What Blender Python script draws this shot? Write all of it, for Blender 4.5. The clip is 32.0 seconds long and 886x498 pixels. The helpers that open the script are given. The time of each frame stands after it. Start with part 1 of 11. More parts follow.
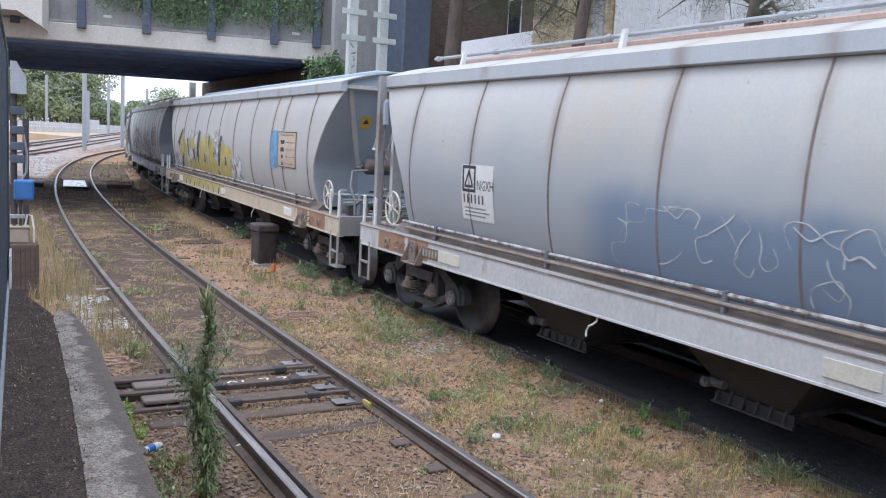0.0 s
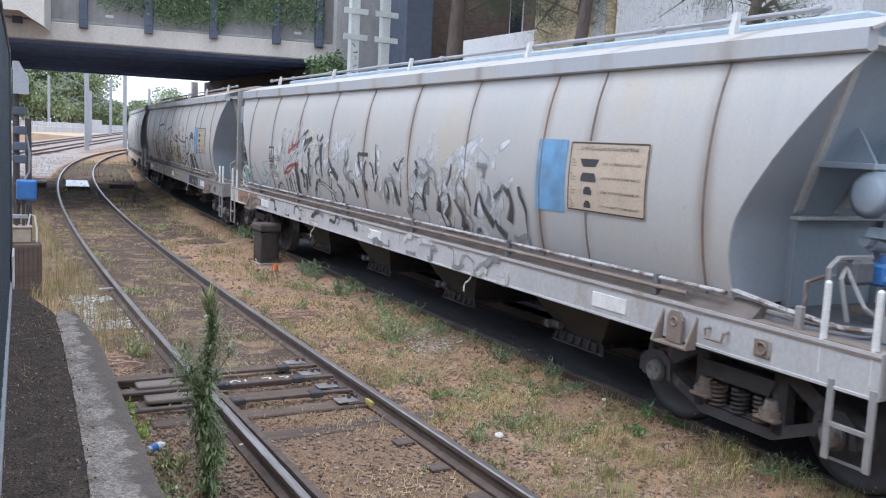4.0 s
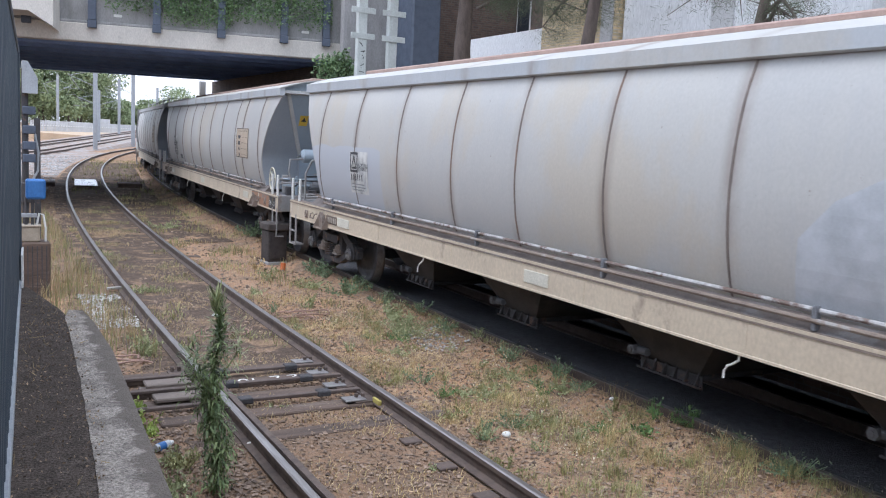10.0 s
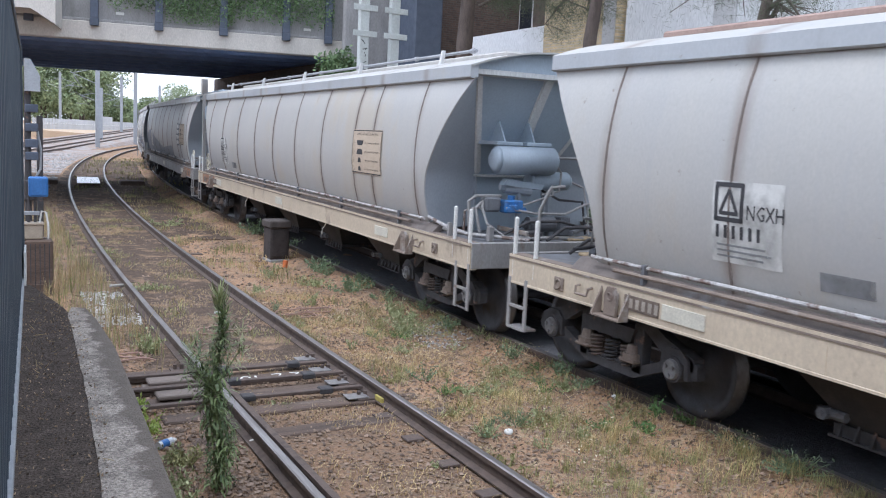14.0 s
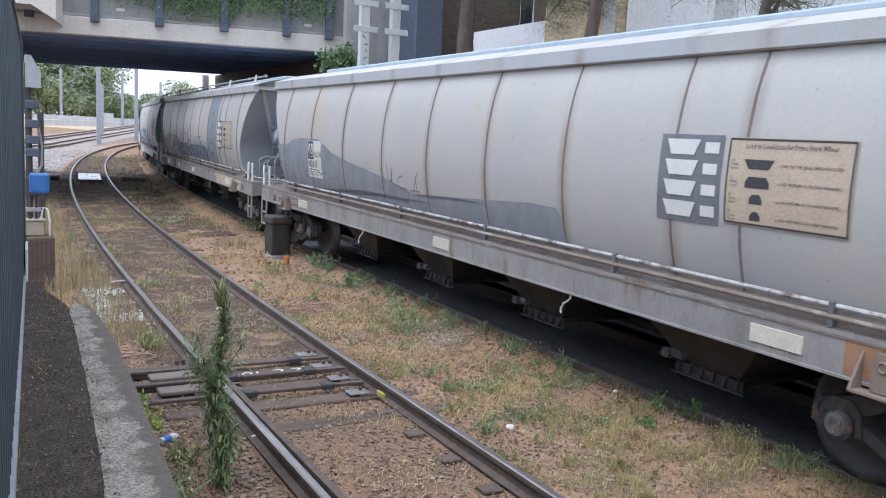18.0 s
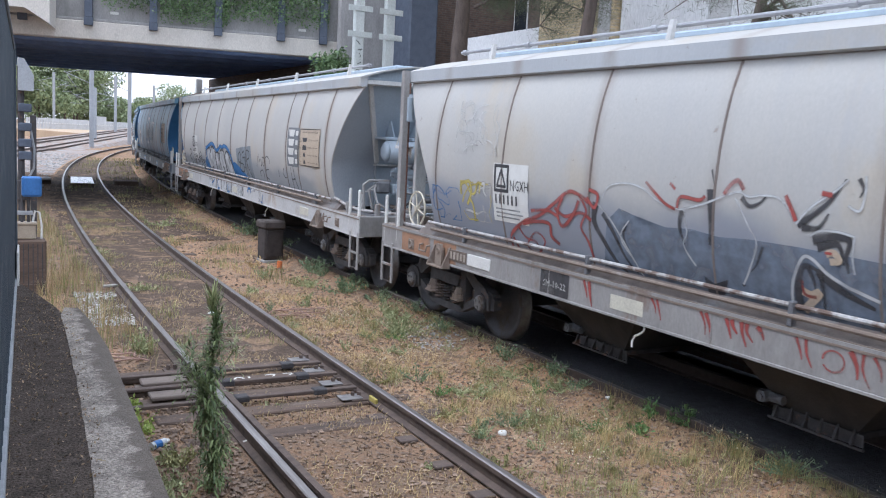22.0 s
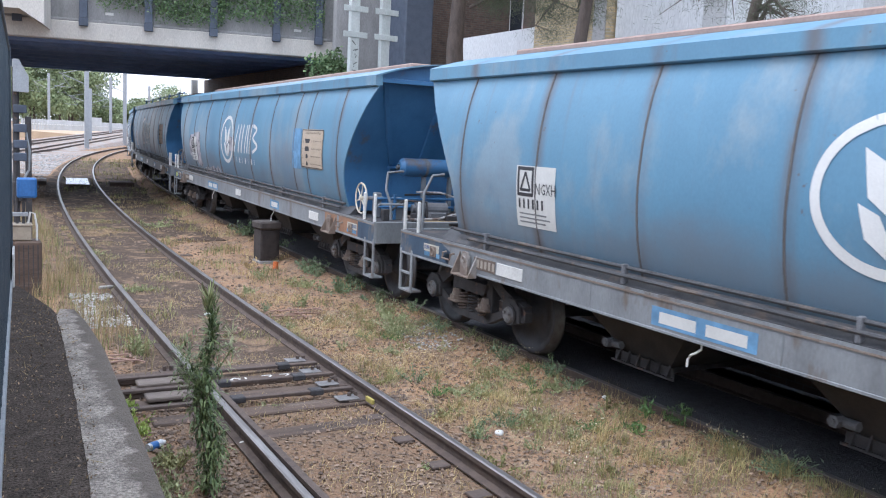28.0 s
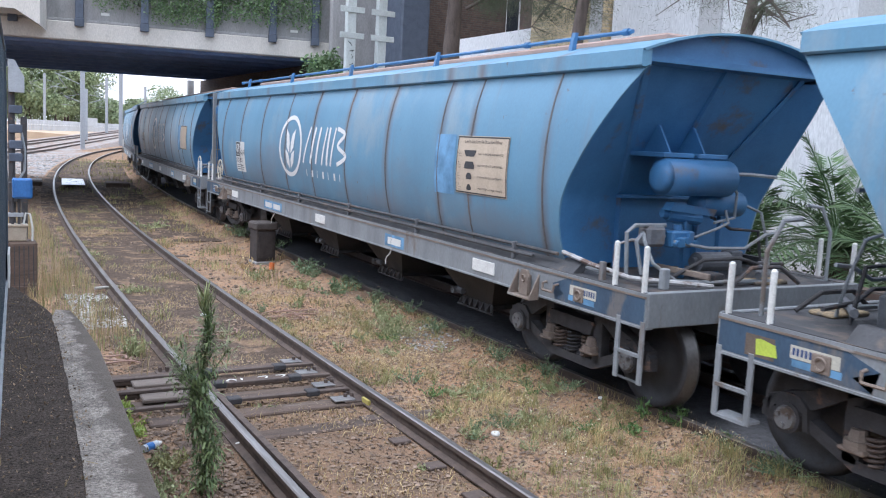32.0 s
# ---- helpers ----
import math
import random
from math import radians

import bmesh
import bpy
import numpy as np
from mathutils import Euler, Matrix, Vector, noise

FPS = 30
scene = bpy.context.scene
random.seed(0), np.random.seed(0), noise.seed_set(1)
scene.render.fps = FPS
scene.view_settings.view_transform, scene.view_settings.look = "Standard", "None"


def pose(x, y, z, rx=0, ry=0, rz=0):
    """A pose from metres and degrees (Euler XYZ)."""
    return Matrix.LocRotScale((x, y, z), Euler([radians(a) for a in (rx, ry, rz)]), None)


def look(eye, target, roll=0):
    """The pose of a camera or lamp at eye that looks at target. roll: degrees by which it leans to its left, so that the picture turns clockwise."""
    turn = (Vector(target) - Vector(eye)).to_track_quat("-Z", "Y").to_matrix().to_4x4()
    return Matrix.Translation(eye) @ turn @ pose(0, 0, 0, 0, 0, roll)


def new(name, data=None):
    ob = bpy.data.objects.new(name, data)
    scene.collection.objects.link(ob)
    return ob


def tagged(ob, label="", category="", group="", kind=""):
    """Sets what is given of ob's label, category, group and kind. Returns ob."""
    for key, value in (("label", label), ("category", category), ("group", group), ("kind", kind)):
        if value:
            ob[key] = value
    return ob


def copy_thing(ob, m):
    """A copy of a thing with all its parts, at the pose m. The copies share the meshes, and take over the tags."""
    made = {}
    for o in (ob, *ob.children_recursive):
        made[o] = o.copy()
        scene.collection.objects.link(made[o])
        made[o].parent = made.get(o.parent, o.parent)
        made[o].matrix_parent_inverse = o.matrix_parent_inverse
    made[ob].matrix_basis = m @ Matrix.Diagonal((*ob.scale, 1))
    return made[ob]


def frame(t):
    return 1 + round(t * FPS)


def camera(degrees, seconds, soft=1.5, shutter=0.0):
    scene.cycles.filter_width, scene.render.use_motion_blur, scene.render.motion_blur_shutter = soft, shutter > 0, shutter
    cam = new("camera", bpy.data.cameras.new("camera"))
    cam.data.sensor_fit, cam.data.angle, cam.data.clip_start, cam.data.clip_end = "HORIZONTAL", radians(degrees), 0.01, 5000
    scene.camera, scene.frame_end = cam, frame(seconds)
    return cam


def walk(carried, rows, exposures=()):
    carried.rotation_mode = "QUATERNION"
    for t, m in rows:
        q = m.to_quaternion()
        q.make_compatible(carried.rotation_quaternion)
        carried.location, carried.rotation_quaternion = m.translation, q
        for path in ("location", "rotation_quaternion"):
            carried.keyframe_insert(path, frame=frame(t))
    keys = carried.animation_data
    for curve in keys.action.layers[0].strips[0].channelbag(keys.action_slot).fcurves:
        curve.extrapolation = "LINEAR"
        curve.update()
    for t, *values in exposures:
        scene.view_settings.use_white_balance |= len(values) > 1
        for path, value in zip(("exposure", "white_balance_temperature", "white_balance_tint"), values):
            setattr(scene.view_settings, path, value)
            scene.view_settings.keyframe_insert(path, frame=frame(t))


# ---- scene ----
EXPOSURE, KELVIN, TINT = 0.725, 5820, 13
EYE = (0.0, 0.0, 2.482)


def aim(turn, dip, lean):
    """A camera pose from degrees to the right of north, below the horizon, and of lean."""
    a, d = radians(turn), radians(dip)
    way = Vector((math.sin(a) * math.cos(d), math.cos(a) * math.cos(d), -math.sin(d)))
    return look(EYE, Vector(EYE) + way, lean)


# seconds, turn, dip, lean
PATH = [
    (0.0, 29.11, 6.84, -2.98), (0.5, 29.15, 6.82, -2.99), (1.0, 29.20, 6.82, -2.99), (1.5, 29.20, 6.82, -2.99),
    (2.0, 29.16, 6.83, -2.98), (2.5, 29.10, 6.84, -2.92), (3.0, 29.06, 6.86, -2.91), (3.5, 29.04, 6.87, -2.88),
    (5.5, 28.61, 7.04, -2.80), (6.0, 28.55, 7.03, -2.80), (6.5, 28.47, 7.04, -2.77), (7.0, 28.44, 7.04, -2.76),
    (7.5, 28.46, 7.03, -2.77), (8.0, 28.46, 6.99, -2.80), (8.5, 28.46, 6.97, -2.79), (9.0, 28.45, 6.99, -2.78),
    (9.5, 28.46, 7.02, -2.77), (10.0, 28.48, 7.00, -2.79), (10.5, 28.44, 7.02, -2.79), (11.0, 28.40, 7.03, -2.78),
    (11.5, 28.37, 7.05, -2.76), (12.0, 28.38, 7.08, -2.74), (12.5, 28.37, 7.11, -2.71), (13.0, 28.35, 7.13, -2.71),
    (13.5, 28.34, 7.15, -2.71), (14.0, 28.34, 7.17, -2.75), (14.5, 28.34, 7.15, -2.75), (16.5, 28.26, 7.37, -2.68),
    (17.0, 28.22, 7.40, -2.67), (17.5, 28.21, 7.43, -2.63), (18.0, 28.27, 7.46, -2.63), (18.5, 28.36, 7.47, -2.63),
    (19.0, 28.41, 7.49, -2.66), (19.5, 28.45, 7.46, -2.71), (20.0, 28.51, 7.40, -2.78), (20.5, 28.57, 7.31, -2.84),
    (21.0, 28.64, 7.23, -2.88), (21.5, 28.69, 7.15, -2.92), (22.0, 28.71, 7.08, -2.96), (22.5, 28.73, 7.05, -3.00),
    (23.0, 28.73, 7.04, -3.00), (23.5, 28.76, 7.04, -2.97), (24.0, 28.79, 7.05, -2.89), (24.5, 28.80, 7.06, -2.84),
    (25.0, 28.86, 7.08, -2.84), (25.5, 28.91, 7.10, -2.86), (27.5, 28.97, 7.06, -2.84), (28.0, 28.96, 7.06, -2.81),
    (28.5, 28.98, 7.06, -2.79), (29.0, 28.99, 7.07, -2.80), (29.5, 29.02, 7.06, -2.84), (30.0, 29.07, 7.05, -2.87),
    (30.5, 29.10, 7.05, -2.87), (31.0, 29.12, 7.04, -2.86), (31.5, 29.15, 7.01, -2.87), (32.0, 29.20, 6.99, -2.87),
]

cam = camera(53.82, 32.0, soft=1.1, shutter=0.08)
walk(cam, [(t, aim(a, d, -r)) for t, a, d, r in PATH], [(0.0, EXPOSURE, KELVIN, TINT), (25.0, EXPOSURE, KELVIN, TINT), (28.0, EXPOSURE + 0.15, KELVIN, TINT), (32.0, EXPOSURE + 0.16, KELVIN, TINT)])

# ---- light: a bright overcast sky with a soft high sun ----
world = bpy.data.worlds.new("sky")
scene.world = world
world.use_nodes = True
wt = world.node_tree
wt.nodes.clear()
sky = wt.nodes.new("ShaderNodeTexSky")
sky.sky_type, sky.sun_disc = "NISHITA", False
sky.sun_elevation, sky.sun_rotation = radians(67), radians(256)
sky.air_density, sky.dust_density, sky.ozone_density = 1.2, 3.0, 1.5
clouds = wt.nodes.new("ShaderNodeTexNoise")
clouds.inputs["Scale"].default_value, clouds.inputs["Detail"].default_value = 2.2, 5.0
ramp = wt.nodes.new("ShaderNodeValToRGB")
ramp.color_ramp.elements[0].position, ramp.color_ramp.elements[0].color = 0.30, (0.62, 0.62, 0.62, 1)
ramp.color_ramp.elements[1].position, ramp.color_ramp.elements[1].color = 0.62, (0.97, 0.97, 0.97, 1)
mix = wt.nodes.new("ShaderNodeMixRGB")
mix.inputs[2].default_value = (8.6, 9.0, 9.6, 1)
back = wt.nodes.new("ShaderNodeBackground")
back.inputs["Strength"].default_value = 0.125
out = wt.nodes.new("ShaderNodeOutputWorld")
wt.links.new(clouds.outputs["Fac"], ramp.inputs["Fac"])
wt.links.new(ramp.outputs["Color"], mix.inputs[0])
wt.links.new(sky.outputs["Color"], mix.inputs[1])
wt.links.new(mix.outputs["Color"], back.inputs["Color"])
wt.links.new(back.outputs["Background"], out.inputs["Surface"])

sun = new("sun", bpy.data.lights.new("sun", "SUN"))
sun.data.energy, sun.data.angle, sun.data.color = 0.95, radians(25), (1.0, 0.97, 0.93)
sun.matrix_world = look((-24, -6, 60), (0, 0, 0))

# ---- materials ----
def material(name, base, second=None, rough=0.7, metal=0.0, scale=6.0, fine=60.0, bump=0.15, amount=0.5,
             stretch=(1, 1, 1), third=None, third_scale=1.2, third_cover=0.35, vary=0.06, rough_var=0.15):
    """Two tones mixed by noise, fine grain, an optional third tone in large patches, and relief."""
    m = bpy.data.materials.new(name)
    m.use_nodes = True
    t = m.node_tree
    b = t.nodes["Principled BSDF"]
    L = t.links.new
    co = t.nodes.new("ShaderNodeTexCoord")
    mp = t.nodes.new("ShaderNodeMapping")
    mp.inputs["Scale"].default_value = stretch
    L(co.outputs["Object"], mp.inputs["Vector"])
    info = t.nodes.new("ShaderNodeObjectInfo")
    off = t.nodes.new("ShaderNodeVectorMath")
    off.operation = "MULTIPLY_ADD"
    off.inputs[1].default_value = (0, 0, 0)
    L(mp.outputs["Vector"], off.inputs[0])
    off.inputs[1].default_value = (1, 1, 1)
    sc = t.nodes.new("ShaderNodeMath")
    sc.operation = "MULTIPLY"
    sc.inputs[1].default_value = 37.0
    L(info.outputs["Random"], sc.inputs[0])
    L(sc.outputs[0], off.inputs[2])

    def noise_node(size, detail=6.0, ro=0.6):
        n = t.nodes.new("ShaderNodeTexNoise")
        n.inputs["Scale"].default_value, n.inputs["Detail"].default_value = size, detail
        n.inputs["Roughness"].default_value = ro
        L(off.outputs["Vector"], n.inputs["Vector"])
        return n

    def ramp_node(src, lo, hi):
        r = t.nodes.new("ShaderNodeMapRange")
        r.inputs["From Min"].default_value, r.inputs["From Max"].default_value = lo, hi
        L(src, r.inputs["Value"])
        return r.outputs["Result"]

    def blend(f, a, c):
        x = t.nodes.new("ShaderNodeMixRGB")
        L(f, x.inputs[0])
        for k, v in ((1, a), (2, c)):
            if isinstance(v, tuple):
                x.inputs[k].default_value = (*v, 1)
            else:
                L(v, x.inputs[k])
        return x.outputs["Color"]

    second = second or tuple(v * 0.7 for v in base)
    n1 = noise_node(scale)
    n2 = noise_node(fine, 3.0)
    col = blend(ramp_node(n1.outputs["Fac"], 0.62 - amount * 0.4, 0.62 + amount * 0.25), base, second)
    if third:
        n3 = noise_node(third_scale, 8.0, 0.65)
        col = blend(ramp_node(n3.outputs["Fac"], 0.72 - third_cover * 0.5, 0.80 - third_cover * 0.5), col, third)
    grain = t.nodes.new("ShaderNodeHueSaturation")
    L(col, grain.inputs["Color"])
    g = t.nodes.new("ShaderNodeMapRange")
    g.inputs["From Min"].default_value, g.inputs["From Max"].default_value = 0.3, 0.7
    g.inputs["To Min"].default_value, g.inputs["To Max"].default_value = 1 - vary * 2.2, 1 + vary * 2.2
    L(n2.outputs["Fac"], g.inputs["Value"])
    r2 = t.nodes.new("ShaderNodeMath")
    r2.operation = "MULTIPLY_ADD"
    r2.inputs[1].default_value, r2.inputs[2].default_value = vary * 2, 1 - vary
    L(info.outputs["Random"], r2.inputs[0])
    gm = t.nodes.new("ShaderNodeMath")
    gm.operation = "MULTIPLY"
    L(g.outputs["Result"], gm.inputs[0])
    L(r2.outputs[0], gm.inputs[1])
    L(gm.outputs[0], grain.inputs["Value"])
    L(grain.outputs["Color"], b.inputs["Base Color"])
    rr = t.nodes.new("ShaderNodeMapRange")
    rr.inputs["To Min"].default_value, rr.inputs["To Max"].default_value = max(rough - rough_var, 0.05), min(rough + rough_var, 1)
    L(n1.outputs["Fac"], rr.inputs["Value"])
    L(rr.outputs["Result"], b.inputs["Roughness"])
    b.inputs["Metallic"].default_value = metal
    if bump:
        bp = t.nodes.new("ShaderNodeBump")
        bp.inputs["Strength"].default_value, bp.inputs["Distance"].default_value = bump, 0.02
        L(n2.outputs["Fac"], bp.inputs["Height"])
        L(bp.outputs["Normal"], b.inputs["Normal"])
    return m


# ---- mesh helpers ----
def mesh_of(name, bm, mat, smooth=False):
    me = bpy.data.meshes.new(name)
    bmesh.ops.recalc_face_normals(bm, faces=bm.faces[:])
    bm.to_mesh(me)
    bm.free()
    for mm in (mat if isinstance(mat, (list, tuple)) else [mat]):
        me.materials.append(mm)
    if smooth:
        for p in me.polygons:
            p.use_smooth = True
    return me


def part(name, bm, mat, parent=None, label="", smooth=False):
    ob = new(name, mesh_of(name, bm, mat, smooth))
    if parent:
        ob.parent = parent
    if label:
        ob["label"] = label
    return ob


def thing(name, m, label, category, group="", kind=""):
    ob = new(name)
    ob.empty_display_size = 0.2
    ob.matrix_basis = m
    return tagged(ob, label, category, group, kind)


def fresh():
    return bmesh.new()


def face(bm, pts):
    return bm.faces.new([bm.verts.new(p) for p in pts])


def box(bm, x0, x1, y0, y1, z0, z1, bev=0.0, m=None):
    c = [(x, y, z) for z in (z0, z1) for y in (y0, y1) for x in (x0, x1)]
    v = [bm.verts.new((m @ Vector(p)) if m else p) for p in c]
    fs = [bm.faces.new([v[i] for i in q]) for q in ((0, 2, 3, 1), (4, 5, 7, 6), (0, 1, 5, 4), (2, 6, 7, 3), (0, 4, 6, 2), (1, 3, 7, 5))]
    if bev:
        es = {e for f in fs for e in f.edges}
        bmesh.ops.bevel(bm, geom=list(es), offset=bev, segments=1, affect="EDGES")
    return bm


def rod(bm, p0, p1, r, seg=8, r1=None, caps=True):
    a, b = Vector(p0), Vector(p1)
    q = (b - a).to_track_quat("Z", "Y")
    r1 = r if r1 is None else r1
    rings = []
    for c, rad in ((a, r), (b, r1)):
        rings.append([bm.verts.new(c + q @ Vector((rad * math.cos(i * math.tau / seg), rad * math.sin(i * math.tau / seg), 0))) for i in range(seg)])
    for i in range(seg):
        bm.faces.new((rings[0][i], rings[0][(i + 1) % seg], rings[1][(i + 1) % seg], rings[1][i]))
    if caps:
        bm.faces.new(rings[0][::-1])
        bm.faces.new(rings[1])
    return bm


def pipe(bm, pts, r, seg=6):
    """One bent tube through pts."""
    pts = [Vector(p) for p in pts]
    rows = []
    for i, p in enumerate(pts):
        d = (pts[min(i + 1, len(pts) - 1)] - pts[max(i - 1, 0)]).normalized()
        a = d.cross(Vector((0, 0, 1))) if abs(d.z) < 0.95 else d.cross(Vector((1, 0, 0)))
        if rows and a.dot(last) < 0:
            a = -a
        last = a.normalized()
        u = last.cross(d)
        rows.append([bm.verts.new(p + (last * math.cos(k * math.tau / seg) + u * math.sin(k * math.tau / seg)) * r) for k in range(seg)])
    for r0, r1 in zip(rows, rows[1:]):
        for k in range(seg):
            bm.faces.new((r0[k], r0[(k + 1) % seg], r1[(k + 1) % seg], r1[k]))
    bm.faces.new(rows[0][::-1])
    bm.faces.new(rows[-1])
    return bm


def sweep(bm, outline, path, closed=True):
    """outline: (across, up) points carried along path: a list of (point, across vector, up vector)."""
    rows = [[bm.verts.new(p + a * s + u * h) for s, h in outline] for p, a, u in path]
    n = len(outline)
    for r0, r1 in zip(rows, rows[1:]):
        for i in range(n if closed else n - 1):
            bm.faces.new((r0[i], r0[(i + 1) % n], r1[(i + 1) % n], r1[i]))
    if closed:
        bm.faces.new(rows[0][::-1])
        bm.faces.new(rows[-1])
    return bm


def prism(bm, pts, axis, lo, hi):
    """pts: outline in the two axes other than axis."""
    def put(a, b, c):
        return {"x": (c, a, b), "y": (a, c, b), "z": (a, b, c)}[axis]
    lows, highs = [bm.verts.new(put(a, b, lo)) for a, b in pts], [bm.verts.new(put(a, b, hi)) for a, b in pts]
    n = len(pts)
    bm.faces.new(lows[::-1])
    bm.faces.new(highs)
    for i in range(n):
        bm.faces.new((lows[i], lows[(i + 1) % n], highs[(i + 1) % n], highs[i]))
    return bm


def ring(bm, centre, across, up, r, tube, seg=24, tseg=6):
    c, a, u = Vector(centre), Vector(across), Vector(up)
    n = a.cross(u)
    rows = []
    for i in range(seg):
        w = i * math.tau / seg
        o = a * math.cos(w) + u * math.sin(w)
        rows.append([bm.verts.new(c + o * (r + tube * math.cos(k * math.tau / tseg)) + n * tube * math.sin(k * math.tau / tseg)) for k in range(tseg)])
    for i in range(seg):
        r0, r1 = rows[i], rows[(i + 1) % seg]
        for k in range(tseg):
            bm.faces.new((r0[k], r1[k], r1[(k + 1) % tseg], r0[(k + 1) % tseg]))
    return bm


def lerp_table(tab, v):
    if v >= tab[0][0]:
        return tab[0][1]
    for (a, p), (b, q) in zip(tab, tab[1:]):
        if v >= b:
            return p + (q - p) * (a - v) / (a - b)
    return tab[-1][1]


# ---- the lines of the tracks: straight, then a bend to the east, then straight again ----
class Line:
    def __init__(self, x, y0, radius, bend, climb=0.0):
        self.x, self.y0, self.r, self.bend, self.climb = x, y0, radius, bend, climb

    def at(self, s):
        """The place and heading (radians east of north) at s metres along; s is y on the straight."""
        if s <= self.y0:
            return Vector((self.x, s, 0)), 0.0
        a = min((s - self.y0) / self.r, self.bend)
        p = Vector((self.x + self.r * (1 - math.cos(a)), self.y0 + self.r * math.sin(a), 0))
        rest = s - self.y0 - a * self.r
        p.z = self.climb * max(0.0, s - 92.0)
        return p + Vector((math.sin(a), math.cos(a), 0)) * rest, a

    def frame_at(self, s):
        p, a = self.at(s)
        return p, Vector((math.cos(a), -math.sin(a), 0)), Vector((0, 0, 1))


SIDING = Line(2.81, 9.0, 335.0, 0.34)
GOODS = Line(6.75, 8.7, 325.0, 0.45)
MAIN_A = Line(-2.9, 9.0, 342.0, 0.27, 0.016)
MAIN_B = Line(-6.9, 9.0, 346.0, 0.27, 0.016)


# ---- letter shapes, made once ----
LETTERS = {}
for text, size in (("NGXH", 0.17), ("Load to Level Lines for Prime Hard Wheat", 0.06), ("100\nTonne\nGross", 0.030), ("92\nTonne\nGross", 0.030), ("81\nTonne\nGross", 0.030), ("76\nTonne\nGross", 0.030),
                   ("LOAD TO THE LEVEL LINES INDICATED", 0.034), ("LOAD WITHIN 92 TONNE MARKERS", 0.034), ("LOAD WITHIN 81 TONNE MARKERS", 0.034), ("LOAD WITHIN 76 TONNE MARKERS", 0.034), ("DOB", 0.17), ("1976", 0.17), ("SM-9-22", 0.13), ("SM-10-22", 0.10)):
    cu = bpy.data.curves.new("letters", "FONT")
    cu.body, cu.size, cu.resolution_u = text, size, 1
    ob = new("letters", cu)
    me = bpy.data.meshes.new_from_object(ob.evaluated_get(bpy.context.evaluated_depsgraph_get()))
    LETTERS[text, size] = [(v.co.x, v.co.y) for v in me.vertices], [tuple(p.vertices) for p in me.polygons]
    bpy.data.objects.remove(ob)
    bpy.data.meshes.remove(me)
    bpy.data.curves.remove(cu)

SEAMS = (6.82, 5.22, 3.61, 1.98, 0.47, -1.11, -2.71, -4.34, -5.14, -6.72)


def wagon_paint(name, base, second, worn, dust_shade, stain, rough=0.45, grime_shade=(-0.20, 0.38)):
    """Old body paint: faded patches, dusty lower sides with painted-in shade, rain streaks, rusty seepage along the
    seams and small chips.
    """
    m = material(name, base, second, rough=rough, scale=0.7, fine=45, bump=0.04, amount=0.7, stretch=(1, 1, 0.6), third=worn, third_scale=0.45, third_cover=0.35, vary=0.022)
    t = m.node_tree
    L = t.links.new
    b = t.nodes["Principled BSDF"]
    col = b.inputs["Base Color"].links[0].from_socket
    co = t.nodes.new("ShaderNodeTexCoord")
    info = t.nodes.new("ShaderNodeObjectInfo")

    def calc(op, a, c=0.0, d=0.0):
        n = t.nodes.new("ShaderNodeMath")
        n.operation = op
        for i, v in enumerate((a, c, d)):
            if isinstance(v, (int, float)):
                n.inputs[i].default_value = v
            else:
                L(v, n.inputs[i])
        return n.outputs[0]

    def span(v, lo, hi, to=1.0, start=0.0):
        r = t.nodes.new("ShaderNodeMapRange")
        r.interpolation_type = "SMOOTHSTEP"
        r.inputs["From Min"].default_value, r.inputs["From Max"].default_value, r.inputs["To Min"].default_value, r.inputs["To Max"].default_value = lo, hi, start, to
        L(v, r.inputs["Value"])
        return r.outputs["Result"]

    def tex(scale3, detail, ro=0.6):
        mp = t.nodes.new("ShaderNodeMapping")
        mp.inputs["Scale"].default_value = scale3
        L(co.outputs["Object"], mp.inputs["Vector"])
        n = t.nodes.new("ShaderNodeTexNoise")
        n.noise_dimensions = "4D"
        n.inputs["Scale"].default_value, n.inputs["Detail"].default_value, n.inputs["Roughness"].default_value = 1.0, detail, ro
        L(mp.outputs["Vector"], n.inputs["Vector"])
        L(calc("MULTIPLY", info.outputs["Random"], 50.0), n.inputs["W"])
        return n.outputs["Fac"]

    def over(f, c):
        x = t.nodes.new("ShaderNodeMixRGB")
        L(f, x.inputs[0])
        L(col, x.inputs[1])
        x.inputs[2].default_value = (*c, 1)
        return x.outputs["Color"]

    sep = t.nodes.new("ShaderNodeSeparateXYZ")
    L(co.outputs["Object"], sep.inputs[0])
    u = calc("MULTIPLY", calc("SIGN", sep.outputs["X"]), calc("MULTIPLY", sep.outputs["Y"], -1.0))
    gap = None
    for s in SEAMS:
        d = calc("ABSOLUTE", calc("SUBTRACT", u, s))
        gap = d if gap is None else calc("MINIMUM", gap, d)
    # lower sides turn greyer: dirt, plus shade put into the colour
    low = calc("MULTIPLY_ADD", sep.outputs["Z"], *grime_shade)
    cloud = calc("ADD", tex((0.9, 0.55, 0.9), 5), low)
    col = over(span(cloud, 0.48, 0.80, 0.6), dust_shade)
    col = over(span(tex((2.0, 7.0, 0.28), 5, 0.65), 0.52, 0.74, 0.40), dust_shade)
    seep = calc("MULTIPLY", span(gap, 0.16, 0.0), span(tex((1.5, 2.0, 0.8), 5), 0.36, 0.62, 0.75, 0.12))
    col = over(seep, stain)
    col = over(span(tex((9, 9, 7), 4, 0.7), 0.665, 0.71, 0.7), stain)
    L(col, b.inputs["Base Color"])
    return m


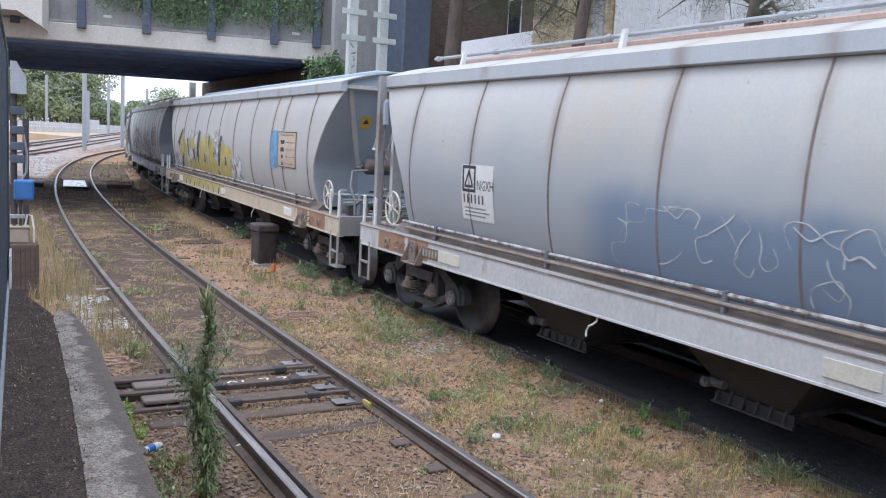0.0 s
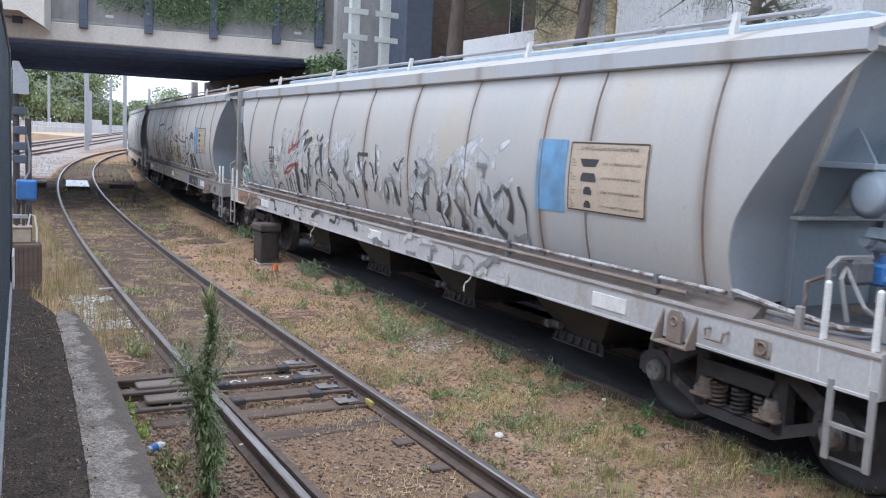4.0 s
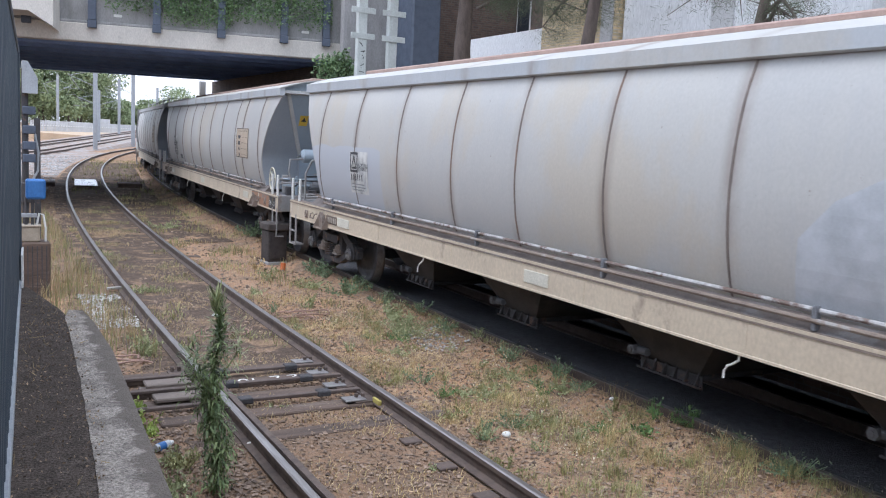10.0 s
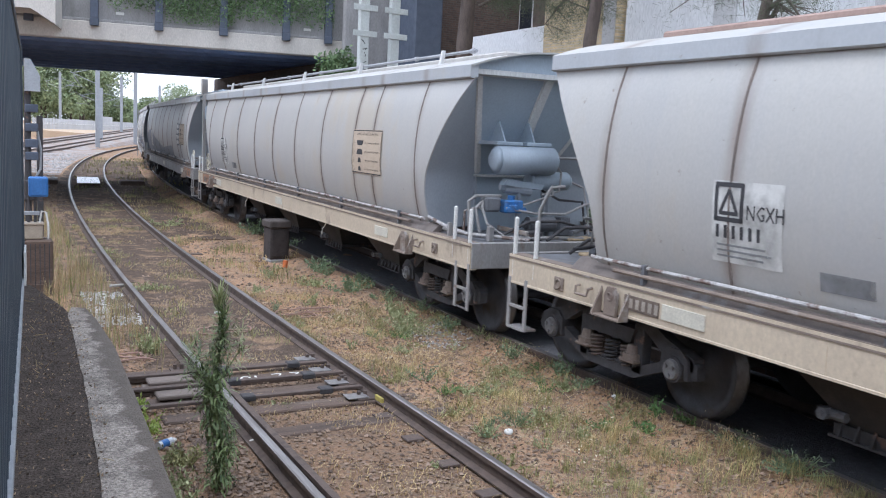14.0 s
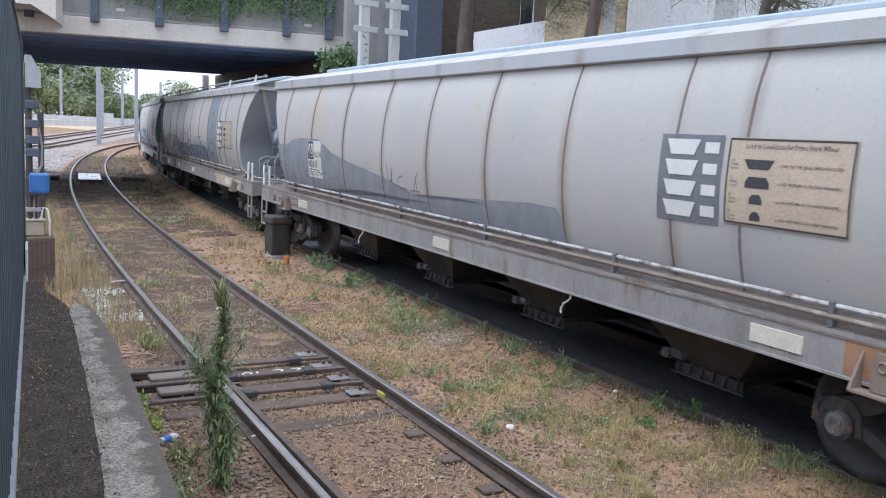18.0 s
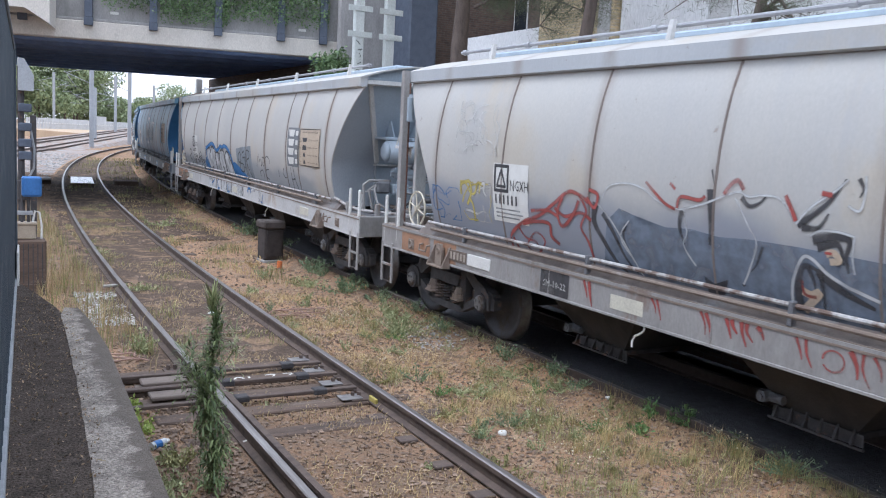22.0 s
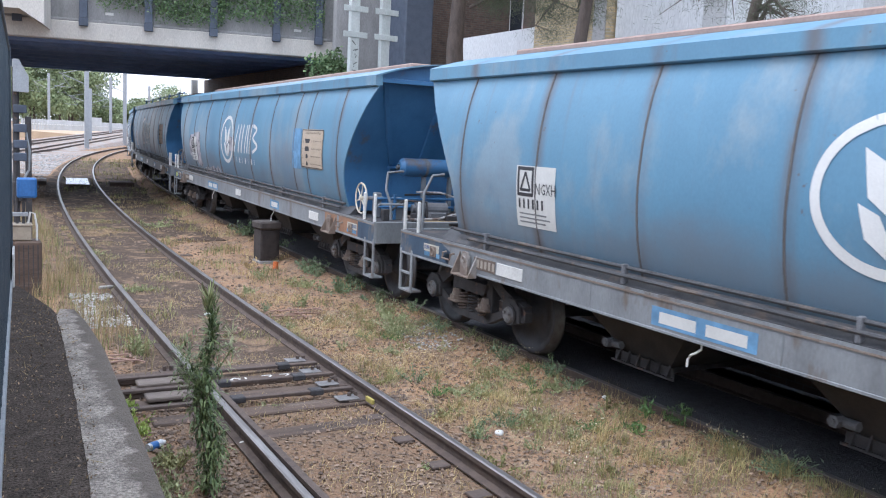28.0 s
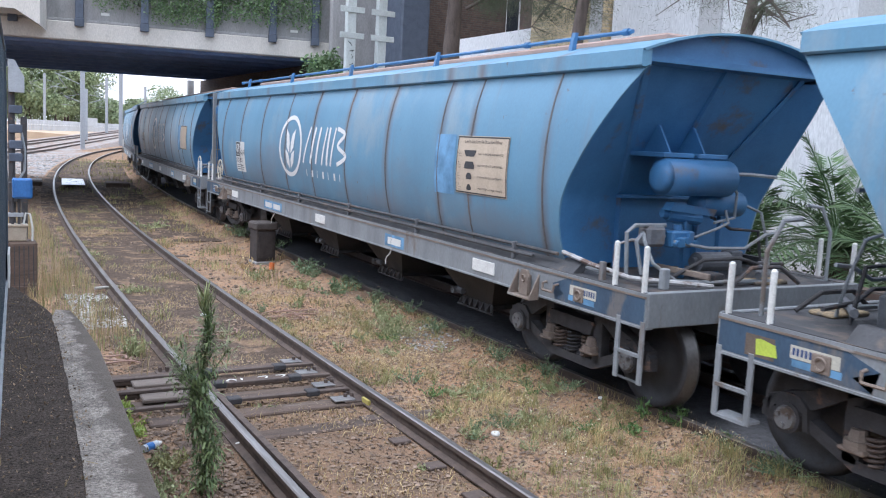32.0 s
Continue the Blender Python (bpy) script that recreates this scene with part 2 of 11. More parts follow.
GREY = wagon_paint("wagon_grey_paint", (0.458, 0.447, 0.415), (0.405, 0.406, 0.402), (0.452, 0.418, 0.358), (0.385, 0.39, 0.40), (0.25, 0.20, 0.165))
FRAME_GREY = material("frame_grey_paint", (0.30, 0.293, 0.285), (0.21, 0.202, 0.195), rough=0.6, scale=3, fine=50, bump=0.08, stretch=(1, 1, 0.4), third=(0.21, 0.165, 0.14), third_scale=2.6, third_cover=0.28, vary=0.05)
SILL_CREAM = material("sill_cream_paint", (0.57, 0.485, 0.365), (0.49, 0.415, 0.315), rough=0.6, scale=2, fine=50, bump=0.06, stretch=(1, 0.6, 0.4), third=(0.33, 0.265, 0.205), third_scale=2.4, third_cover=0.26, vary=0.05)
END_GREY = material("end_grey_paint", (0.37, 0.435, 0.495), (0.31, 0.365, 0.42), rough=0.5, scale=1.6, fine=50, bump=0.04, vary=0.03, third=(0.27, 0.27, 0.275), third_scale=1.1, third_cover=0.12, stretch=(1, 1, 0.4))
BLUE = wagon_paint("wagon_blue_paint", (0.135, 0.292, 0.42), (0.108, 0.235, 0.35), (0.215, 0.315, 0.39), (0.175, 0.182, 0.20), (0.14, 0.105, 0.09), grime_shade=(-0.30, 0.66))
DUST = material("belly_dust", (0.165, 0.172, 0.185), (0.10, 0.103, 0.112), rough=0.85, scale=5, fine=70, bump=0.2, third=(0.17, 0.14, 0.12), third_scale=2.0, third_cover=0.25)
BOGIE = material("bogie_dirt", (0.062, 0.060, 0.063), (0.042, 0.040, 0.042), rough=0.85, scale=8, fine=80, bump=0.25, third=(0.15, 0.095, 0.07), third_scale=5, third_cover=0.26)
TREAD = material("wheel_steel", (0.15, 0.145, 0.14), (0.08, 0.07, 0.065), rough=0.45, metal=0.7, scale=8, fine=60, bump=0.05)
LEDGE = material("dirty_ledge", (0.165, 0.14, 0.125), (0.10, 0.088, 0.082), rough=0.85, scale=4, fine=60, bump=0.15, third=(0.20, 0.195, 0.195), third_scale=1.6, third_cover=0.3)
PAD = material("rusty_pad", (0.23, 0.185, 0.15), (0.17, 0.13, 0.11), rough=0.8, scale=5, fine=60, bump=0.15, third=(0.32, 0.30, 0.28), third_scale=2, third_cover=0.3)
RUST = material("rusty_primer", (0.36, 0.20, 0.12), (0.25, 0.15, 0.10), rough=0.75, scale=4, fine=60, bump=0.15, third=(0.24, 0.22, 0.21), third_scale=2, third_cover=0.3)
RED_RUST = material("red_rust", (0.19, 0.095, 0.07), (0.13, 0.075, 0.06), rough=0.85, scale=4, fine=60, bump=0.2, stretch=(1, 1, 0.3), third=(0.27, 0.26, 0.25), third_scale=2, third_cover=0.25)
SEAM = material("seam_rust", (0.19, 0.155, 0.135), (0.13, 0.11, 0.10), rough=0.75, scale=6, fine=60, bump=0.1, stretch=(1, 1, 0.5), third=(0.23, 0.145, 0.10), third_scale=0.8, third_cover=0.3)
WHITE = material("white_paint", (0.72, 0.72, 0.69), (0.6, 0.6, 0.57), rough=0.5, scale=6, fine=60, bump=0.03)
CREAM = material("cream_wheel_paint", (0.66, 0.62, 0.50), (0.5, 0.45, 0.36), rough=0.55, scale=9, fine=60, bump=0.05)
HATCH = material("hatch_brown", (0.37, 0.26, 0.215), (0.28, 0.20, 0.17), rough=0.75, scale=3, fine=50, bump=0.1)
BOARD = material("data_board", (0.50, 0.41, 0.31), (0.43, 0.35, 0.265), rough=0.7, scale=5, fine=50, bump=0.05)
INK = material("dark_ink", (0.05, 0.05, 0.055), rough=0.7, scale=8, fine=50, bump=0)
RAIL_TOP = material("rail_steel", (0.30, 0.28, 0.265), (0.19, 0.17, 0.16), rough=0.40, metal=0.8, scale=10, fine=60, bump=0.03, stretch=(1, 0.1, 1))
RAIL_SIDE = material("rail_rust", (0.115, 0.085, 0.07), (0.07, 0.055, 0.05), rough=0.85, scale=10, fine=80, bump=0.2)
TIMBER = material("sleeper_timber", (0.120, 0.084, 0.064), (0.062, 0.047, 0.038), rough=0.92, scale=9, fine=70, bump=0.35, stretch=(0.15, 1, 1), third=(0.20, 0.165, 0.14), third_scale=3, third_cover=0.3)
CONCRETE = material("beam_concrete", (0.61, 0.575, 0.52), (0.52, 0.49, 0.445), rough=0.85, scale=1.5, fine=40, bump=0.1, stretch=(1, 1, 0.4), third=(0.38, 0.355, 0.325), third_scale=0.8, third_cover=0.22)
OLD_CONCRETE = material("stained_concrete", (0.34, 0.335, 0.33), (0.22, 0.22, 0.215), rough=0.9, scale=2, fine=40, bump=0.15, stretch=(1, 1, 0.3))
SOFFIT = material("bridge_steel_dark", (0.22, 0.31, 0.50), (0.17, 0.24, 0.40), rough=0.8, scale=2, fine=40, bump=0.1)
STEEL_BLUE = material("post_blue_steel", (0.085, 0.105, 0.145), (0.065, 0.08, 0.11), rough=0.6, scale=5, fine=50, bump=0.05)
ASPHALT = material("platform_asphalt", (0.120, 0.096, 0.079), (0.070, 0.057, 0.048), rough=0.95, scale=9, fine=75, bump=0.9, third=(0.148, 0.120, 0.099), third_scale=11.0, third_cover=0.34, vary=0.32)
FENCE = material("fence_blue_grey", (0.055, 0.075, 0.095), (0.045, 0.06, 0.078), rough=0.5, scale=2, fine=50, bump=0.02)
BARK = material("bark", (0.13, 0.10, 0.085), (0.07, 0.055, 0.048), rough=0.95, scale=9, fine=60, bump=0.5, stretch=(1, 1, 0.25))
YELLOW = material("yellow_sign", (0.62, 0.42, 0.05), (0.5, 0.34, 0.05), rough=0.5, scale=6, fine=60, bump=0.02)
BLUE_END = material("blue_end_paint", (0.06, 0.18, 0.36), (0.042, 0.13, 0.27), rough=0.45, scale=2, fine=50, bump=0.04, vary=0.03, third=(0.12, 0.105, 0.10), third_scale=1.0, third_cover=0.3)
VALVE_BLUE = material("valve_blue", (0.05, 0.20, 0.50), (0.10, 0.14, 0.22), rough=0.6, scale=9, fine=60, bump=0.1)
PIPE_GREY = material("pipe_grey", (0.47, 0.46, 0.455), (0.26, 0.24, 0.225), rough=0.55, scale=9, fine=60, bump=0.08, third=(0.15, 0.105, 0.085), third_scale=5, third_cover=0.45, vary=0.05)
WHEEL_DARK = material("wheel_disc", (0.062, 0.062, 0.068), (0.042, 0.042, 0.047), rough=0.7, scale=6, fine=60, bump=0.15, third=(0.055, 0.042, 0.034), third_scale=3, third_cover=0.25)
CAP_GREY = material("axle_cap_grey", (0.22, 0.22, 0.225), (0.14, 0.13, 0.125), rough=0.6, metal=0.2, scale=9, fine=60, bump=0.1, third=(0.12, 0.09, 0.07), third_scale=6, third_cover=0.35)
FRAME_BLUE = material("frame_blue_grey_paint", (0.255, 0.272, 0.285), (0.18, 0.19, 0.20), rough=0.6, scale=3, fine=50, bump=0.08, stretch=(1, 1, 0.4), third=(0.17, 0.14, 0.12), third_scale=1.9, third_cover=0.28, vary=0.05)
RUSTY_TANK = material("rusty_tank_paint", (0.10, 0.20, 0.33), (0.08, 0.16, 0.27), rough=0.6, scale=2, fine=50, bump=0.1, third=(0.36, 0.25, 0.17), third_scale=2.8, third_cover=0.78, vary=0.04)
# END_GREY toned down for shade at the wagon ends, with faint smudges
END_SHADED = material("shaded_end_paint", (0.34, 0.37, 0.40), (0.27, 0.295, 0.325), rough=0.55, scale=0.9, fine=50, bump=0.04, vary=0.03, third=(0.23, 0.225, 0.22), third_scale=0.7, third_cover=0.16, stretch=(1, 1, 0.5))
MAST_PAINT = material("mast_paint", (0.50, 0.53, 0.51), (0.42, 0.45, 0.43), rough=0.6, scale=3, fine=50, bump=0.04, stretch=(1, 1, 0.4))
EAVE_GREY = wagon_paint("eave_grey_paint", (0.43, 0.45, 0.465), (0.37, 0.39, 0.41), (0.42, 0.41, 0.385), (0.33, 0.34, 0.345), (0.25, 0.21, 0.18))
FRAME_DARK = material("frame_dark_paint", (0.072, 0.073, 0.078), (0.045, 0.045, 0.048), rough=0.7, scale=3, fine=50, bump=0.1, third=(0.13, 0.105, 0.09), third_scale=2.0, third_cover=0.35, vary=0.05)
PATCH_DEEP = material("panel_deep_grey", (0.165, 0.18, 0.195), (0.13, 0.14, 0.155), rough=0.6, scale=5, fine=50, bump=0.03, vary=0.04)
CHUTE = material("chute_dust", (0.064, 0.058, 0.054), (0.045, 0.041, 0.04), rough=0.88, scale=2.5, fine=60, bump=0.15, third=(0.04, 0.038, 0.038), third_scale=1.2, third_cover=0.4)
PLATE_BROWN = material("cast_plate_brown", (0.16, 0.125, 0.10), (0.11, 0.085, 0.07), rough=0.8, scale=9, fine=60, bump=0.15)
PLATE_PALE = material("cast_plate_digits", (0.36, 0.32, 0.27), (0.27, 0.24, 0.20), rough=0.8, scale=9, fine=60, bump=0.05)
SPRING = material("spring_rust", (0.145, 0.108, 0.09), (0.09, 0.07, 0.06), rough=0.8, scale=9, fine=60, bump=0.15)
BAR_GREY = material("bar_grey_paint", (0.34, 0.35, 0.37), (0.27, 0.28, 0.30), rough=0.5, scale=3, fine=50, bump=0.03)
LABEL_CREAM = material("label_cream", (0.58, 0.56, 0.47), (0.50, 0.48, 0.41), rough=0.6, scale=5, fine=50, bump=0.02)
SILL_BLUE = material("sill_blue_paint", (0.055, 0.098, 0.155), (0.042, 0.068, 0.105), rough=0.6, scale=3, fine=50, bump=0.08, stretch=(1, 1, 0.4), third=(0.15, 0.145, 0.145), third_scale=2.2, third_cover=0.35, vary=0.05)
REFLECTOR = material("yellow_reflector", (0.55, 0.66, 0.10), (0.46, 0.57, 0.09), rough=0.4, scale=5, fine=60, bump=0.02)
DEEP_INK = material("blue_ink", (0.05, 0.09, 0.22), rough=0.6, scale=6, fine=60, bump=0)
SILL_PALE = material("sill_pale_paint", (0.50, 0.50, 0.495), (0.42, 0.42, 0.415), rough=0.6, scale=2, fine=50, bump=0.06, stretch=(1, 0.6, 0.4), third=(0.36, 0.30, 0.24), third_scale=2.4, third_cover=0.24, vary=0.05)
CHAFF = material("grain_chaff", (0.43, 0.33, 0.20), (0.27, 0.21, 0.14), rough=0.95, scale=9, fine=70, bump=0.4, third=(0.16, 0.135, 0.11), third_scale=4, third_cover=0.4, vary=0.12)
SEAM_DARK = material("seam_dark", (0.135, 0.125, 0.122), (0.10, 0.09, 0.088), rough=0.75, scale=6, fine=60, bump=0.1, stretch=(1, 1, 0.5), third=(0.19, 0.13, 0.10), third_scale=0.8, third_cover=0.25)

# ---- the ground, one sheet to the horizon ----
def ground_material():
    m = bpy.data.materials.new("ground_dirt")
    m.use_nodes = True
    t = m.node_tree
    b = t.nodes["Principled BSDF"]
    L = t.links.new
    co = t.nodes.new("ShaderNodeTexCoord")

    def tex(size, detail, ro=0.6):
        n = t.nodes.new("ShaderNodeTexNoise")
        n.inputs["Scale"].default_value, n.inputs["Detail"].default_value, n.inputs["Roughness"].default_value = size, detail, ro
        L(co.outputs["Object"], n.inputs["Vector"])
        return n.outputs["Fac"]

    def span(src, lo, hi):
        r = t.nodes.new("ShaderNodeMapRange")
        r.inputs["From Min"].default_value, r.inputs["From Max"].default_value = lo, hi
        L(src, r.inputs["Value"])
        return r.outputs["Result"]

    def mixc(f, a, c):
        x = t.nodes.new("ShaderNodeMixRGB")
        L(f, x.inputs[0])
        for k, v in ((1, a), (2, c)):
            if isinstance(v, tuple):
                x.inputs[k].default_value = (*v, 1)
            else:
                L(v, x.inputs[k])
        return x.outputs["Color"]

    col = mixc(span(tex(0.55, 6), 0.42, 0.60), (0.365, 0.232, 0.146), (0.455, 0.275, 0.162))
    col = mixc(span(tex(1.3, 7), 0.48, 0.64), col, (0.235, 0.158, 0.106))
    col = mixc(span(tex(4.2, 6, 0.7), 0.54, 0.68), col, (0.47, 0.355, 0.235))
    vor = t.nodes.new("ShaderNodeTexVoronoi")
    vor.inputs["Scale"].default_value = 31.0
    L(co.outputs["Object"], vor.inputs["Vector"])
    peb = t.nodes.new("ShaderNodeSeparateColor")
    L(vor.outputs["Color"], peb.inputs["Color"])
    col = mixc(span(peb.outputs[0], 0.84, 1.05), col, (0.30, 0.26, 0.22))
    col = mixc(span(peb.outputs[1], 0.80, 1.0), col, (0.13, 0.10, 0.085))
    straw = t.nodes.new("ShaderNodeMapping")
    straw.inputs["Scale"].default_value = (14, 70, 20)
    straw.inputs["Rotation"].default_value = (0, 0, 0.6)
    L(co.outputs["Object"], straw.inputs["Vector"])
    sn = t.nodes.new("ShaderNodeTexNoise")
    sn.inputs["Scale"].default_value, sn.inputs["Detail"].default_value = 1.0, 4
    L(straw.outputs["Vector"], sn.inputs["Vector"])
    col = mixc(span(sn.outputs["Fac"], 0.60, 0.72), col, (0.42, 0.33, 0.21))
    col = mixc(span(tex(120, 3), 0.57, 0.72), col, (0.36, 0.28, 0.19))
    col = mixc(span(tex(85, 3), 0.56, 0.70), col, (0.11, 0.085, 0.07))
    # trodden, oil-soaked dirt along the siding and grey ballast dust in patches
    sep = t.nodes.new("ShaderNodeSeparateXYZ")
    L(co.outputs["Object"], sep.inputs[0])
    away = t.nodes.new("ShaderNodeMath")
    away.operation = "SUBTRACT"
    away.inputs[1].default_value = 2.55
    L(sep.outputs["X"], away.inputs[0])
    far = t.nodes.new("ShaderNodeMath")
    far.operation = "ABSOLUTE"
    L(away.outputs[0], far.inputs[0])
    wob = t.nodes.new("ShaderNodeMath")
    wob.operation = "MULTIPLY_ADD"
    wob.inputs[1].default_value = 1.5
    L(tex(1.9, 7, 0.7), wob.inputs[0])
    L(far.outputs[0], wob.inputs[2])
    soak = span(wob.outputs[0], 2.35, 1.55)
    less = t.nodes.new("ShaderNodeMath")
    less.operation = "MULTIPLY"
    less.inputs[1].default_value = 0.55
    L(soak, less.inputs[0])
    col = mixc(less.outputs[0], col, (0.135, 0.098, 0.074))
    col = mixc(span(tex(0.9, 8, 0.72), 0.57, 0.70), col, (0.27, 0.205, 0.155))
    L(col, b.inputs["Base Color"])
    b.inputs["Roughness"].default_value = 0.95
    add = t.nodes.new("ShaderNodeMath")
    L(vor.outputs["Distance"], add.inputs[0])
    L(tex(40, 6), add.inputs[1])
    bp = t.nodes.new("ShaderNodeBump")
    bp.inputs["Strength"].default_value, bp.inputs["Distance"].default_value = 0.7, 0.03
    L(add.outputs[0], bp.inputs["Height"])
    L(bp.outputs["Normal"], b.inputs["Normal"])
    return m


GROUND = ground_material()
# oily siding dirt, and the shade under train and bridge, in one dark colour
OILY_SHADED = material("oily_shaded_ballast", (0.108, 0.079, 0.060), (0.058, 0.045, 0.037), rough=0.92, scale=7, fine=38, bump=0.9, third=(0.22, 0.152, 0.10), third_scale=1.6, third_cover=0.40, vary=0.2)
for m in (GROUND, OILY_SHADED, ASPHALT):
    m.node_tree.nodes["Principled BSDF"].inputs["Specular IOR Level"].default_value = 0.12
GRAVEL = material("grey_ballast", (0.33, 0.31, 0.29), (0.20, 0.18, 0.17), rough=0.95, scale=14, fine=30, bump=0.8, third=(0.27, 0.20, 0.16), third_scale=0.6, third_cover=0.55, vary=0.1)


def ground_z(x, y):
    near = max(0.0, 1 - abs(y - 20) / 60)
    z = -0.175 + 0.035 * near * (noise.noise((x * 0.9, y * 0.9, 3.1)) + 0.5 * noise.noise((x * 2.6, y * 2.6, 7.7)))
    g = GOODS.at(y)[0].x - 0.94 if -10 < y < 60 else 1e6
    k = max(0.0, 1 - abs(x - g) / 0.42)
    return z + 0.12 * k * k * (3 - 2 * k)


def build_ground():
    xs = sorted({round(v, 2) for v in (*np.arange(-1, 12.01, 0.25), *np.arange(-40, 60, 4.0), -3000, -900, -300, -120, 120, 300, 900, 3000)})
    ys = sorted({round(v, 2) for v in (*np.arange(2, 24.01, 0.25), *np.arange(24, 60, 2.0), *np.arange(60, 260, 12.0), -3000, -800, -200, -60, -20, -8, -2, 400, 900, 3000)})
    bm = fresh()
    grid = [[bm.verts.new((x, y, ground_z(x, y) if abs(x) < 100 and -10 < y < 300 else -0.2)) for x in xs] for y in ys]
    for j in range(len(ys) - 1):
        for i in range(len(xs) - 1):
            bm.faces.new((grid[j][i], grid[j][i + 1], grid[j + 1][i + 1], grid[j + 1][i]))
    return tagged(part("ground", bm, GROUND, smooth=True), "brown dirt and gravel yard with dry grass", "ground", kind="structure")


build_ground()

RAIL_FOOT = [(-0.07, -0.155), (0.07, -0.155), (0.07, -0.142), (0.012, -0.125), (0.010, -0.05), (0.035, -0.042), (0.035, -0.008), (-0.035, -0.008), (-0.035, -0.042), (-0.010, -0.05), (-0.012, -0.125), (-0.07, -0.142)]
RAIL_HEAD = [(-0.034, -0.030), (0.034, -0.030), (0.034, -0.008), (0.022, 0.0), (-0.022, 0.0), (-0.034, -0.008)]


def rail(line, side, s0, s1, parent, step=3.0, shiny=True, label=""):
    n = max(2, int((s1 - s0) / step))
    path = []
    for i in range(n + 1):
        p, a, u = line.frame_at(s0 + (s1 - s0) * i / n)
        path.append((p + a * side, a, u))
    ob = part("rail", sweep(fresh(), RAIL_FOOT, path), RAIL_SIDE, parent, label)
    head = part("rail_head", sweep(fresh(), [(s * 1.02, h + 0.001) for s, h in RAIL_HEAD], path), RAIL_TOP if shiny else RAIL_SIDE, ob)
    return ob


def track(name, line, s0, s1, label, sleepers, shiny=True, bury=0.0):
    t = thing(name, pose(0, 0, 0), label, "railway track", kind="structure")
    for side in (-0.7525, 0.7525):
        rail(line, side, s0, s1, t, shiny=shiny)
    bm = fresh()
    box(bm, -1.25, 1.25, -0.115, 0.115, -0.27, -0.158, 0.012)
    me = mesh_of("sleeper", bm, TIMBER)
    s = s0
    rnd = random.Random(name)
    while s < sleepers:
        p, a = line.at(s)
        ob = new("sleeper", me)
        ob.parent = t
        ob.matrix_basis = pose(p.x + rnd.uniform(-0.05, 0.05), p.y, p.z + rnd.uniform(-0.02, 0.006) - (0.0 if 7.2 < p.y < 9.6 or rnd.random() < 0.12 else bury), 0, rnd.uniform(-0.6, 0.6), -math.degrees(a) + rnd.uniform(-1.5, 1.5))
        s += 0.63
    return t


siding = track("siding_track", SIDING, -6, 150, "worn siding track with polished rails sunk in dirt", 60, bury=0.06)
goods = track("goods_track", GOODS, -14, 190, "goods track under the passing train", 50, bury=0.03)
main_a = track("main_track", MAIN_A, 20, 420, "main line track with rusty rails on grey ballast", 110, shiny=False)
main_b = track("main_track", MAIN_B, 20, 420, "main line track with rusty rails on grey ballast", 110, shiny=False)

# oily, shade-darkened ballast along the siding, its dirt edge left uneven by the ground
bm = fresh()
sweep(bm, [(-1.35, -0.5), (-1.2, -0.172), (-0.70, -0.158), (0.70, -0.158), (0.76, -0.5)], [SIDING.frame_at(9.0 + i * 2.0) for i in range(30)])
# wider strip: the shade under the bridge, put into the ballast colour
sweep(bm, [(0.80, -0.5), (0.86, -0.168), (2.0, -0.166), (3.1, -0.17), (3.2, -0.5)], [SIDING.frame_at(21.0 + i * 2.0) for i in range(24)])
tagged(part("siding_ballast", bm, OILY_SHADED), "fine ballast along the siding, dark with oil and painted shade", "ballast", kind="structure")

# ballast under the train, its shade put into the colour
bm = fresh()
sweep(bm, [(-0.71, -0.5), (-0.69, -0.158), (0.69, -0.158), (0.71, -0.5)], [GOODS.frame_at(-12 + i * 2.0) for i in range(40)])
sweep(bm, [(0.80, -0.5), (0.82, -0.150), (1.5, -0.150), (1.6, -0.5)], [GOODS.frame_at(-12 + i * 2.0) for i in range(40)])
tagged(part("goods_ballast", bm, OILY_SHADED), "ballast between the goods rails, darkened for shade", "ballast", kind="structure")

# ballast shoulder under the two main tracks
bm = fresh()
path = []
for i in range(60):
    p, a, u = Line(-4.9, 9.0, 344.0, 0.27, 0.016).frame_at(22 + i * 7)
    path.append((p, a, u))
sweep(bm, [(-7.5, -2.5), (-4.6, -0.165), (4.6, -0.165), (7.6, -2.5)], path)
sweep(bm, [(4.5, -0.5), (4.6, -0.170), (6.4, -0.168), (6.6, -0.5)], [Line(-4.9, 9.0, 344.0, 0.27).frame_at(42 + i * 3) for i in range(18)])
tagged(part("ballast", bm, GRAVEL), "grey stone ballast under the main tracks", "ballast", kind="structure")


# ---- the platform with its coping and fence ----
bm = fresh()
prism(bm, [(-6, -6), (0.16, -6), (0.44, 3.5), (0.49, 4.19), (0.58, 5.84), (0.63, 7.17), (0.60, 7.5), (0.42, 8.6), (-6, 8.6)], "z", -0.3, 1.0)
tagged(part("platform", bm, ASPHALT), "dark asphalt platform end", "platform", kind="structure")


def ragged_line(pts, amount, seed, step=0.12):
    """The line through pts with a broken edge."""
    res = []
    for (x0, y0), (x1, y1) in zip(pts, pts[1:]):
        n = max(1, int(abs(y1 - y0) / step))
        for i in range(n):
            f = i / n
            x, y = x0 + (x1 - x0) * f, y0 + (y1 - y0) * f
            res.append((x + amount * (noise.noise((y * 1.7, seed, 0.3)) + 0.6 * noise.noise((y * 6.1, seed, 2.3)) + 0.8 * noise.noise((y * 17.0, seed, 4.3))), y))
    return res + [pts[-1]]


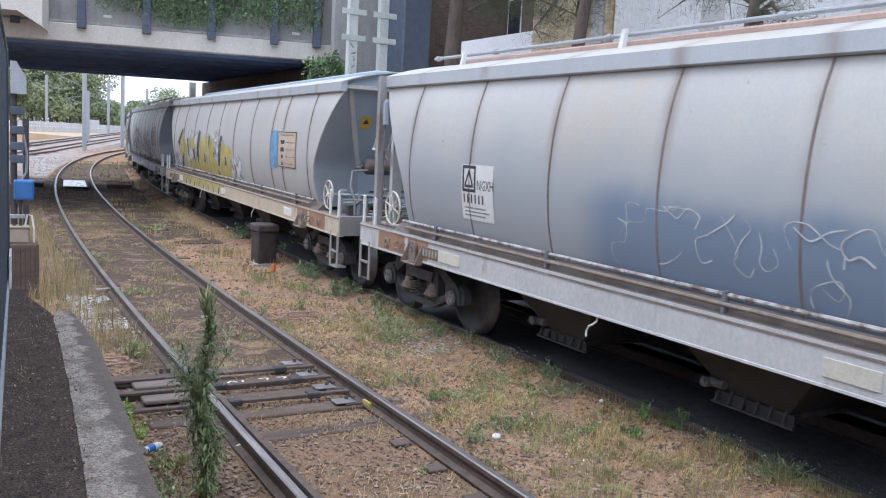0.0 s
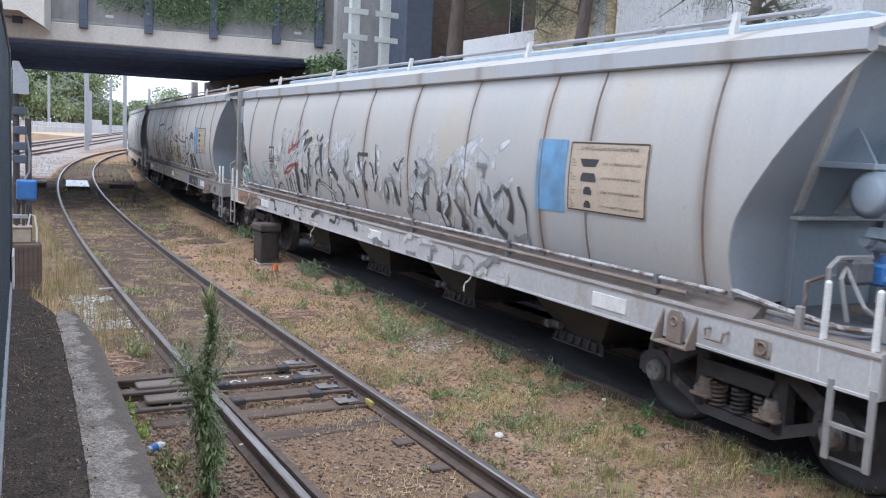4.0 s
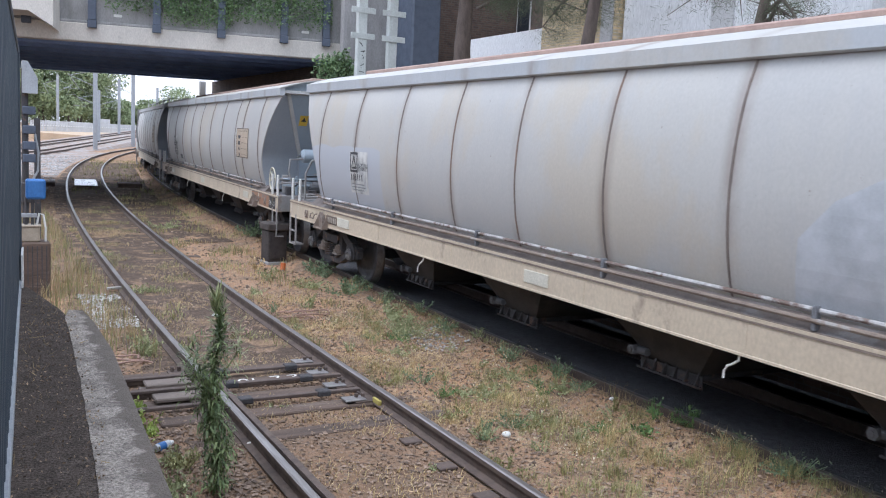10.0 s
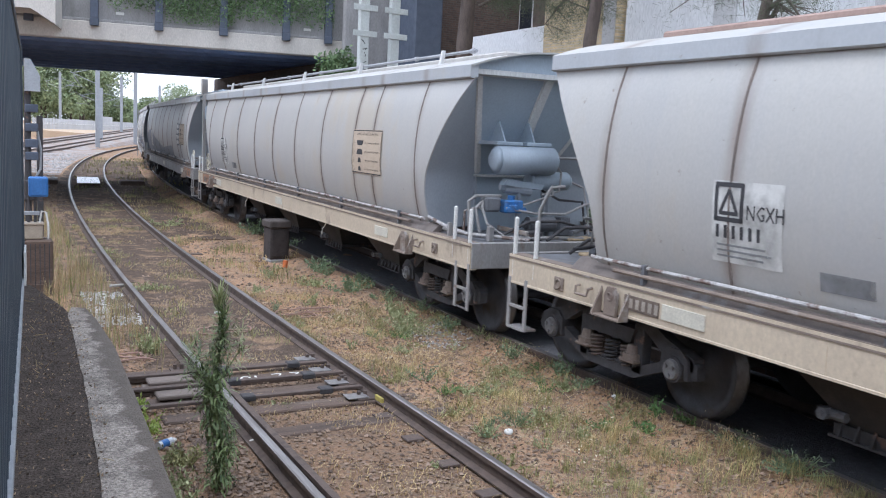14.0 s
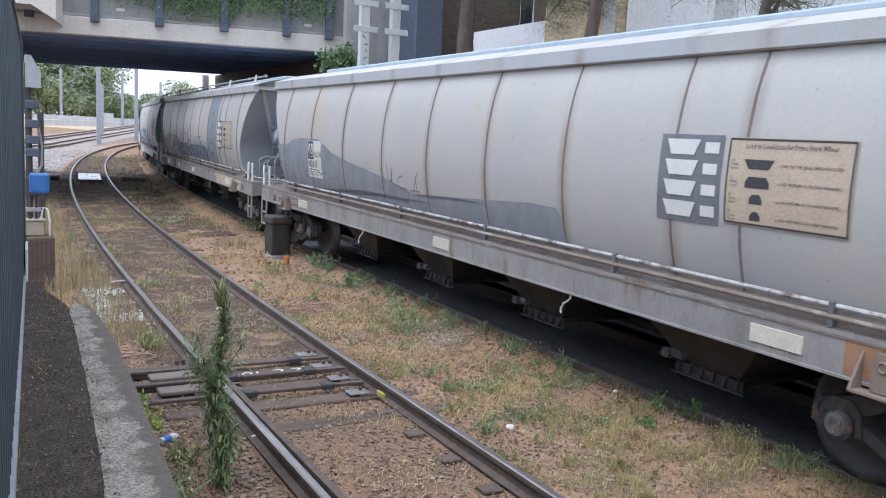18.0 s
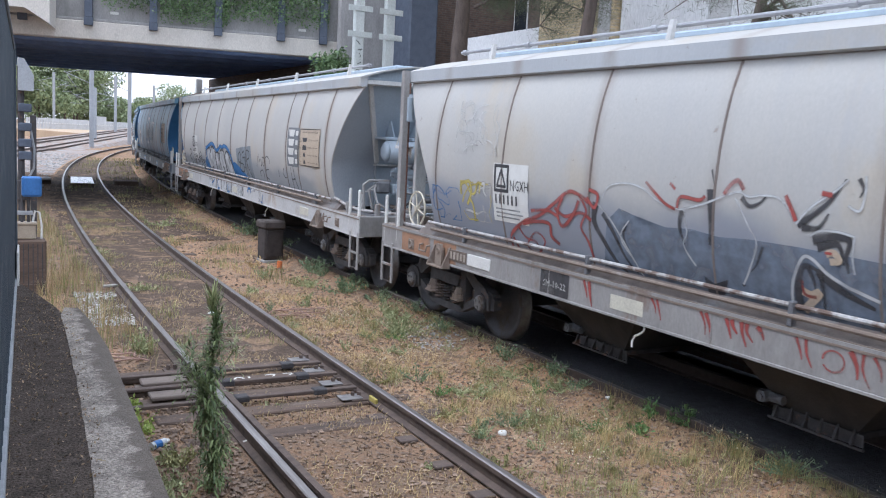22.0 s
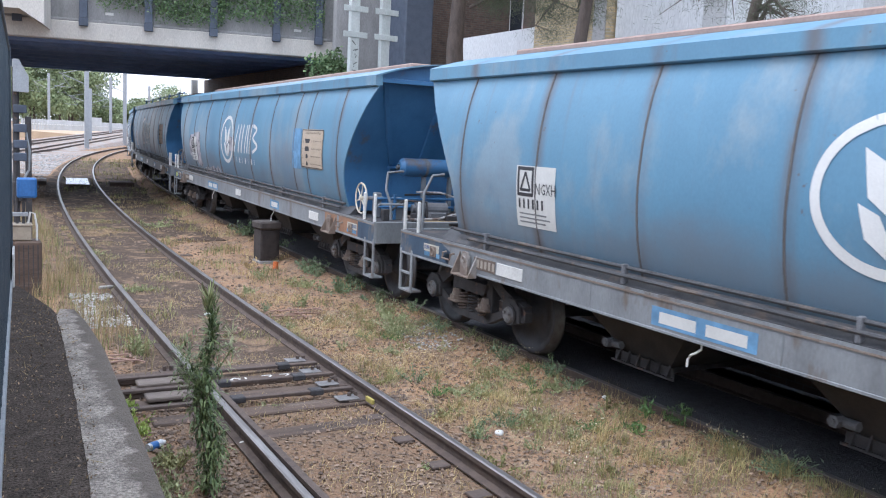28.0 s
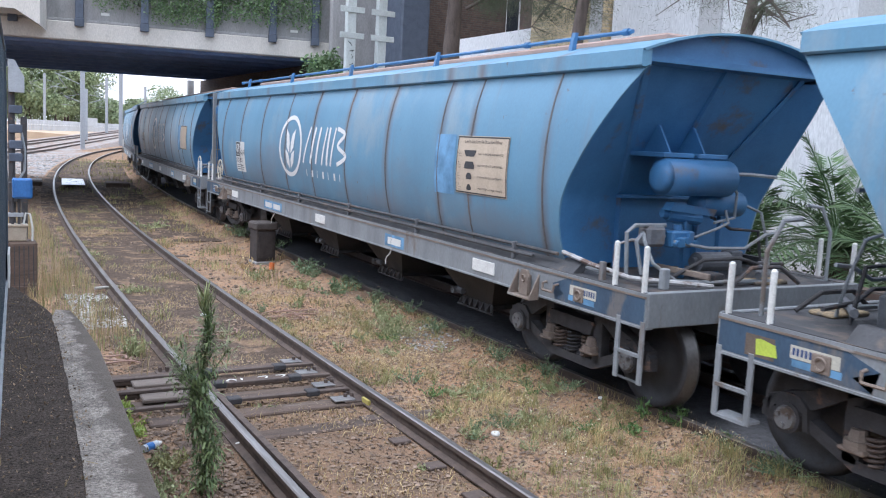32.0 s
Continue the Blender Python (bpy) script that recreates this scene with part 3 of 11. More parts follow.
def coping_material():
    """Pale worn concrete that gives way to a tar-stained rim along a ragged border."""
    mat = material("coping_concrete", (0.37, 0.325, 0.278), (0.265, 0.232, 0.20), rough=0.93, scale=8, fine=75, bump=0.8, third=(0.225, 0.20, 0.172), third_scale=5.5, third_cover=0.42, vary=0.24)
    t = mat.node_tree
    L = t.links.new
    b = t.nodes["Principled BSDF"]
    src = b.inputs["Base Color"].links[0].from_socket
    co = t.nodes.new("ShaderNodeTexCoord")
    sep = t.nodes.new("ShaderNodeSeparateXYZ")
    L(co.outputs["Object"], sep.inputs[0])
    nz = t.nodes.new("ShaderNodeTexNoise")
    nz.inputs["Scale"].default_value, nz.inputs["Detail"].default_value, nz.inputs["Roughness"].default_value = 4.0, 9, 0.7
    L(co.outputs["Object"], nz.inputs["Vector"])
    slope = t.nodes.new("ShaderNodeMath")
    slope.operation = "MULTIPLY_ADD"
    slope.inputs[1].default_value, slope.inputs[2].default_value = -0.030, -0.505
    L(sep.outputs["Y"], slope.inputs[0])
    off = t.nodes.new("ShaderNodeMath")
    L(sep.outputs["X"], off.inputs[0])
    L(slope.outputs[0], off.inputs[1])
    wob = t.nodes.new("ShaderNodeMath")
    wob.operation = "MULTIPLY_ADD"
    wob.inputs[1].default_value, wob.inputs[2].default_value = 0.36, -0.18
    L(nz.outputs["Fac"], wob.inputs[0])
    both = t.nodes.new("ShaderNodeMath")
    L(off.outputs[0], both.inputs[0])
    L(wob.outputs[0], both.inputs[1])
    r = t.nodes.new("ShaderNodeMapRange")
    r.inputs["From Min"].default_value, r.inputs["From Max"].default_value, r.inputs["To Max"].default_value = -0.012, 0.022, 0.85
    L(both.outputs[0], r.inputs["Value"])
    x = t.nodes.new("ShaderNodeMixRGB")
    L(r.outputs["Result"], x.inputs[0])
    L(src, x.inputs[1])
    x.inputs[2].default_value = (0.155, 0.132, 0.112, 1)
    L(x.outputs["Color"], b.inputs["Base Color"])
    b.inputs["Specular IOR Level"].default_value = 0.15
    return mat


inner = ragged_line([(0.13, -6), (0.42, 3.5), (0.47, 4.19), (0.56, 5.84), (0.61, 7.17)], 0.008, 1.0, 0.06)
bm = fresh()
prism(bm, [(0.42, -6), (0.60, -6), (0.68, 3.2), (0.76, 5.0), (0.80, 6.0), (0.79, 6.9), (0.76, 7.39), (0.66, 7.45)] + inner[::-1], "z", -0.3, 1.0045)
tagged(part("platform_coping", bm, coping_material()), "worn pale concrete strip with tar-stained rim", "platform edge", kind="structure")

# ---- the hopper wagon ----
PROFILE = [(3.27, 1.235), (3.10, 1.295), (2.92, 1.348), (2.60, 1.405), (2.25, 1.43), (2.00, 1.425), (1.70, 1.39), (1.45, 1.33), (1.28, 1.27)]
INSET = [(3.27, 0.0), (3.10, 0.155), (2.92, 0.30), (2.70, 0.475), (2.50, 0.625), (2.30, 0.765), (2.13, 0.875), (2.00, 0.945), (1.85, 0.995), (1.70, 1.015), (1.50, 1.02), (1.28, 1.00)]
EAVE_END, SILL_END, PIVOT, PITCH = 8.01, 8.43, 6.88, 17.655


def smooth_table(tab):
    """A finer table along a smooth curve through tab."""
    res = []
    for i in range(len(tab) - 1):
        p0, p1, p2, p3 = tab[max(i - 1, 0)], tab[i], tab[i + 1], tab[min(i + 2, len(tab) - 1)]
        for k in range(3):
            u = k / 3
            res.append(tuple(0.5 * (2 * p1[c] + (p2[c] - p0[c]) * u + (2 * p0[c] - 5 * p1[c] + 4 * p2[c] - p3[c]) * u * u + (3 * p1[c] - p0[c] - 3 * p2[c] + p3[c]) * u ** 3) for c in (0, 1)))
    return res + [tab[-1]]


PROFILE_FINE = smooth_table(PROFILE)


def half_width(z):
    return lerp_table(PROFILE_FINE, z)


def inset(z):
    return lerp_table(INSET, z)


def on_side(side, u, z, off=0.0):
    """A point on the shell: side -1 or 1, u metres towards that side's left-hand end, height z."""
    return Vector((side * (half_width(z) + off), -side * u, z))


def body_shell(side):
    """The curved side sheet, 2 cm thick at its two end rims."""
    bm = fresh()
    rows = []
    for z, w in PROFILE_FINE:
        e = EAVE_END - inset(z)
        rows.append([bm.verts.new((side * w, e * (2 * i / 24 - 1), z)) for i in range(25)])
    for a, b in zip(rows, rows[1:]):
        for i in range(24):
            bm.faces.new((a[i], a[i + 1], b[i + 1], b[i]))
    for end in (-1, 1):
        rim = []
        for z, w in PROFILE_FINE:
            e = end * (EAVE_END - inset(z))
            rim.append((bm.verts.new((side * w, e, z)), bm.verts.new((side * (w - 0.02), e, z))))
        for a, b in zip(rim, rim[1:]):
            bm.faces.new((a[0], b[0], b[1], a[1]))
    return bm


def inner_edge(z):
    """Half width and distance from the middle of the end slope sheet's edge."""
    if z < 2.02:
        return 0.57, 6.89
    return 0.57 + 0.405 * (z - 2.02), 6.89 + 0.68 * (z - 2.02)


FLANGE = material("flange_paint", (0.60, 0.60, 0.58), (0.48, 0.48, 0.47), rough=0.5, scale=2, fine=50, bump=0.04, stretch=(1, 1, 0.4))


def wagon_template():
    w = new("hopper_wagon")
    w.empty_display_size = 0.5
    for side in (-1, 1):
        part("side_shell", body_shell(side), GREY, w, smooth=True)
        bm = fresh()
        prism(bm, [(side * 1.19, 3.262), (side * 1.27, 3.252), (side * 1.305, 3.268), (side * 1.30, 3.415), (side * 1.19, 3.43)], "y", -EAVE_END + 0.02, EAVE_END - 0.02)
        part("eave_rail", bm, EAVE_GREY, w)
        for u in SEAMS:
            bm = fresh()
            path = []
            for i in range(12):
                z = 3.245 - i * (3.245 - 1.33) / 11
                path.append([on_side(side, u + s * 0.014, z, o) for s, o in ((-1, -0.005), (-0.7, 0.009), (0.7, 0.009), (1, -0.005))])
            rows = [[bm.verts.new(p) for p in r] for r in path]
            for a, b in zip(rows, rows[1:]):
                for i in range(3):
                    bm.faces.new((a[i], a[i + 1], b[i + 1], b[i]))
            part("seam", bm, SEAM, w, "rust-stained weld seam")
        # sill
        bm = fresh()
        x = side * 1.42
        prism(bm, [(x, 0.91), (x - side * 0.1, 0.91), (x - side * 0.1, 0.93), (x - side * 0.022, 0.935), (x - side * 0.022, 1.205), (x - side * 0.17, 1.215), (x - side * 0.17, 1.235), (x, 1.235), (x, 1.21), (x - side * 0.006, 1.2), (x - side * 0.006, 0.935), (x, 0.93)], "y", -SILL_END, SILL_END)
        part("side_sill", bm, FRAME_GREY, w)
        part("flange_edge", box(fresh(), min(x - side * 0.004, x + side * 0.003), max(x - side * 0.004, x + side * 0.003), -SILL_END, SILL_END, 1.19, 1.208), PAD, w, "dark rusty flange edge")
        part("sill_top", box(fresh(), min(x - side * 0.16, x - side * 0.01), max(x - side * 0.16, x - side * 0.01), -SILL_END + 0.02, SILL_END - 0.02, 1.236, 1.243), PAD, w, "dusty brown sill top")
        bm = fresh()
        prism(bm, [(side * 1.27, 1.235), (side * 1.40, 1.24), (side * 1.27, 1.36), (side * 1.20, 1.36)], "y", -7.3, 7.3)
        part("ledge", bm, LEDGE, w)
        for z, xo, a, bq in ((1.40, 1.375, -7.0, 7.05), (1.325, 1.41, -6.6, 6.9)):
            bm = fresh()
            rod(bm, (side * xo, a, z), (side * xo, bq, z), 0.020, 8)
            part("side_pipe", bm, PIPE_GREY if z > 1.35 else PAD, w)
        clip = mesh_of("pipe_clip", box(fresh(), -0.03, 0.03, -0.022, 0.022, 1.245, 1.435, 0.008), DUST)
        for i in range(6):
            ob = new("pipe_clip", clip)
            ob.parent = w
            ob.matrix_basis = pose(side * 1.39, -6.2 + i * 2.45, 0)
        # hook under the sill, drawbar pipe and cast plates on the sill
        for u in (2.75, -2.9):
            bm = fresh()
            pipe(bm, [(side * 1.36, -side * u, 0.93), (side * 1.385, -side * (u - 0.02), 0.86), (side * 1.39, -side * (u + 0.03), 0.82), (side * 1.39, -side * (u + 0.09), 0.79), (side * 1.39, -side * (u + 0.12), 0.74), (side * 1.39, -side * (u + 0.12), 0.68)], 0.010)
            part("tow_hook", bm, WHITE, w, "white-painted rope hook")
        for (u0, u1), mat, nm, lab in (((6.41, 5.94), PLATE_BROWN, "cast_plate", "brown cast number plate"), ((5.90, 5.38), WHITE, "sill_label", "white stencil panel"), ((0.18, -0.28), WHITE, "sill_label", "white stencil panel"), ((-5.35, -5.85), WHITE, "sill_label", "white stencil panel")):
            bm = fresh()
            box(bm, min(side * 1.412, side * 1.426), max(side * 1.412, side * 1.426), min(-side * u0, -side * u1), max(-side * u0, -side * u1), 0.99, 1.13, 0.003)
            pl = part(nm, bm, mat, w, lab)
            if nm == "cast_plate":
                for i in range(5):
                    u = u0 - 0.08 - i * 0.085
                    bm = fresh()
                    box(bm, min(side * 1.425, side * 1.430), max(side * 1.425, side * 1.430), min(-side * u, -side * (u - 0.045)), max(-side * u, -side * (u - 0.045)), 1.015, 1.105)
                    part("digit_bar", bm, PLATE_PALE, pl)
        for u in (4.2, 1.9, -0.9, -3.0):
            bm = fresh()
            box(bm, min(side * 1.411, side * 1.419), max(side * 1.411, side * 1.419), -side * u - 0.006, -side * u + 0.006, 0.935, 1.2)
            part("sill_joint", bm, FRAME_GREY, w)
    # roof
    bm = fresh()
    pts = [(1.30 * c, 3.415 + 0.24 * (1 - c * c)) for c in [1 - i / 7 for i in range(15)]]
    lo = [(x * 0.985, z - 0.02) for x, z in pts[::-1]]
    prism(bm, pts + lo, "y", -EAVE_END, EAVE_END)
    part("roof", bm, GREY, w, smooth=False)
    bm = fresh()
    box(bm, -0.42, 0.42, -7.3, 7.3, 3.62, 3.70, 0.02)
    part("roof_hatch", bm, HATCH, w, "long reddish-brown roof hatch")
    for i in range(5):
        bm = fresh()
        y = -6.4 + i * 3.2
        prism(bm, [(-0.97, 3.50), (-0.925, 3.72), (-0.885, 3.72), (-0.91, 3.50)], "y", y - 0.03, y + 0.03)
        part("bar_bracket", bm, FLANGE, w)
    bm = fresh()
    rod(bm, (-0.86, -7.3, 3.665), (-0.86, 7.3, 3.665), 0.022, 8)
    bar = part("hatch_bar", bm, BAR_GREY, w, "long grey hatch operating bar")
    for y in (-7.2, -5.4, -3.1, -0.9, 1.3, 3.5, 5.7, 7.2):
        part("bar_collar", rod(fresh(), (-0.86, y - 0.04, 3.665), (-0.86, y + 0.04, 3.665), 0.036, 10), BAR_GREY, bar)
    # ends
    for end in (-1, 1):
        bm = fresh()
        zs = [3.36, 2.9, 2.5, 2.02, 1.98, 1.22]
        rows = []
        for z in zs:
            hx, hy = inner_edge(z)
            rows.append([bm.verts.new((hx * k, end * hy, z)) for k in (-1, 0, 1)])
        for a, b in zip(rows, rows[1:]):
            for i in range(2):
                bm.faces.new((a[i], a[i + 1], b[i + 1], b[i]))
        part("end_sheet", bm, END_GREY, w, "sloping grey end sheet")
        for side in (-1, 1):
            bm = fresh()
            prev = None
            for z, _ in PROFILE_FINE:
                hx, hy = inner_edge(z)
                row = (bm.verts.new((side * (half_width(z) - 0.01), end * (EAVE_END - inset(z)), z)), bm.verts.new((side * hx, end * hy, z)))
                if prev:
                    bm.faces.new((prev[0], prev[1], row[1], row[0]))
                prev = row
            part("corner_sheet", bm, END_SHADED, w, "smudged curved corner sheet, painted darker for shade", True)
            bm = fresh()
            path = []
            for z in (3.32, 2.9, 2.45, 2.02):
                hx, hy = inner_edge(z)
                path.append((Vector((side * hx, end * hy, z)), Vector((side, 0, 0)), Vector((0, end, 0.68)).normalized()))
            sweep(bm, [(-0.055, -0.02), (0.014, -0.02), (0.014, 0.075), (-0.055, 0.075)], path)
            part("edge_flange", bm, FLANGE, w)
            part("lower_flange", box(fresh(), side * 0.57 - 0.012, side * 0.57 + 0.012, min(end * 6.87, end * 6.955), max(end * 6.87, end * 6.955), 1.225, 2.018, 0.004), END_SHADED, w)
        bm = fresh()
        n = Vector((0, end, 0.68)).normalized()
        a, b = (Vector((0, end * inner_edge(z)[1], z)) for z in (3.31, 2.04))
        sweep(bm, [(-0.075, -0.02), (0.075, -0.02), (0.06, 0.10), (-0.06, 0.10)], [(a, Vector((1, 0, 0)), n), (b, Vector((1, 0, 0)), n)])
        part("stiffener", bm, FLANGE, w)
        bm = fresh()
        box(bm, -0.60, 0.60, min(end * 6.86, end * 7.00), max(end * 6.86, end * 7.00), 1.985, 2.017, 0.004)
        part("end_shelf", bm, FLANGE, w)
        bm = fresh()
        arch = [(1.30 * c, 3.415 + 0.24 * (1 - c * c)) for c in [1 - i / 7 for i in range(15)]]
        prism(bm, [(x * 0.985, z - 0.02) for x, z in arch] + [(-1.26, 3.31), (1.26, 3.31)], "y", end * (EAVE_END - 0.20), end * (EAVE_END - 0.16))
        part("end_arch", bm, END_GREY, w)
        bm = fresh()
        prism(bm, [(end * 7.73, 3.30), (end * 7.93, 3.315), (end * 7.93, 3.375), (end * 7.845, 3.385), (end * 7.73, 3.385)], "x", -1.21, 1.21)
        part("end_beam", bm, FLANGE, w)
        # deck and headstock
        bm = fresh()
        box(bm, -1.38, 1.38, min(end * 6.9, end * 8.40), max(end * 6.9, end * 8.40), 1.17, 1.222, 0.006)
        part("end_deck", bm, DUST, w)
        bm = fresh()
        box(bm, -1.40, 1.40, min(end * 8.38, end * 8.44), max(end * 8.38, end * 8.44), 0.92, 1.245, 0.01)
        part("headstock", bm, FRAME_GREY, w)
        bm = fresh()
        box(bm, -0.13, 0.13, min(end * 8.40, end * 8.72), max(end * 8.40, end * 8.72), 0.78, 1.0, 0.03)
        box(bm, -0.2, 0.16, min(end * 8.66, end * 8.84), max(end * 8.66, end * 8.84), 0.74, 1.04, 0.05)
        part("coupler", bm, BOGIE, w, "dark cast steel coupler")
        for side in (-1, 1):
            # corner step ladder
            y0, y1 = end * 8.40, end * 8.07
            bm = fresh()
            for y in (y0, y1):
                box(bm, side * 1.41 - 0.012, side * 1.41 + 0.012, y - 0.028, y + 0.028, 0.40, 0.98, 0.004)
            lad = part("step_ladder", bm, FRAME_GREY, w)
            for z in (0.41, 0.66):
                bm = fresh()
                if z < 0.5:
                    box(bm, side * 1.41 - (0.02 if side > 0 else -0.16) - (0.14 if side > 0 else 0.14), side * 1.41 + 0.02, min(y0, y1), max(y0, y1), z - 0.012, z + 0.012, 0)
                else:
                    box(bm, side * 1.41 - 0.02, side * 1.41 + 0.02, min(y0, y1), max(y0, y1), z - 0.014, z + 0.014, 0)
                part("step", bm, FRAME_GREY, lad)
            for y in (8.36, 7.95):
                bm = fresh()
                rod(bm, (side * 1.39, end * y, 1.0), (side * 1.39, end * y, 1.64), 0.026, 8)
                rod(bm, (side * 1.39, end * y, 1.64), (side * 1.39, end * y, 1.655), 0.026, 8, 0.014)
                part("hand_post", bm, WHITE, w, "white-painted handhold post")
            # handle and socket beside the jacking pad
            y = end * 7.0
            bm = fresh()
            pipe(bm, [(side * 1.42, y - 0.10, 1.10), (side * 1.47, y - 0.10, 1.09), (side * 1.48, y - 0.09, 1.02), (side * 1.48, y + 0.09, 1.02), (side * 1.47, y + 0.10, 1.09), (side * 1.42, y + 0.10, 1.10)], 0.014)
            part("sill_handle", bm, PAD, w, "rusty bent sill handle")
            y = end * 7.45
            bm = fresh()
            box(bm, min(side * 1.415, side * 1.432), max(side * 1.415, side * 1.432), y - 0.08, y + 0.08, 0.98, 1.12, 0.006)
            ring(bm, (side * 1.434, y, 1.05), (0, 1, 0), (0, 0, 1), 0.045, 0.012, 14, 5)
            part("lamp_socket", bm, PAD, w, "rusty tail lamp socket")
            # lifting pad on the sill
            bm = fresh()
            yc = end * 6.55
            x = side * 1.42
            prism(bm, [(yc - 0.085, 0.90), (yc + 0.085, 0.90), (yc + 0.085, 1.10), (yc + 0.05, 1.17), (yc - 0.05, 1.17), (yc - 0.085, 1.10)], "x", min(x + side * 0.03, x + side * 0.06), max(x + side * 0.03, x + side * 0.06))
            ring(bm, (x + side * 0.062, yc, 1.08), (0, 1, 0), (0, 0, 1), 0.035, 0.010, 12, 4)
            box(bm, min(x, x + side * 0.03), max(x, x + side * 0.03), yc - 0.06, yc + 0.06, 0.90, 1.12)
            for k in (-0.2, 0.2):
                prism(bm, [(x, 0.89), (x + side * 0.12, 0.89), (x, 1.15)], "y", yc + k - 0.01, yc + k + 0.01)
            box(bm, min(x, x + side * 0.12), max(x, x + side * 0.12), yc - 0.21, yc + 0.21, 0.875, 0.892)
            part("jacking_pad", bm, PAD, w, "rusty jacking pad")
    # hopper bottoms
    for y in (-4.2, -1.4, 1.4, 4.2):
        bm = fresh()
        top = [(-1.1, y - 1.2, 1.25), (1.1, y - 1.2, 1.25), (1.1, y + 1.2, 1.25), (-1.1, y + 1.2, 1.25)]
        bot = [(-0.62, y - 0.35, 0.36), (0.62, y - 0.35, 0.36), (0.62, y + 0.35, 0.36), (-0.62, y + 0.35, 0.36)]
        va, vb = [bm.verts.new(p) for p in top], [bm.verts.new(p) for p in bot]
        bm.faces.new(vb)
        for i in range(4):
            bm.faces.new((va[i], va[(i + 1) % 4], vb[(i + 1) % 4], vb[i]))
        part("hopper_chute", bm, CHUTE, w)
        bm = fresh()
        box(bm, -0.63, 0.63, y - 0.36, y + 0.36, 0.30, 0.36, 0.01)
        part("chute_gate", bm, BOGIE, w)
        for side in (-1, 1):
            bm = fresh()
            box(bm, side * 0.68 - 0.015, side * 0.68 + 0.015, y - 0.46, y + 0.46, 0.25, 0.275, 0.004)
            box(bm, side * 0.655 - 0.008, side * 0.655 + 0.008, y - 0.44, y + 0.44, 0.27, 0.37, 0.004)
            for i in range(6):
                q = -0.36 + i * 0.15
                prism(bm, [(side * 0.663, 0.275), (side * 0.72, 0.275), (side * 0.663, 0.40)], "y", y + q - 0.011, y + q + 0.011)
            part("gate_rack", bm, BOGIE, w)
            bm = fresh()
            rod(bm, (side * 0.70, y - side * 0.54, 0.44), (side * 0.70, y - side * 0.30, 0.44), 0.042, 10)
            rod(bm, (side * 0.66, y - side * 0.48, 0.44), (side * 0.78, y - side * 0.48, 0.44), 0.055, 6)
            rod(bm, (side * 0.78, y - side * 0.48, 0.44), (side * 0.79, y - side * 0.48, 0.44), 0.025, 8)
            part("gate_drive", bm, DUST, w)
    bm = fresh()
    box(bm, -0.25, 0.25, -8.38, 8.38, 0.72, 1.2, 0.02)
    part("centre_sill", bm, DUST, w)
    brake_end(w)
    valve_end(w)
    deck_rigging(w)
    for end in (-1, 1):
        bogie(w, end * 6.96)
    return w


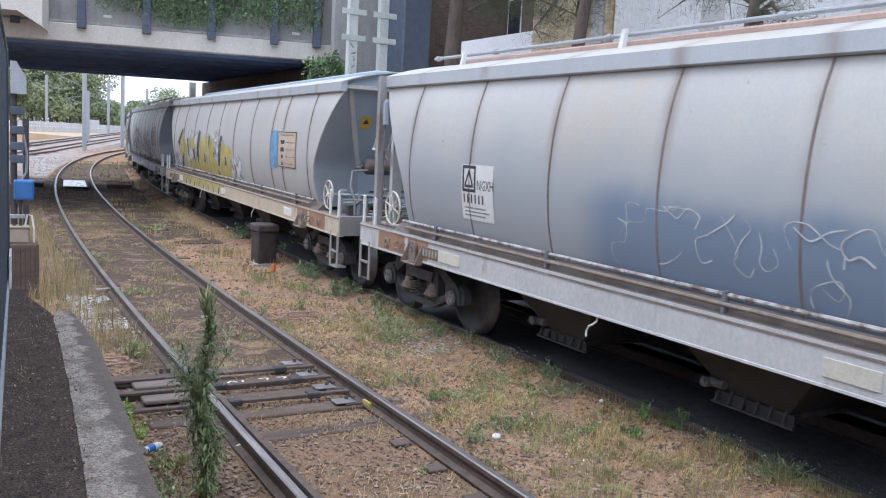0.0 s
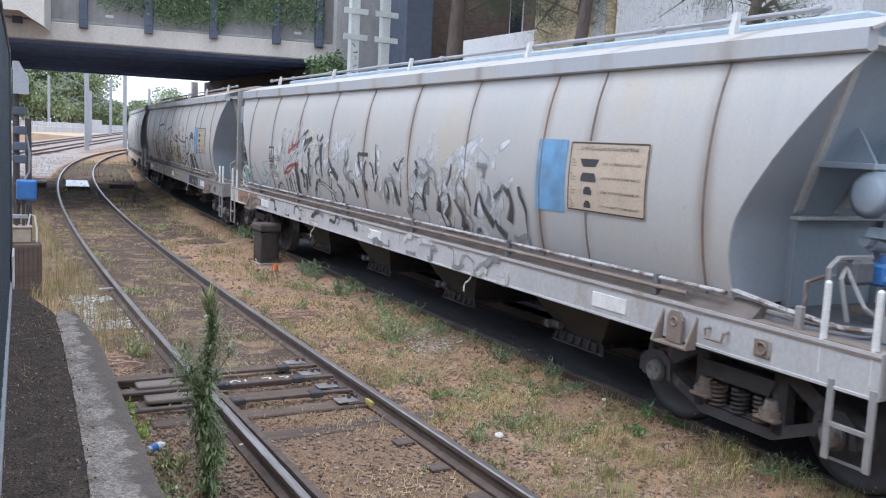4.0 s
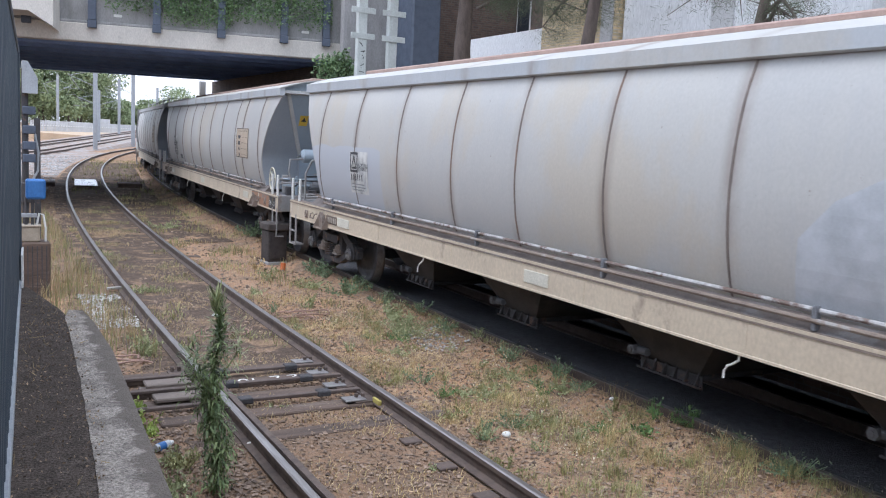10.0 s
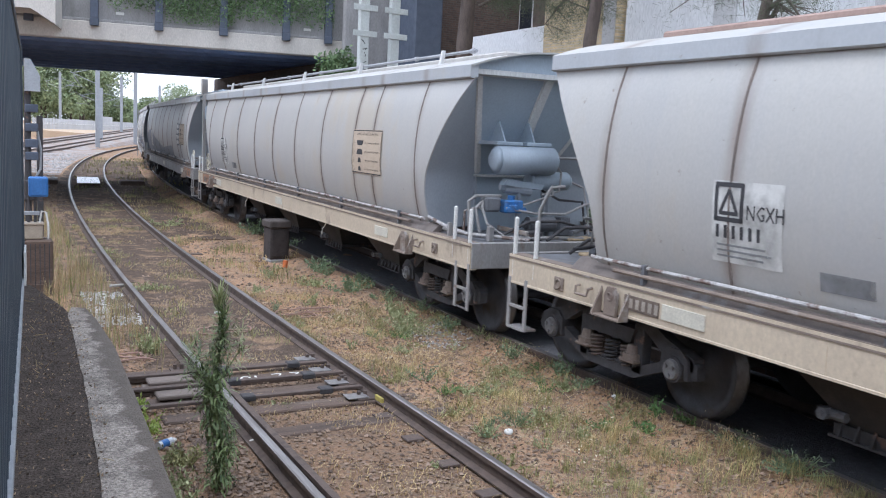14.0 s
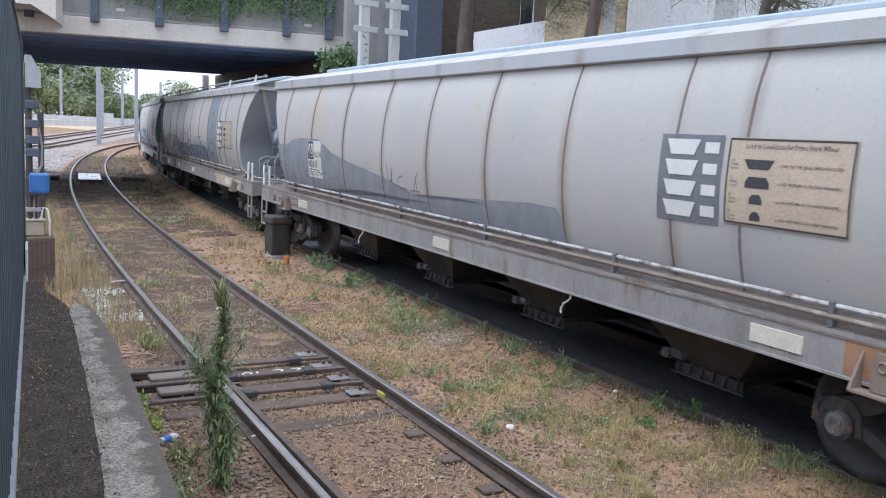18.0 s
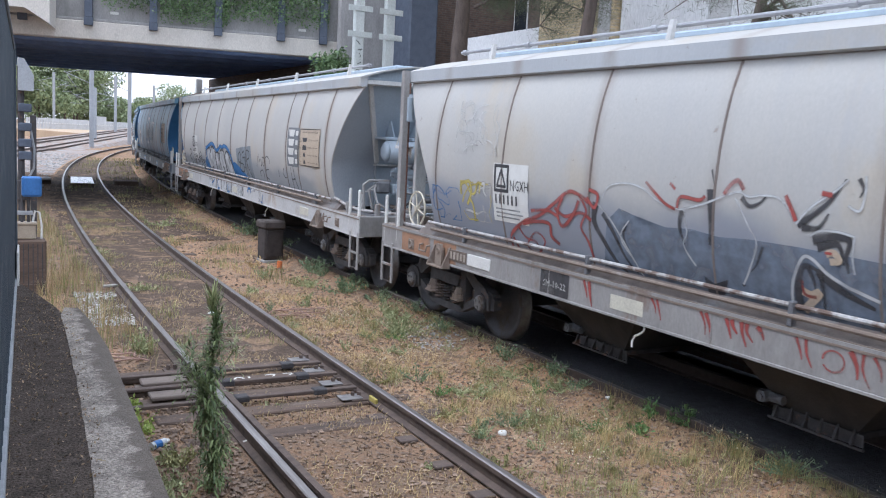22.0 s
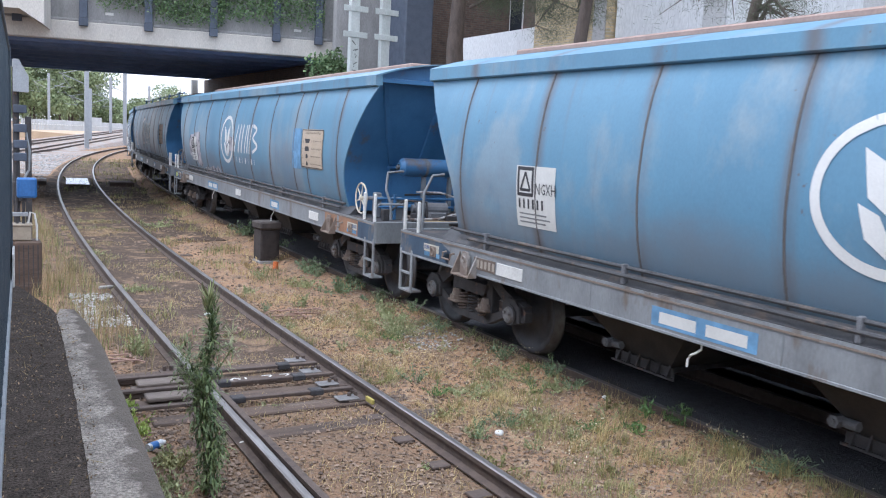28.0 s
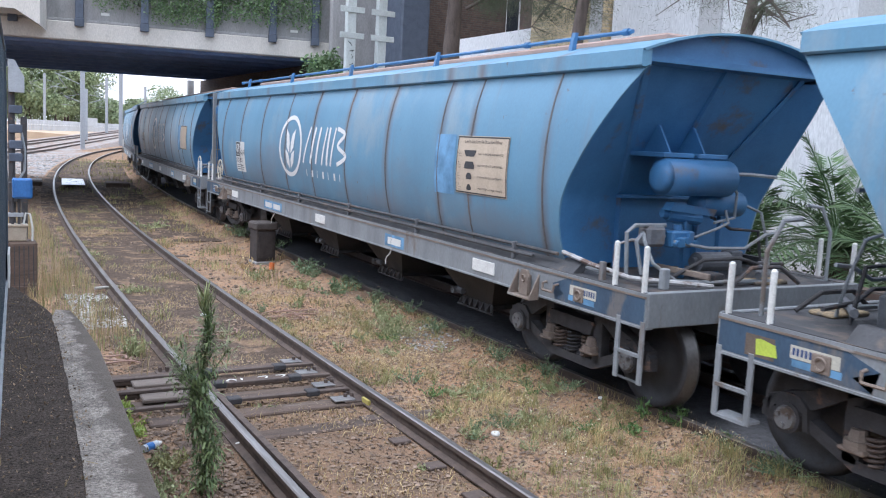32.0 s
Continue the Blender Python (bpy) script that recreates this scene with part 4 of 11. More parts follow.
def deck_rigging(w):
    """Pipes, levers, brackets and rods that crowd both end decks."""
    for pts, r, mat in (
            ([(-1.15, 8.28, 1.24), (-1.15, 8.28, 1.42), (-0.7, 8.30, 1.42), (-0.7, 8.30, 1.24)], 0.018, FRAME_GREY),
            ([(-1.2, 7.2, 1.30), (-1.0, 7.7, 1.33), (-0.4, 7.92, 1.33), (0.5, 7.95, 1.30)], 0.022, BOGIE),
            ([(-1.05, 7.55, 1.50), (-0.6, 7.70, 1.52), (-0.1, 7.66, 1.62), (0.6, 7.66, 1.60)], 0.016, BOGIE),
            ([(-0.95, 8.22, 1.25), (-0.8, 8.05, 1.34), (-0.2, 8.12, 1.36), (0.3, 8.25, 1.27), (0.9, 8.25, 1.26)], 0.02, PIPE_GREY),
            ([(-0.9, 7.5, 1.25), (-0.9, 7.5, 1.72), (-0.75, 7.5, 1.80), (-0.5, 7.55, 1.88)], 0.016, BOGIE),
            ([(-0.2, 7.95, 1.25), (-0.2, 7.92, 1.58), (0.1, 7.9, 1.66), (0.5, 7.88, 1.66)], 0.016, PIPE_GREY),
            ([(0.4, 8.1, 1.24), (0.42, 8.1, 1.52), (0.8, 8.08, 1.54), (1.1, 8.05, 1.30)], 0.018, BOGIE),
            ([(-1.3, 7.05, 1.30), (-1.32, 7.6, 1.29), (-1.28, 8.0, 1.28), (-1.05, 8.18, 1.27)], 0.024, PIPE_GREY),
            ([(-1.31, -7.0, 1.42), (-1.31, -7.5, 1.36), (-1.22, -7.95, 1.30), (-0.9, -8.15, 1.28), (-0.5, -8.30, 1.25)], 0.024, PIPE_GREY),
            ([(-1.0, -7.45, 1.25), (-1.0, -7.45, 1.55), (-0.85, -7.5, 1.60), (-0.35, -7.6, 1.60)], 0.018, PIPE_GREY),
            ([(-0.7, -7.9, 1.26), (-0.3, -7.95, 1.45), (0.2, -7.95, 1.46), (0.55, -7.85, 1.38), (1.0, -7.8, 1.36)], 0.02, BOGIE),
            ([(0.1, -7.6, 1.85), (0.4, -7.6, 1.72), (0.75, -7.65, 1.70), (0.8, -7.7, 1.25)], 0.018, BOGIE),
            ([(-0.2, -8.25, 1.24), (0.1, -8.2, 1.40), (0.5, -8.2, 1.40), (0.7, -8.28, 1.24)], 0.022, BOGIE)):
        part("deck_pipe", pipe(fresh(), pts, r, 7), mat, w)
    for x, y, sx, sy, h, mat in ((-0.75, 7.62, 0.10, 0.08, 0.22, BOGIE), (0.25, 8.12, 0.14, 0.07, 0.14, DUST), (0.75, 7.75, 0.08, 0.10, 0.34, FRAME_GREY), (-0.95, 8.05, 0.05, 0.12, 0.16, PAD), (-0.30, -8.05, 0.10, 0.10, 0.12, BOGIE), (0.5, -7.55, 0.09, 0.08, 0.26, DUST), (-1.02, -8.2, 0.04, 0.04, 0.20, FRAME_GREY)):
        part("deck_bracket", box(fresh(), x - sx, x + sx, y - sy, y + sy, 1.222, 1.222 + h, 0.012), mat, w)
    for y0, y1, z in ((7.5, 8.2, 1.36), (-7.5, -8.25, 1.33)):
        part("brake_lever", box(fresh(), -0.52, -0.48, min(y0, y1), max(y0, y1), z - 0.03, z + 0.03, 0.008), PAD, w)


def brake_end(w):
    """Handwheels, tall post, long air reservoir and rails at the brake end (towards +y)."""
    for side in (-1, 1):
        c = Vector((side * 1.30, 7.56, 1.53))
        hw = part("handbrake_wheel", ring(fresh(), c, (0, 1, 0), (0, 0, 1), 0.235, 0.013, 28, 6), CREAM, w, "cream-painted spoked handbrake wheel")
        for i in range(6):
            a = i * math.tau / 6 + 0.3
            o = Vector((0, math.cos(a), math.sin(a)))
            part("spoke", rod(fresh(), c + o * 0.03, c + o * 0.228, 0.011, 6, 0.009), CREAM, hw)
        part("hub", rod(fresh(), c - Vector((0.03, 0, 0)), c + Vector((0.03, 0, 0)), 0.036, 10), CREAM, hw)
        bm = fresh()
        rod(bm, (side * 1.27, 7.56, 1.53), (side * 0.92, 7.56, 1.53), 0.03, 8)
        box(bm, side * 1.0 - 0.06, side * 1.0 + 0.06, 7.42, 7.54, 1.22, 1.62, 0.02)
        rod(bm, (side * 1.0, 7.48, 1.30), (side * 0.55, 7.62, 1.30), 0.022, 6)
        part("brake_gearbox", bm, FRAME_GREY, w)
    bm = fresh()
    prism(bm, [(-1.40, 7.93), (-1.32, 7.93), (-1.32, 7.945), (-1.385, 7.945), (-1.385, 8.03), (-1.40, 8.03)], "z", 1.22, 3.42)
    part("tall_post", bm, FRAME_GREY, w, "tall grey angle post")
    part("stanchion", box(fresh(), -1.10, -0.93, 8.05, 8.135, 1.22, 3.36, 0.008), FLANGE, w, "wide grey box stanchion")
    part("post_strip", box(fresh(), -1.27, -1.262, 7.99, 8.04, 1.24, 3.30, 0.002), RED_RUST, w, "rust-streaked flat strip")
    lamp = part("lamp_step", box(fresh(), -1.36, -1.16, 8.04, 8.24, 2.335, 2.375, 0.006), FLANGE, w, "small folded lamp step")
    part("step_brace", rod(fresh(), (-1.34, 8.035, 2.72), (-1.34, 8.23, 2.38), 0.012, 6), FLANGE, lamp)
    part("step_web", prism(fresh(), [(8.04, 2.20), (8.04, 2.335), (8.20, 2.335)], "x", -1.20, -1.188), FLANGE, lamp)
    bm = fresh()
    rod(bm, (-1.28, 8.0, 3.05), (-1.28, 8.0, 2.72), 0.10, 12)
    rod(bm, (-1.28, 8.0, 3.05), (-1.28, 8.0, 3.10), 0.10, 12, 0.05)
    part("lamp_bracket", bm, END_GREY, w)
    bm = fresh()
    for (x0, r0), (x1, r1) in zip(((0.76, 0.05), (0.755, 0.09), (0.70, 0.142), (-0.42, 0.142), (-0.475, 0.09)), ((0.755, 0.09), (0.70, 0.142), (-0.42, 0.142), (-0.475, 0.09), (-0.48, 0.05))):
        rod(bm, (x0, 7.74, 2.04), (x1, 7.74, 2.04), r0, 20, r1, caps=False)
    tk = part("air_reservoir", bm, END_GREY, w, "grey cylindrical air reservoir", True)
    for x in (0.32, -0.14):
        part("tank_band", rod(fresh(), (x + 0.022, 7.74, 2.04), (x - 0.022, 7.74, 2.04), 0.147, 20), DUST, tk)
        part("tank_leg", box(fresh(), x - 0.03, x + 0.03, 7.70, 7.78, 1.22, 1.91, 0.006), FRAME_GREY, w)
    part("drain_cock", rod(fresh(), (0.80, 7.74, 2.04), (0.74, 7.74, 2.04), 0.028, 8), DUST, tk)
    for z in (1.55, 1.42):
        bm = fresh()
        rod(bm, (1.15, 7.86, z), (-1.0, 7.86, z), 0.018, 8)
        part("guard_rail", bm, END_GREY, w)
    bm = fresh()
    pipe(bm, [(0.75, 7.9, 1.98), (1.05, 8.0, 1.96), (1.08, 8.02, 1.70), (1.02, 8.08, 1.48), (1.02, 8.1, 1.24)], 0.02)
    part("bent_pipe", bm, FRAME_GREY, w)
    bm = fresh()
    pipe(bm, [(1.36, 8.30, 1.24), (1.36, 8.30, 1.44), (1.30, 8.33, 1.50), (0.9, 8.33, 1.50), (0.9, 8.33, 1.24)], 0.02)
    part("end_handrail", bm, FRAME_GREY, w)
    bm = fresh()
    rod(bm, (0.55, 7.95, 1.40), (0.05, 8.05, 1.40), 0.11, 14)
    rod(bm, (0.60, 7.94, 1.40), (0.55, 7.95, 1.40), 0.07, 12)
    part("brake_cylinder", bm, DUST, w, "dusty brake cylinder")
    bm = fresh()
    rod(bm, (0.98, 7.62, 1.38), (0.62, 7.70, 1.40), 0.085, 14)
    rod(bm, (0.62, 7.70, 1.40), (0.42, 7.74, 1.41), 0.05, 10)
    rod(bm, (0.42, 7.74, 1.41), (0.12, 7.80, 1.42), 0.022, 8)
    part("slack_adjuster", bm, END_SHADED, w, "dusty grey slack adjuster")
    for x in (0.86, 0.34, -0.62):
        part("rail_post", box(fresh(), x - 0.022, x + 0.022, 7.84, 7.88, 1.222, 1.62, 0.004), END_GREY, w)
    bm = fresh()
    prism(bm, [(-0.76, 1.222), (-0.50, 1.222), (-0.53, 1.60), (-0.58, 1.70), (-0.66, 1.70), (-0.73, 1.58)], "y", 7.70, 7.78)
    rod(bm, (-0.62, 7.68, 1.58), (-0.62, 7.80, 1.58), 0.05, 12)
    part("lever_bracket", bm, END_GREY, w, "tall grey lever bracket")
    for y0, y1, x, z in ((7.3, 8.1, 0.70, 1.30), (7.5, 8.25, 0.30, 1.28), (7.4, 8.2, 0.05, 1.34)):
        part("pull_rod", rod(fresh(), (x, y0, z), (x - 0.06, y1, z - 0.02), 0.018, 7), PAD, w)
    for x, y, sx, sy, h in ((0.62, 8.18, 0.09, 0.05, 0.13), (1.08, 8.02, 0.05, 0.06, 0.18), (0.0, 8.22, 0.16, 0.05, 0.10), (0.46, 7.58, 0.07, 0.07, 0.20)):
        part("deck_bracket", box(fresh(), x - sx, x + sx, y - sy, y + sy, 1.222, 1.222 + h, 0.012), BOGIE, w)
    part("deck_board", box(fresh(), -0.9, 0.55, 8.02, 8.30, 1.223, 1.243, 0.004), CHAFF, w, "chaff-covered deck board")
    bm = fresh()
    box(bm, -0.55, -0.15, 7.9, 8.15, 1.22, 1.48, 0.03)
    part("lever_box", bm, DUST, w)
    bm = fresh()
    y = inner_edge(2.78)[1] + 0.012
    m = Matrix.Translation((0.62, y, 2.78)) @ Matrix.Rotation(-math.atan(0.72), 4, "X")
    box(bm, -0.09, 0.09, 0.0, 0.006, -0.13, 0.13, 0, m)
    sg = part("warning_sign", bm, YELLOW, w, "yellow warning plate with black triangle")
    bm = fresh()
    prism(bm, [(-0.055, -0.02), (0.055, -0.02), (0.0, 0.085)], "y", 0.006, 0.009)
    bmesh.ops.transform(bm, matrix=m, verts=bm.verts[:])
    part("sign_triangle", bm, INK, sg)


def valve_end(w):
    """Large reservoir, valve block and piping at the other end (towards -y)."""
    y = -7.70
    for x0, x1, z, r, yy in ((-0.76, 0.22, 2.25, 0.185, y), (-0.15, 0.55, 1.98, 0.13, y + 0.12)):
        bm = fresh()
        rod(bm, (x0 + 0.06, yy, z), (x1 - 0.06, yy, z), r, 18)
        rod(bm, (x0 + 0.06, yy, z), (x0, yy, z), r, 18, r * 0.6)
        rod(bm, (x1 - 0.06, yy, z), (x1, yy, z), r, 18, r * 0.6)
        part("air_reservoir", bm, END_GREY, w, "grey cylindrical air reservoir", True)
    for x in (-0.52, -0.06):
        part("tank_bracket", box(fresh(), x - 0.2, x + 0.2, y - 0.03, y + 0.52, 2.44, 2.49, 0.008), END_GREY, w)
        bm = fresh()
        prism(bm, [(y + 0.10, 2.49), (y + 0.50, 2.49), (y + 0.32, 2.76), (y + 0.28, 2.76)], "x", x - 0.012, x + 0.012)
        part("bracket_web", bm, END_GREY, w)
    bm = fresh()
    box(bm, -0.58, -0.30, y - 0.10, y + 0.08, 1.55, 1.72, 0.02)
    box(bm, -0.54, -0.46, y - 0.16, y - 0.10, 1.56, 1.66, 0.01)
    box(bm, -0.42, -0.34, y - 0.15, y - 0.10, 1.60, 1.72, 0.01)
    rod(bm, (-0.44, y, 1.72), (-0.44, y, 1.78), 0.05, 10)
    part("brake_valve", bm, VALVE_BLUE, w, "blue cast brake valve")
    bm = fresh()
    box(bm, -0.86, -0.62, y - 0.06, y + 0.12, 1.56, 1.76, 0.03)
    part("valve_block", bm, DUST, w)
    bm = fresh()
    rod(bm, (-0.20, y - 0.05, 1.40), (0.22, y - 0.05, 1.40), 0.10, 14)
    rod(bm, (-0.26, y - 0.05, 1.40), (-0.20, y - 0.05, 1.40), 0.05, 12)
    part("brake_cylinder", bm, DUST, w, "dusty brake cylinder")
    for pts, r in (([(-1.20, -7.0, 1.30), (-1.25, -7.6, 1.29), (-1.05, -8.0, 1.27), (-0.5, -8.12, 1.26), (0.4, -8.2, 1.26)], 0.024),
                   ([(-1.05, y, 1.24), (-1.08, y, 1.70), (-0.98, y, 1.77), (-0.6, y, 1.77)], 0.022),
                   ([(-0.95, y - 0.1, 1.30), (-1.0, y - 0.05, 1.62), (-0.9, y, 1.68), (-0.6, y, 1.66)], 0.02),
                   ([(-0.58, y - 0.12, 1.62), (-0.2, y - 0.2, 1.56), (0.3, y - 0.2, 1.55), (0.7, y - 0.1, 1.68), (0.9, y - 0.1, 1.70)], 0.018),
                   ([(0.20, y, 2.25), (0.32, y - 0.02, 2.10), (0.28, y - 0.05, 1.85), (0.0, y - 0.05, 1.80)], 0.016),
                   ([(0.22, y, 2.30), (0.5, y, 2.30), (0.95, y + 0.05, 2.28)], 0.02),
                   ([(1.2, -8.2, 1.24), (1.2, -8.2, 1.75), (1.1, -8.15, 2.0), (0.95, -8.1, 2.02)], 0.02)):
        part("air_pipe", pipe(fresh(), pts, r, 7), FRAME_GREY, w)
    bm = fresh()
    rod(bm, (-0.50, y + 0.10, 1.88), (-0.12, y + 0.05, 1.84), 0.075, 12)
    rod(bm, (-0.56, y + 0.11, 1.885), (-0.50, y + 0.10, 1.88), 0.05, 10)
    part("relay_valve", bm, END_SHADED, w, "grey relay valve")
    bm = fresh()
    prism(bm, [(-0.58, 1.92), (0.02, 1.86), (0.06, 1.93), (-0.52, 2.0)], "y", y - 0.02, y + 0.10)
    part("valve_bracket", bm, END_GREY, w)
    for x in (-0.30, 0.18):
        part("valve_leg", box(fresh(), x - 0.02, x + 0.02, y + 0.02, y + 0.08, 1.222, 1.86, 0.004), END_SHADED, w)
    for i in range(3):
        part("valve_cap", rod(fresh(), (-0.55 + i * 0.11, y - 0.17, 1.60 + 0.03 * (i % 2)), (-0.55 + i * 0.11, y - 0.10, 1.60 + 0.03 * (i % 2)), 0.036, 8), VALVE_BLUE, w)
    for pts, r in (([(-0.86, y + 0.02, 1.70), (-0.92, y - 0.08, 1.62), (-0.90, y - 0.20, 1.42), (-0.70, y - 0.30, 1.27)], 0.018),
                   ([(-0.32, y - 0.12, 1.66), (-0.10, y - 0.16, 1.74), (0.15, y - 0.10, 1.80), (0.20, y, 1.92)], 0.014),
                   ([(0.55, y + 0.10, 1.98), (0.72, y, 1.90), (0.75, y - 0.1, 1.55), (0.70, y - 0.2, 1.27)], 0.016)):
        part("air_pipe", pipe(fresh(), pts, r, 7), FRAME_GREY, w)
    part("chaff_heap", box(fresh(), 0.15, 0.62, -8.22, -7.98, 1.223, 1.262, 0.012), CHAFF, w, "spilt grain chaff on the deck")
    part("short_post", box(fresh(), -1.36, -1.31, -7.72, -7.66, 1.22, 1.42, 0.006), FRAME_GREY, w)
    part("lever_rod", rod(fresh(), (0.2, -8.2, 1.32), (0.9, -7.6, 1.36), 0.035, 8), DUST, w)


def wheel_mesh():
    bm = fresh()
    prof = [(0.0, 0.10), (0.10, 0.10), (0.12, 0.03), (0.385, 0.035), (0.405, 0.065), (0.478, 0.065), (0.484, -0.04), (0.508, -0.045), (0.508, -0.07), (0.40, -0.07), (0.36, -0.02), (0.12, -0.02), (0.1, -0.09), (0.0, -0.09)]
    seg = 28
    for sx in (-1, 1):
        rows = []
        for i in range(seg):
            a = i * math.tau / seg
            rows.append([bm.verts.new((sx * (0.76 + o), r * math.cos(a), r * math.sin(a))) for r, o in prof])
        for i in range(seg):
            r0, r1 = rows[i], rows[(i + 1) % seg]
            for k in range(len(prof) - 1):
                bm.faces.new((r0[k], r1[k], r1[k + 1], r0[k + 1]))
    rod(bm, (-1.0, 0, 0), (1.0, 0, 0), 0.075, 12)
    bmesh.ops.remove_doubles(bm, verts=bm.verts[:], dist=0.0005)
    me = mesh_of("wheelset", bm, [WHEEL_DARK, TREAD], True)
    for p in me.polygons:
        c = p.center
        r = math.hypot(c.y, c.z)
        if r > 0.46:
            p.material_index = 1
    return me


WHEEL = None


def bogie(w, yc):
    global WHEEL
    WHEEL = WHEEL or wheel_mesh()
    bm = fresh()
    box(bm, -0.98, 0.98, yc - 0.16, yc + 0.16, 0.50, 0.80, 0.03)
    bg = part("bogie", bm, BOGIE, w, "dirt-caked three-piece bogie")
    for side in (-1, 1):
        x0, x1 = side * 0.98, side * 1.10
        lo, hi = min(x0, x1), max(x0, x1)
        bm = fresh()
        prism(bm, [(yc - 1.18, 0.50), (yc - 0.75, 0.60), (yc - 0.42, 0.80), (yc + 0.42, 0.80), (yc + 0.75, 0.60), (yc + 1.18, 0.50), (yc + 1.18, 0.62), (yc + 0.8, 0.74), (yc + 0.5, 0.90), (yc - 0.5, 0.90), (yc - 0.8, 0.74), (yc - 1.18, 0.62)], "x", lo, hi)
        prism(bm, [(yc - 0.90, 0.47), (yc - 0.38, 0.25), (yc + 0.38, 0.25), (yc + 0.90, 0.47), (yc + 0.78, 0.52), (yc + 0.34, 0.34), (yc - 0.34, 0.34), (yc - 0.78, 0.52)], "x", lo, hi)
        for k in (-1, 1):
            box(bm, lo, hi, yc + k * 0.42 - 0.07, yc + k * 0.42 + 0.07, 0.30, 0.84, 0.01)
        part("side_frame", bm, BOGIE, bg)
        for k in (-0.24, 0.0, 0.24):
            bm = fresh()
            turns = [(side * 1.06 + 0.072 * math.cos(j * 0.7), yc + k + 0.072 * math.sin(j * 0.7), 0.35 + j * 0.0042) for j in range(52)]
            path = []
            for p, q in zip(turns, turns[1:]):
                d = (Vector(q) - Vector(p)).normalized()
                o = Vector((0, 0, 1)) - d * d.z
                path.append((Vector(p), o.normalized().cross(d), o.normalized()))
            sweep(bm, [(-0.013, 0), (0, -0.013), (0.013, 0), (0, 0.013)], path)
            part("spring", bm, SPRING if k else BOGIE, bg)
        for k in (-0.955, 0.955):
            bm = fresh()
            rod(bm, (side * 0.98, yc + k, 0.49), (side * 1.15, yc + k, 0.49), 0.125, 16)
            out = 1 if k > 0 else -1
            prism(bm, [(yc + k - 0.19, 0.42), (yc + k - 0.17, 0.60), (yc + k - 0.08, 0.68), (yc + k + 0.08, 0.68), (yc + k + 0.17, 0.60), (yc + k + 0.19, 0.42), (yc + k + 0.14, 0.42), (yc + k + 0.13, 0.56), (yc + k - 0.13, 0.56), (yc + k - 0.14, 0.42)], "x", min(side * 0.97, side * 1.13), max(side * 0.97, side * 1.13))
            prism(bm, [(yc + k + out * 0.14, 0.64), (yc + k + out * 0.27, 0.56), (yc + k + out * 0.27, 0.44), (yc + k + out * 0.17, 0.42)], "x", min(side * 1.0, side * 1.10), max(side * 1.0, side * 1.10))
            ab = part("axle_box", bm, BOGIE, bg)
            bm = fresh()
            rod(bm, (side * 1.15, yc + k, 0.49), (side * 1.18, yc + k, 0.49), 0.098, 16, 0.088)
            for q in range(3):
                o = (0.052 * math.cos(q * 2.094 + 0.5), 0.052 * math.sin(q * 2.094 + 0.5))
                rod(bm, (side * 1.18, yc + k + o[0], 0.49 + o[1]), (side * 1.20, yc + k + o[0], 0.49 + o[1]), 0.020, 6)
            part("axle_cap", bm, CAP_GREY, ab, "grey axle cap with three bolts")
        for k in (-0.36, 0.36):
            bm = fresh()
            rod(bm, (side * 1.10, yc + k, 0.50), (side * 1.10, yc + k, 0.58), 0.075, 10, 0.055)
            rod(bm, (side * 1.10, yc + k, 0.44), (side * 1.10, yc + k, 0.50), 0.10, 10, 0.10)
            box(bm, side * 1.10 - 0.09, side * 1.10 + 0.09, yc + k - 0.11, yc + k + 0.11, 0.41, 0.445, 0.012)
            part("brake_hanger", bm, PAD, bg, "rusty brake hanger seat")
        bm = fresh()
        rod(bm, (side * 1.04, yc - 0.30, 0.345), (side * 1.04, yc + 0.30, 0.345), 0.035, 8)
        prism(bm, [(yc - 0.40, 0.74), (yc + 0.40, 0.74), (yc + 0.34, 0.60), (yc - 0.34, 0.60)], "x", min(side * 1.00, side * 1.13), max(side * 1.00, side * 1.13))
        part("bolster_end", bm, BOGIE, bg)
    for k in (-0.955, 0.955):
        ob = new("wheelset", WHEEL)
        ob.parent = bg
        ob.matrix_parent_inverse = Matrix.Translation((0, yc + k, 0.49))


TEMPLATE = wagon_template()

# which wagons run with the brake end leading
TURNED = (1, 4, 5, 7, 10, 11, 13, 16)
COUNT = 19

# ---- paint, lettering and graffiti of each wagon ----
def flat_paint(name, colour, rough=0.6, var=0.25):
    return material(name, colour, tuple(v * (1 - var) for v in colour), rough=rough, scale=5, fine=50, bump=0.02, vary=0.02)


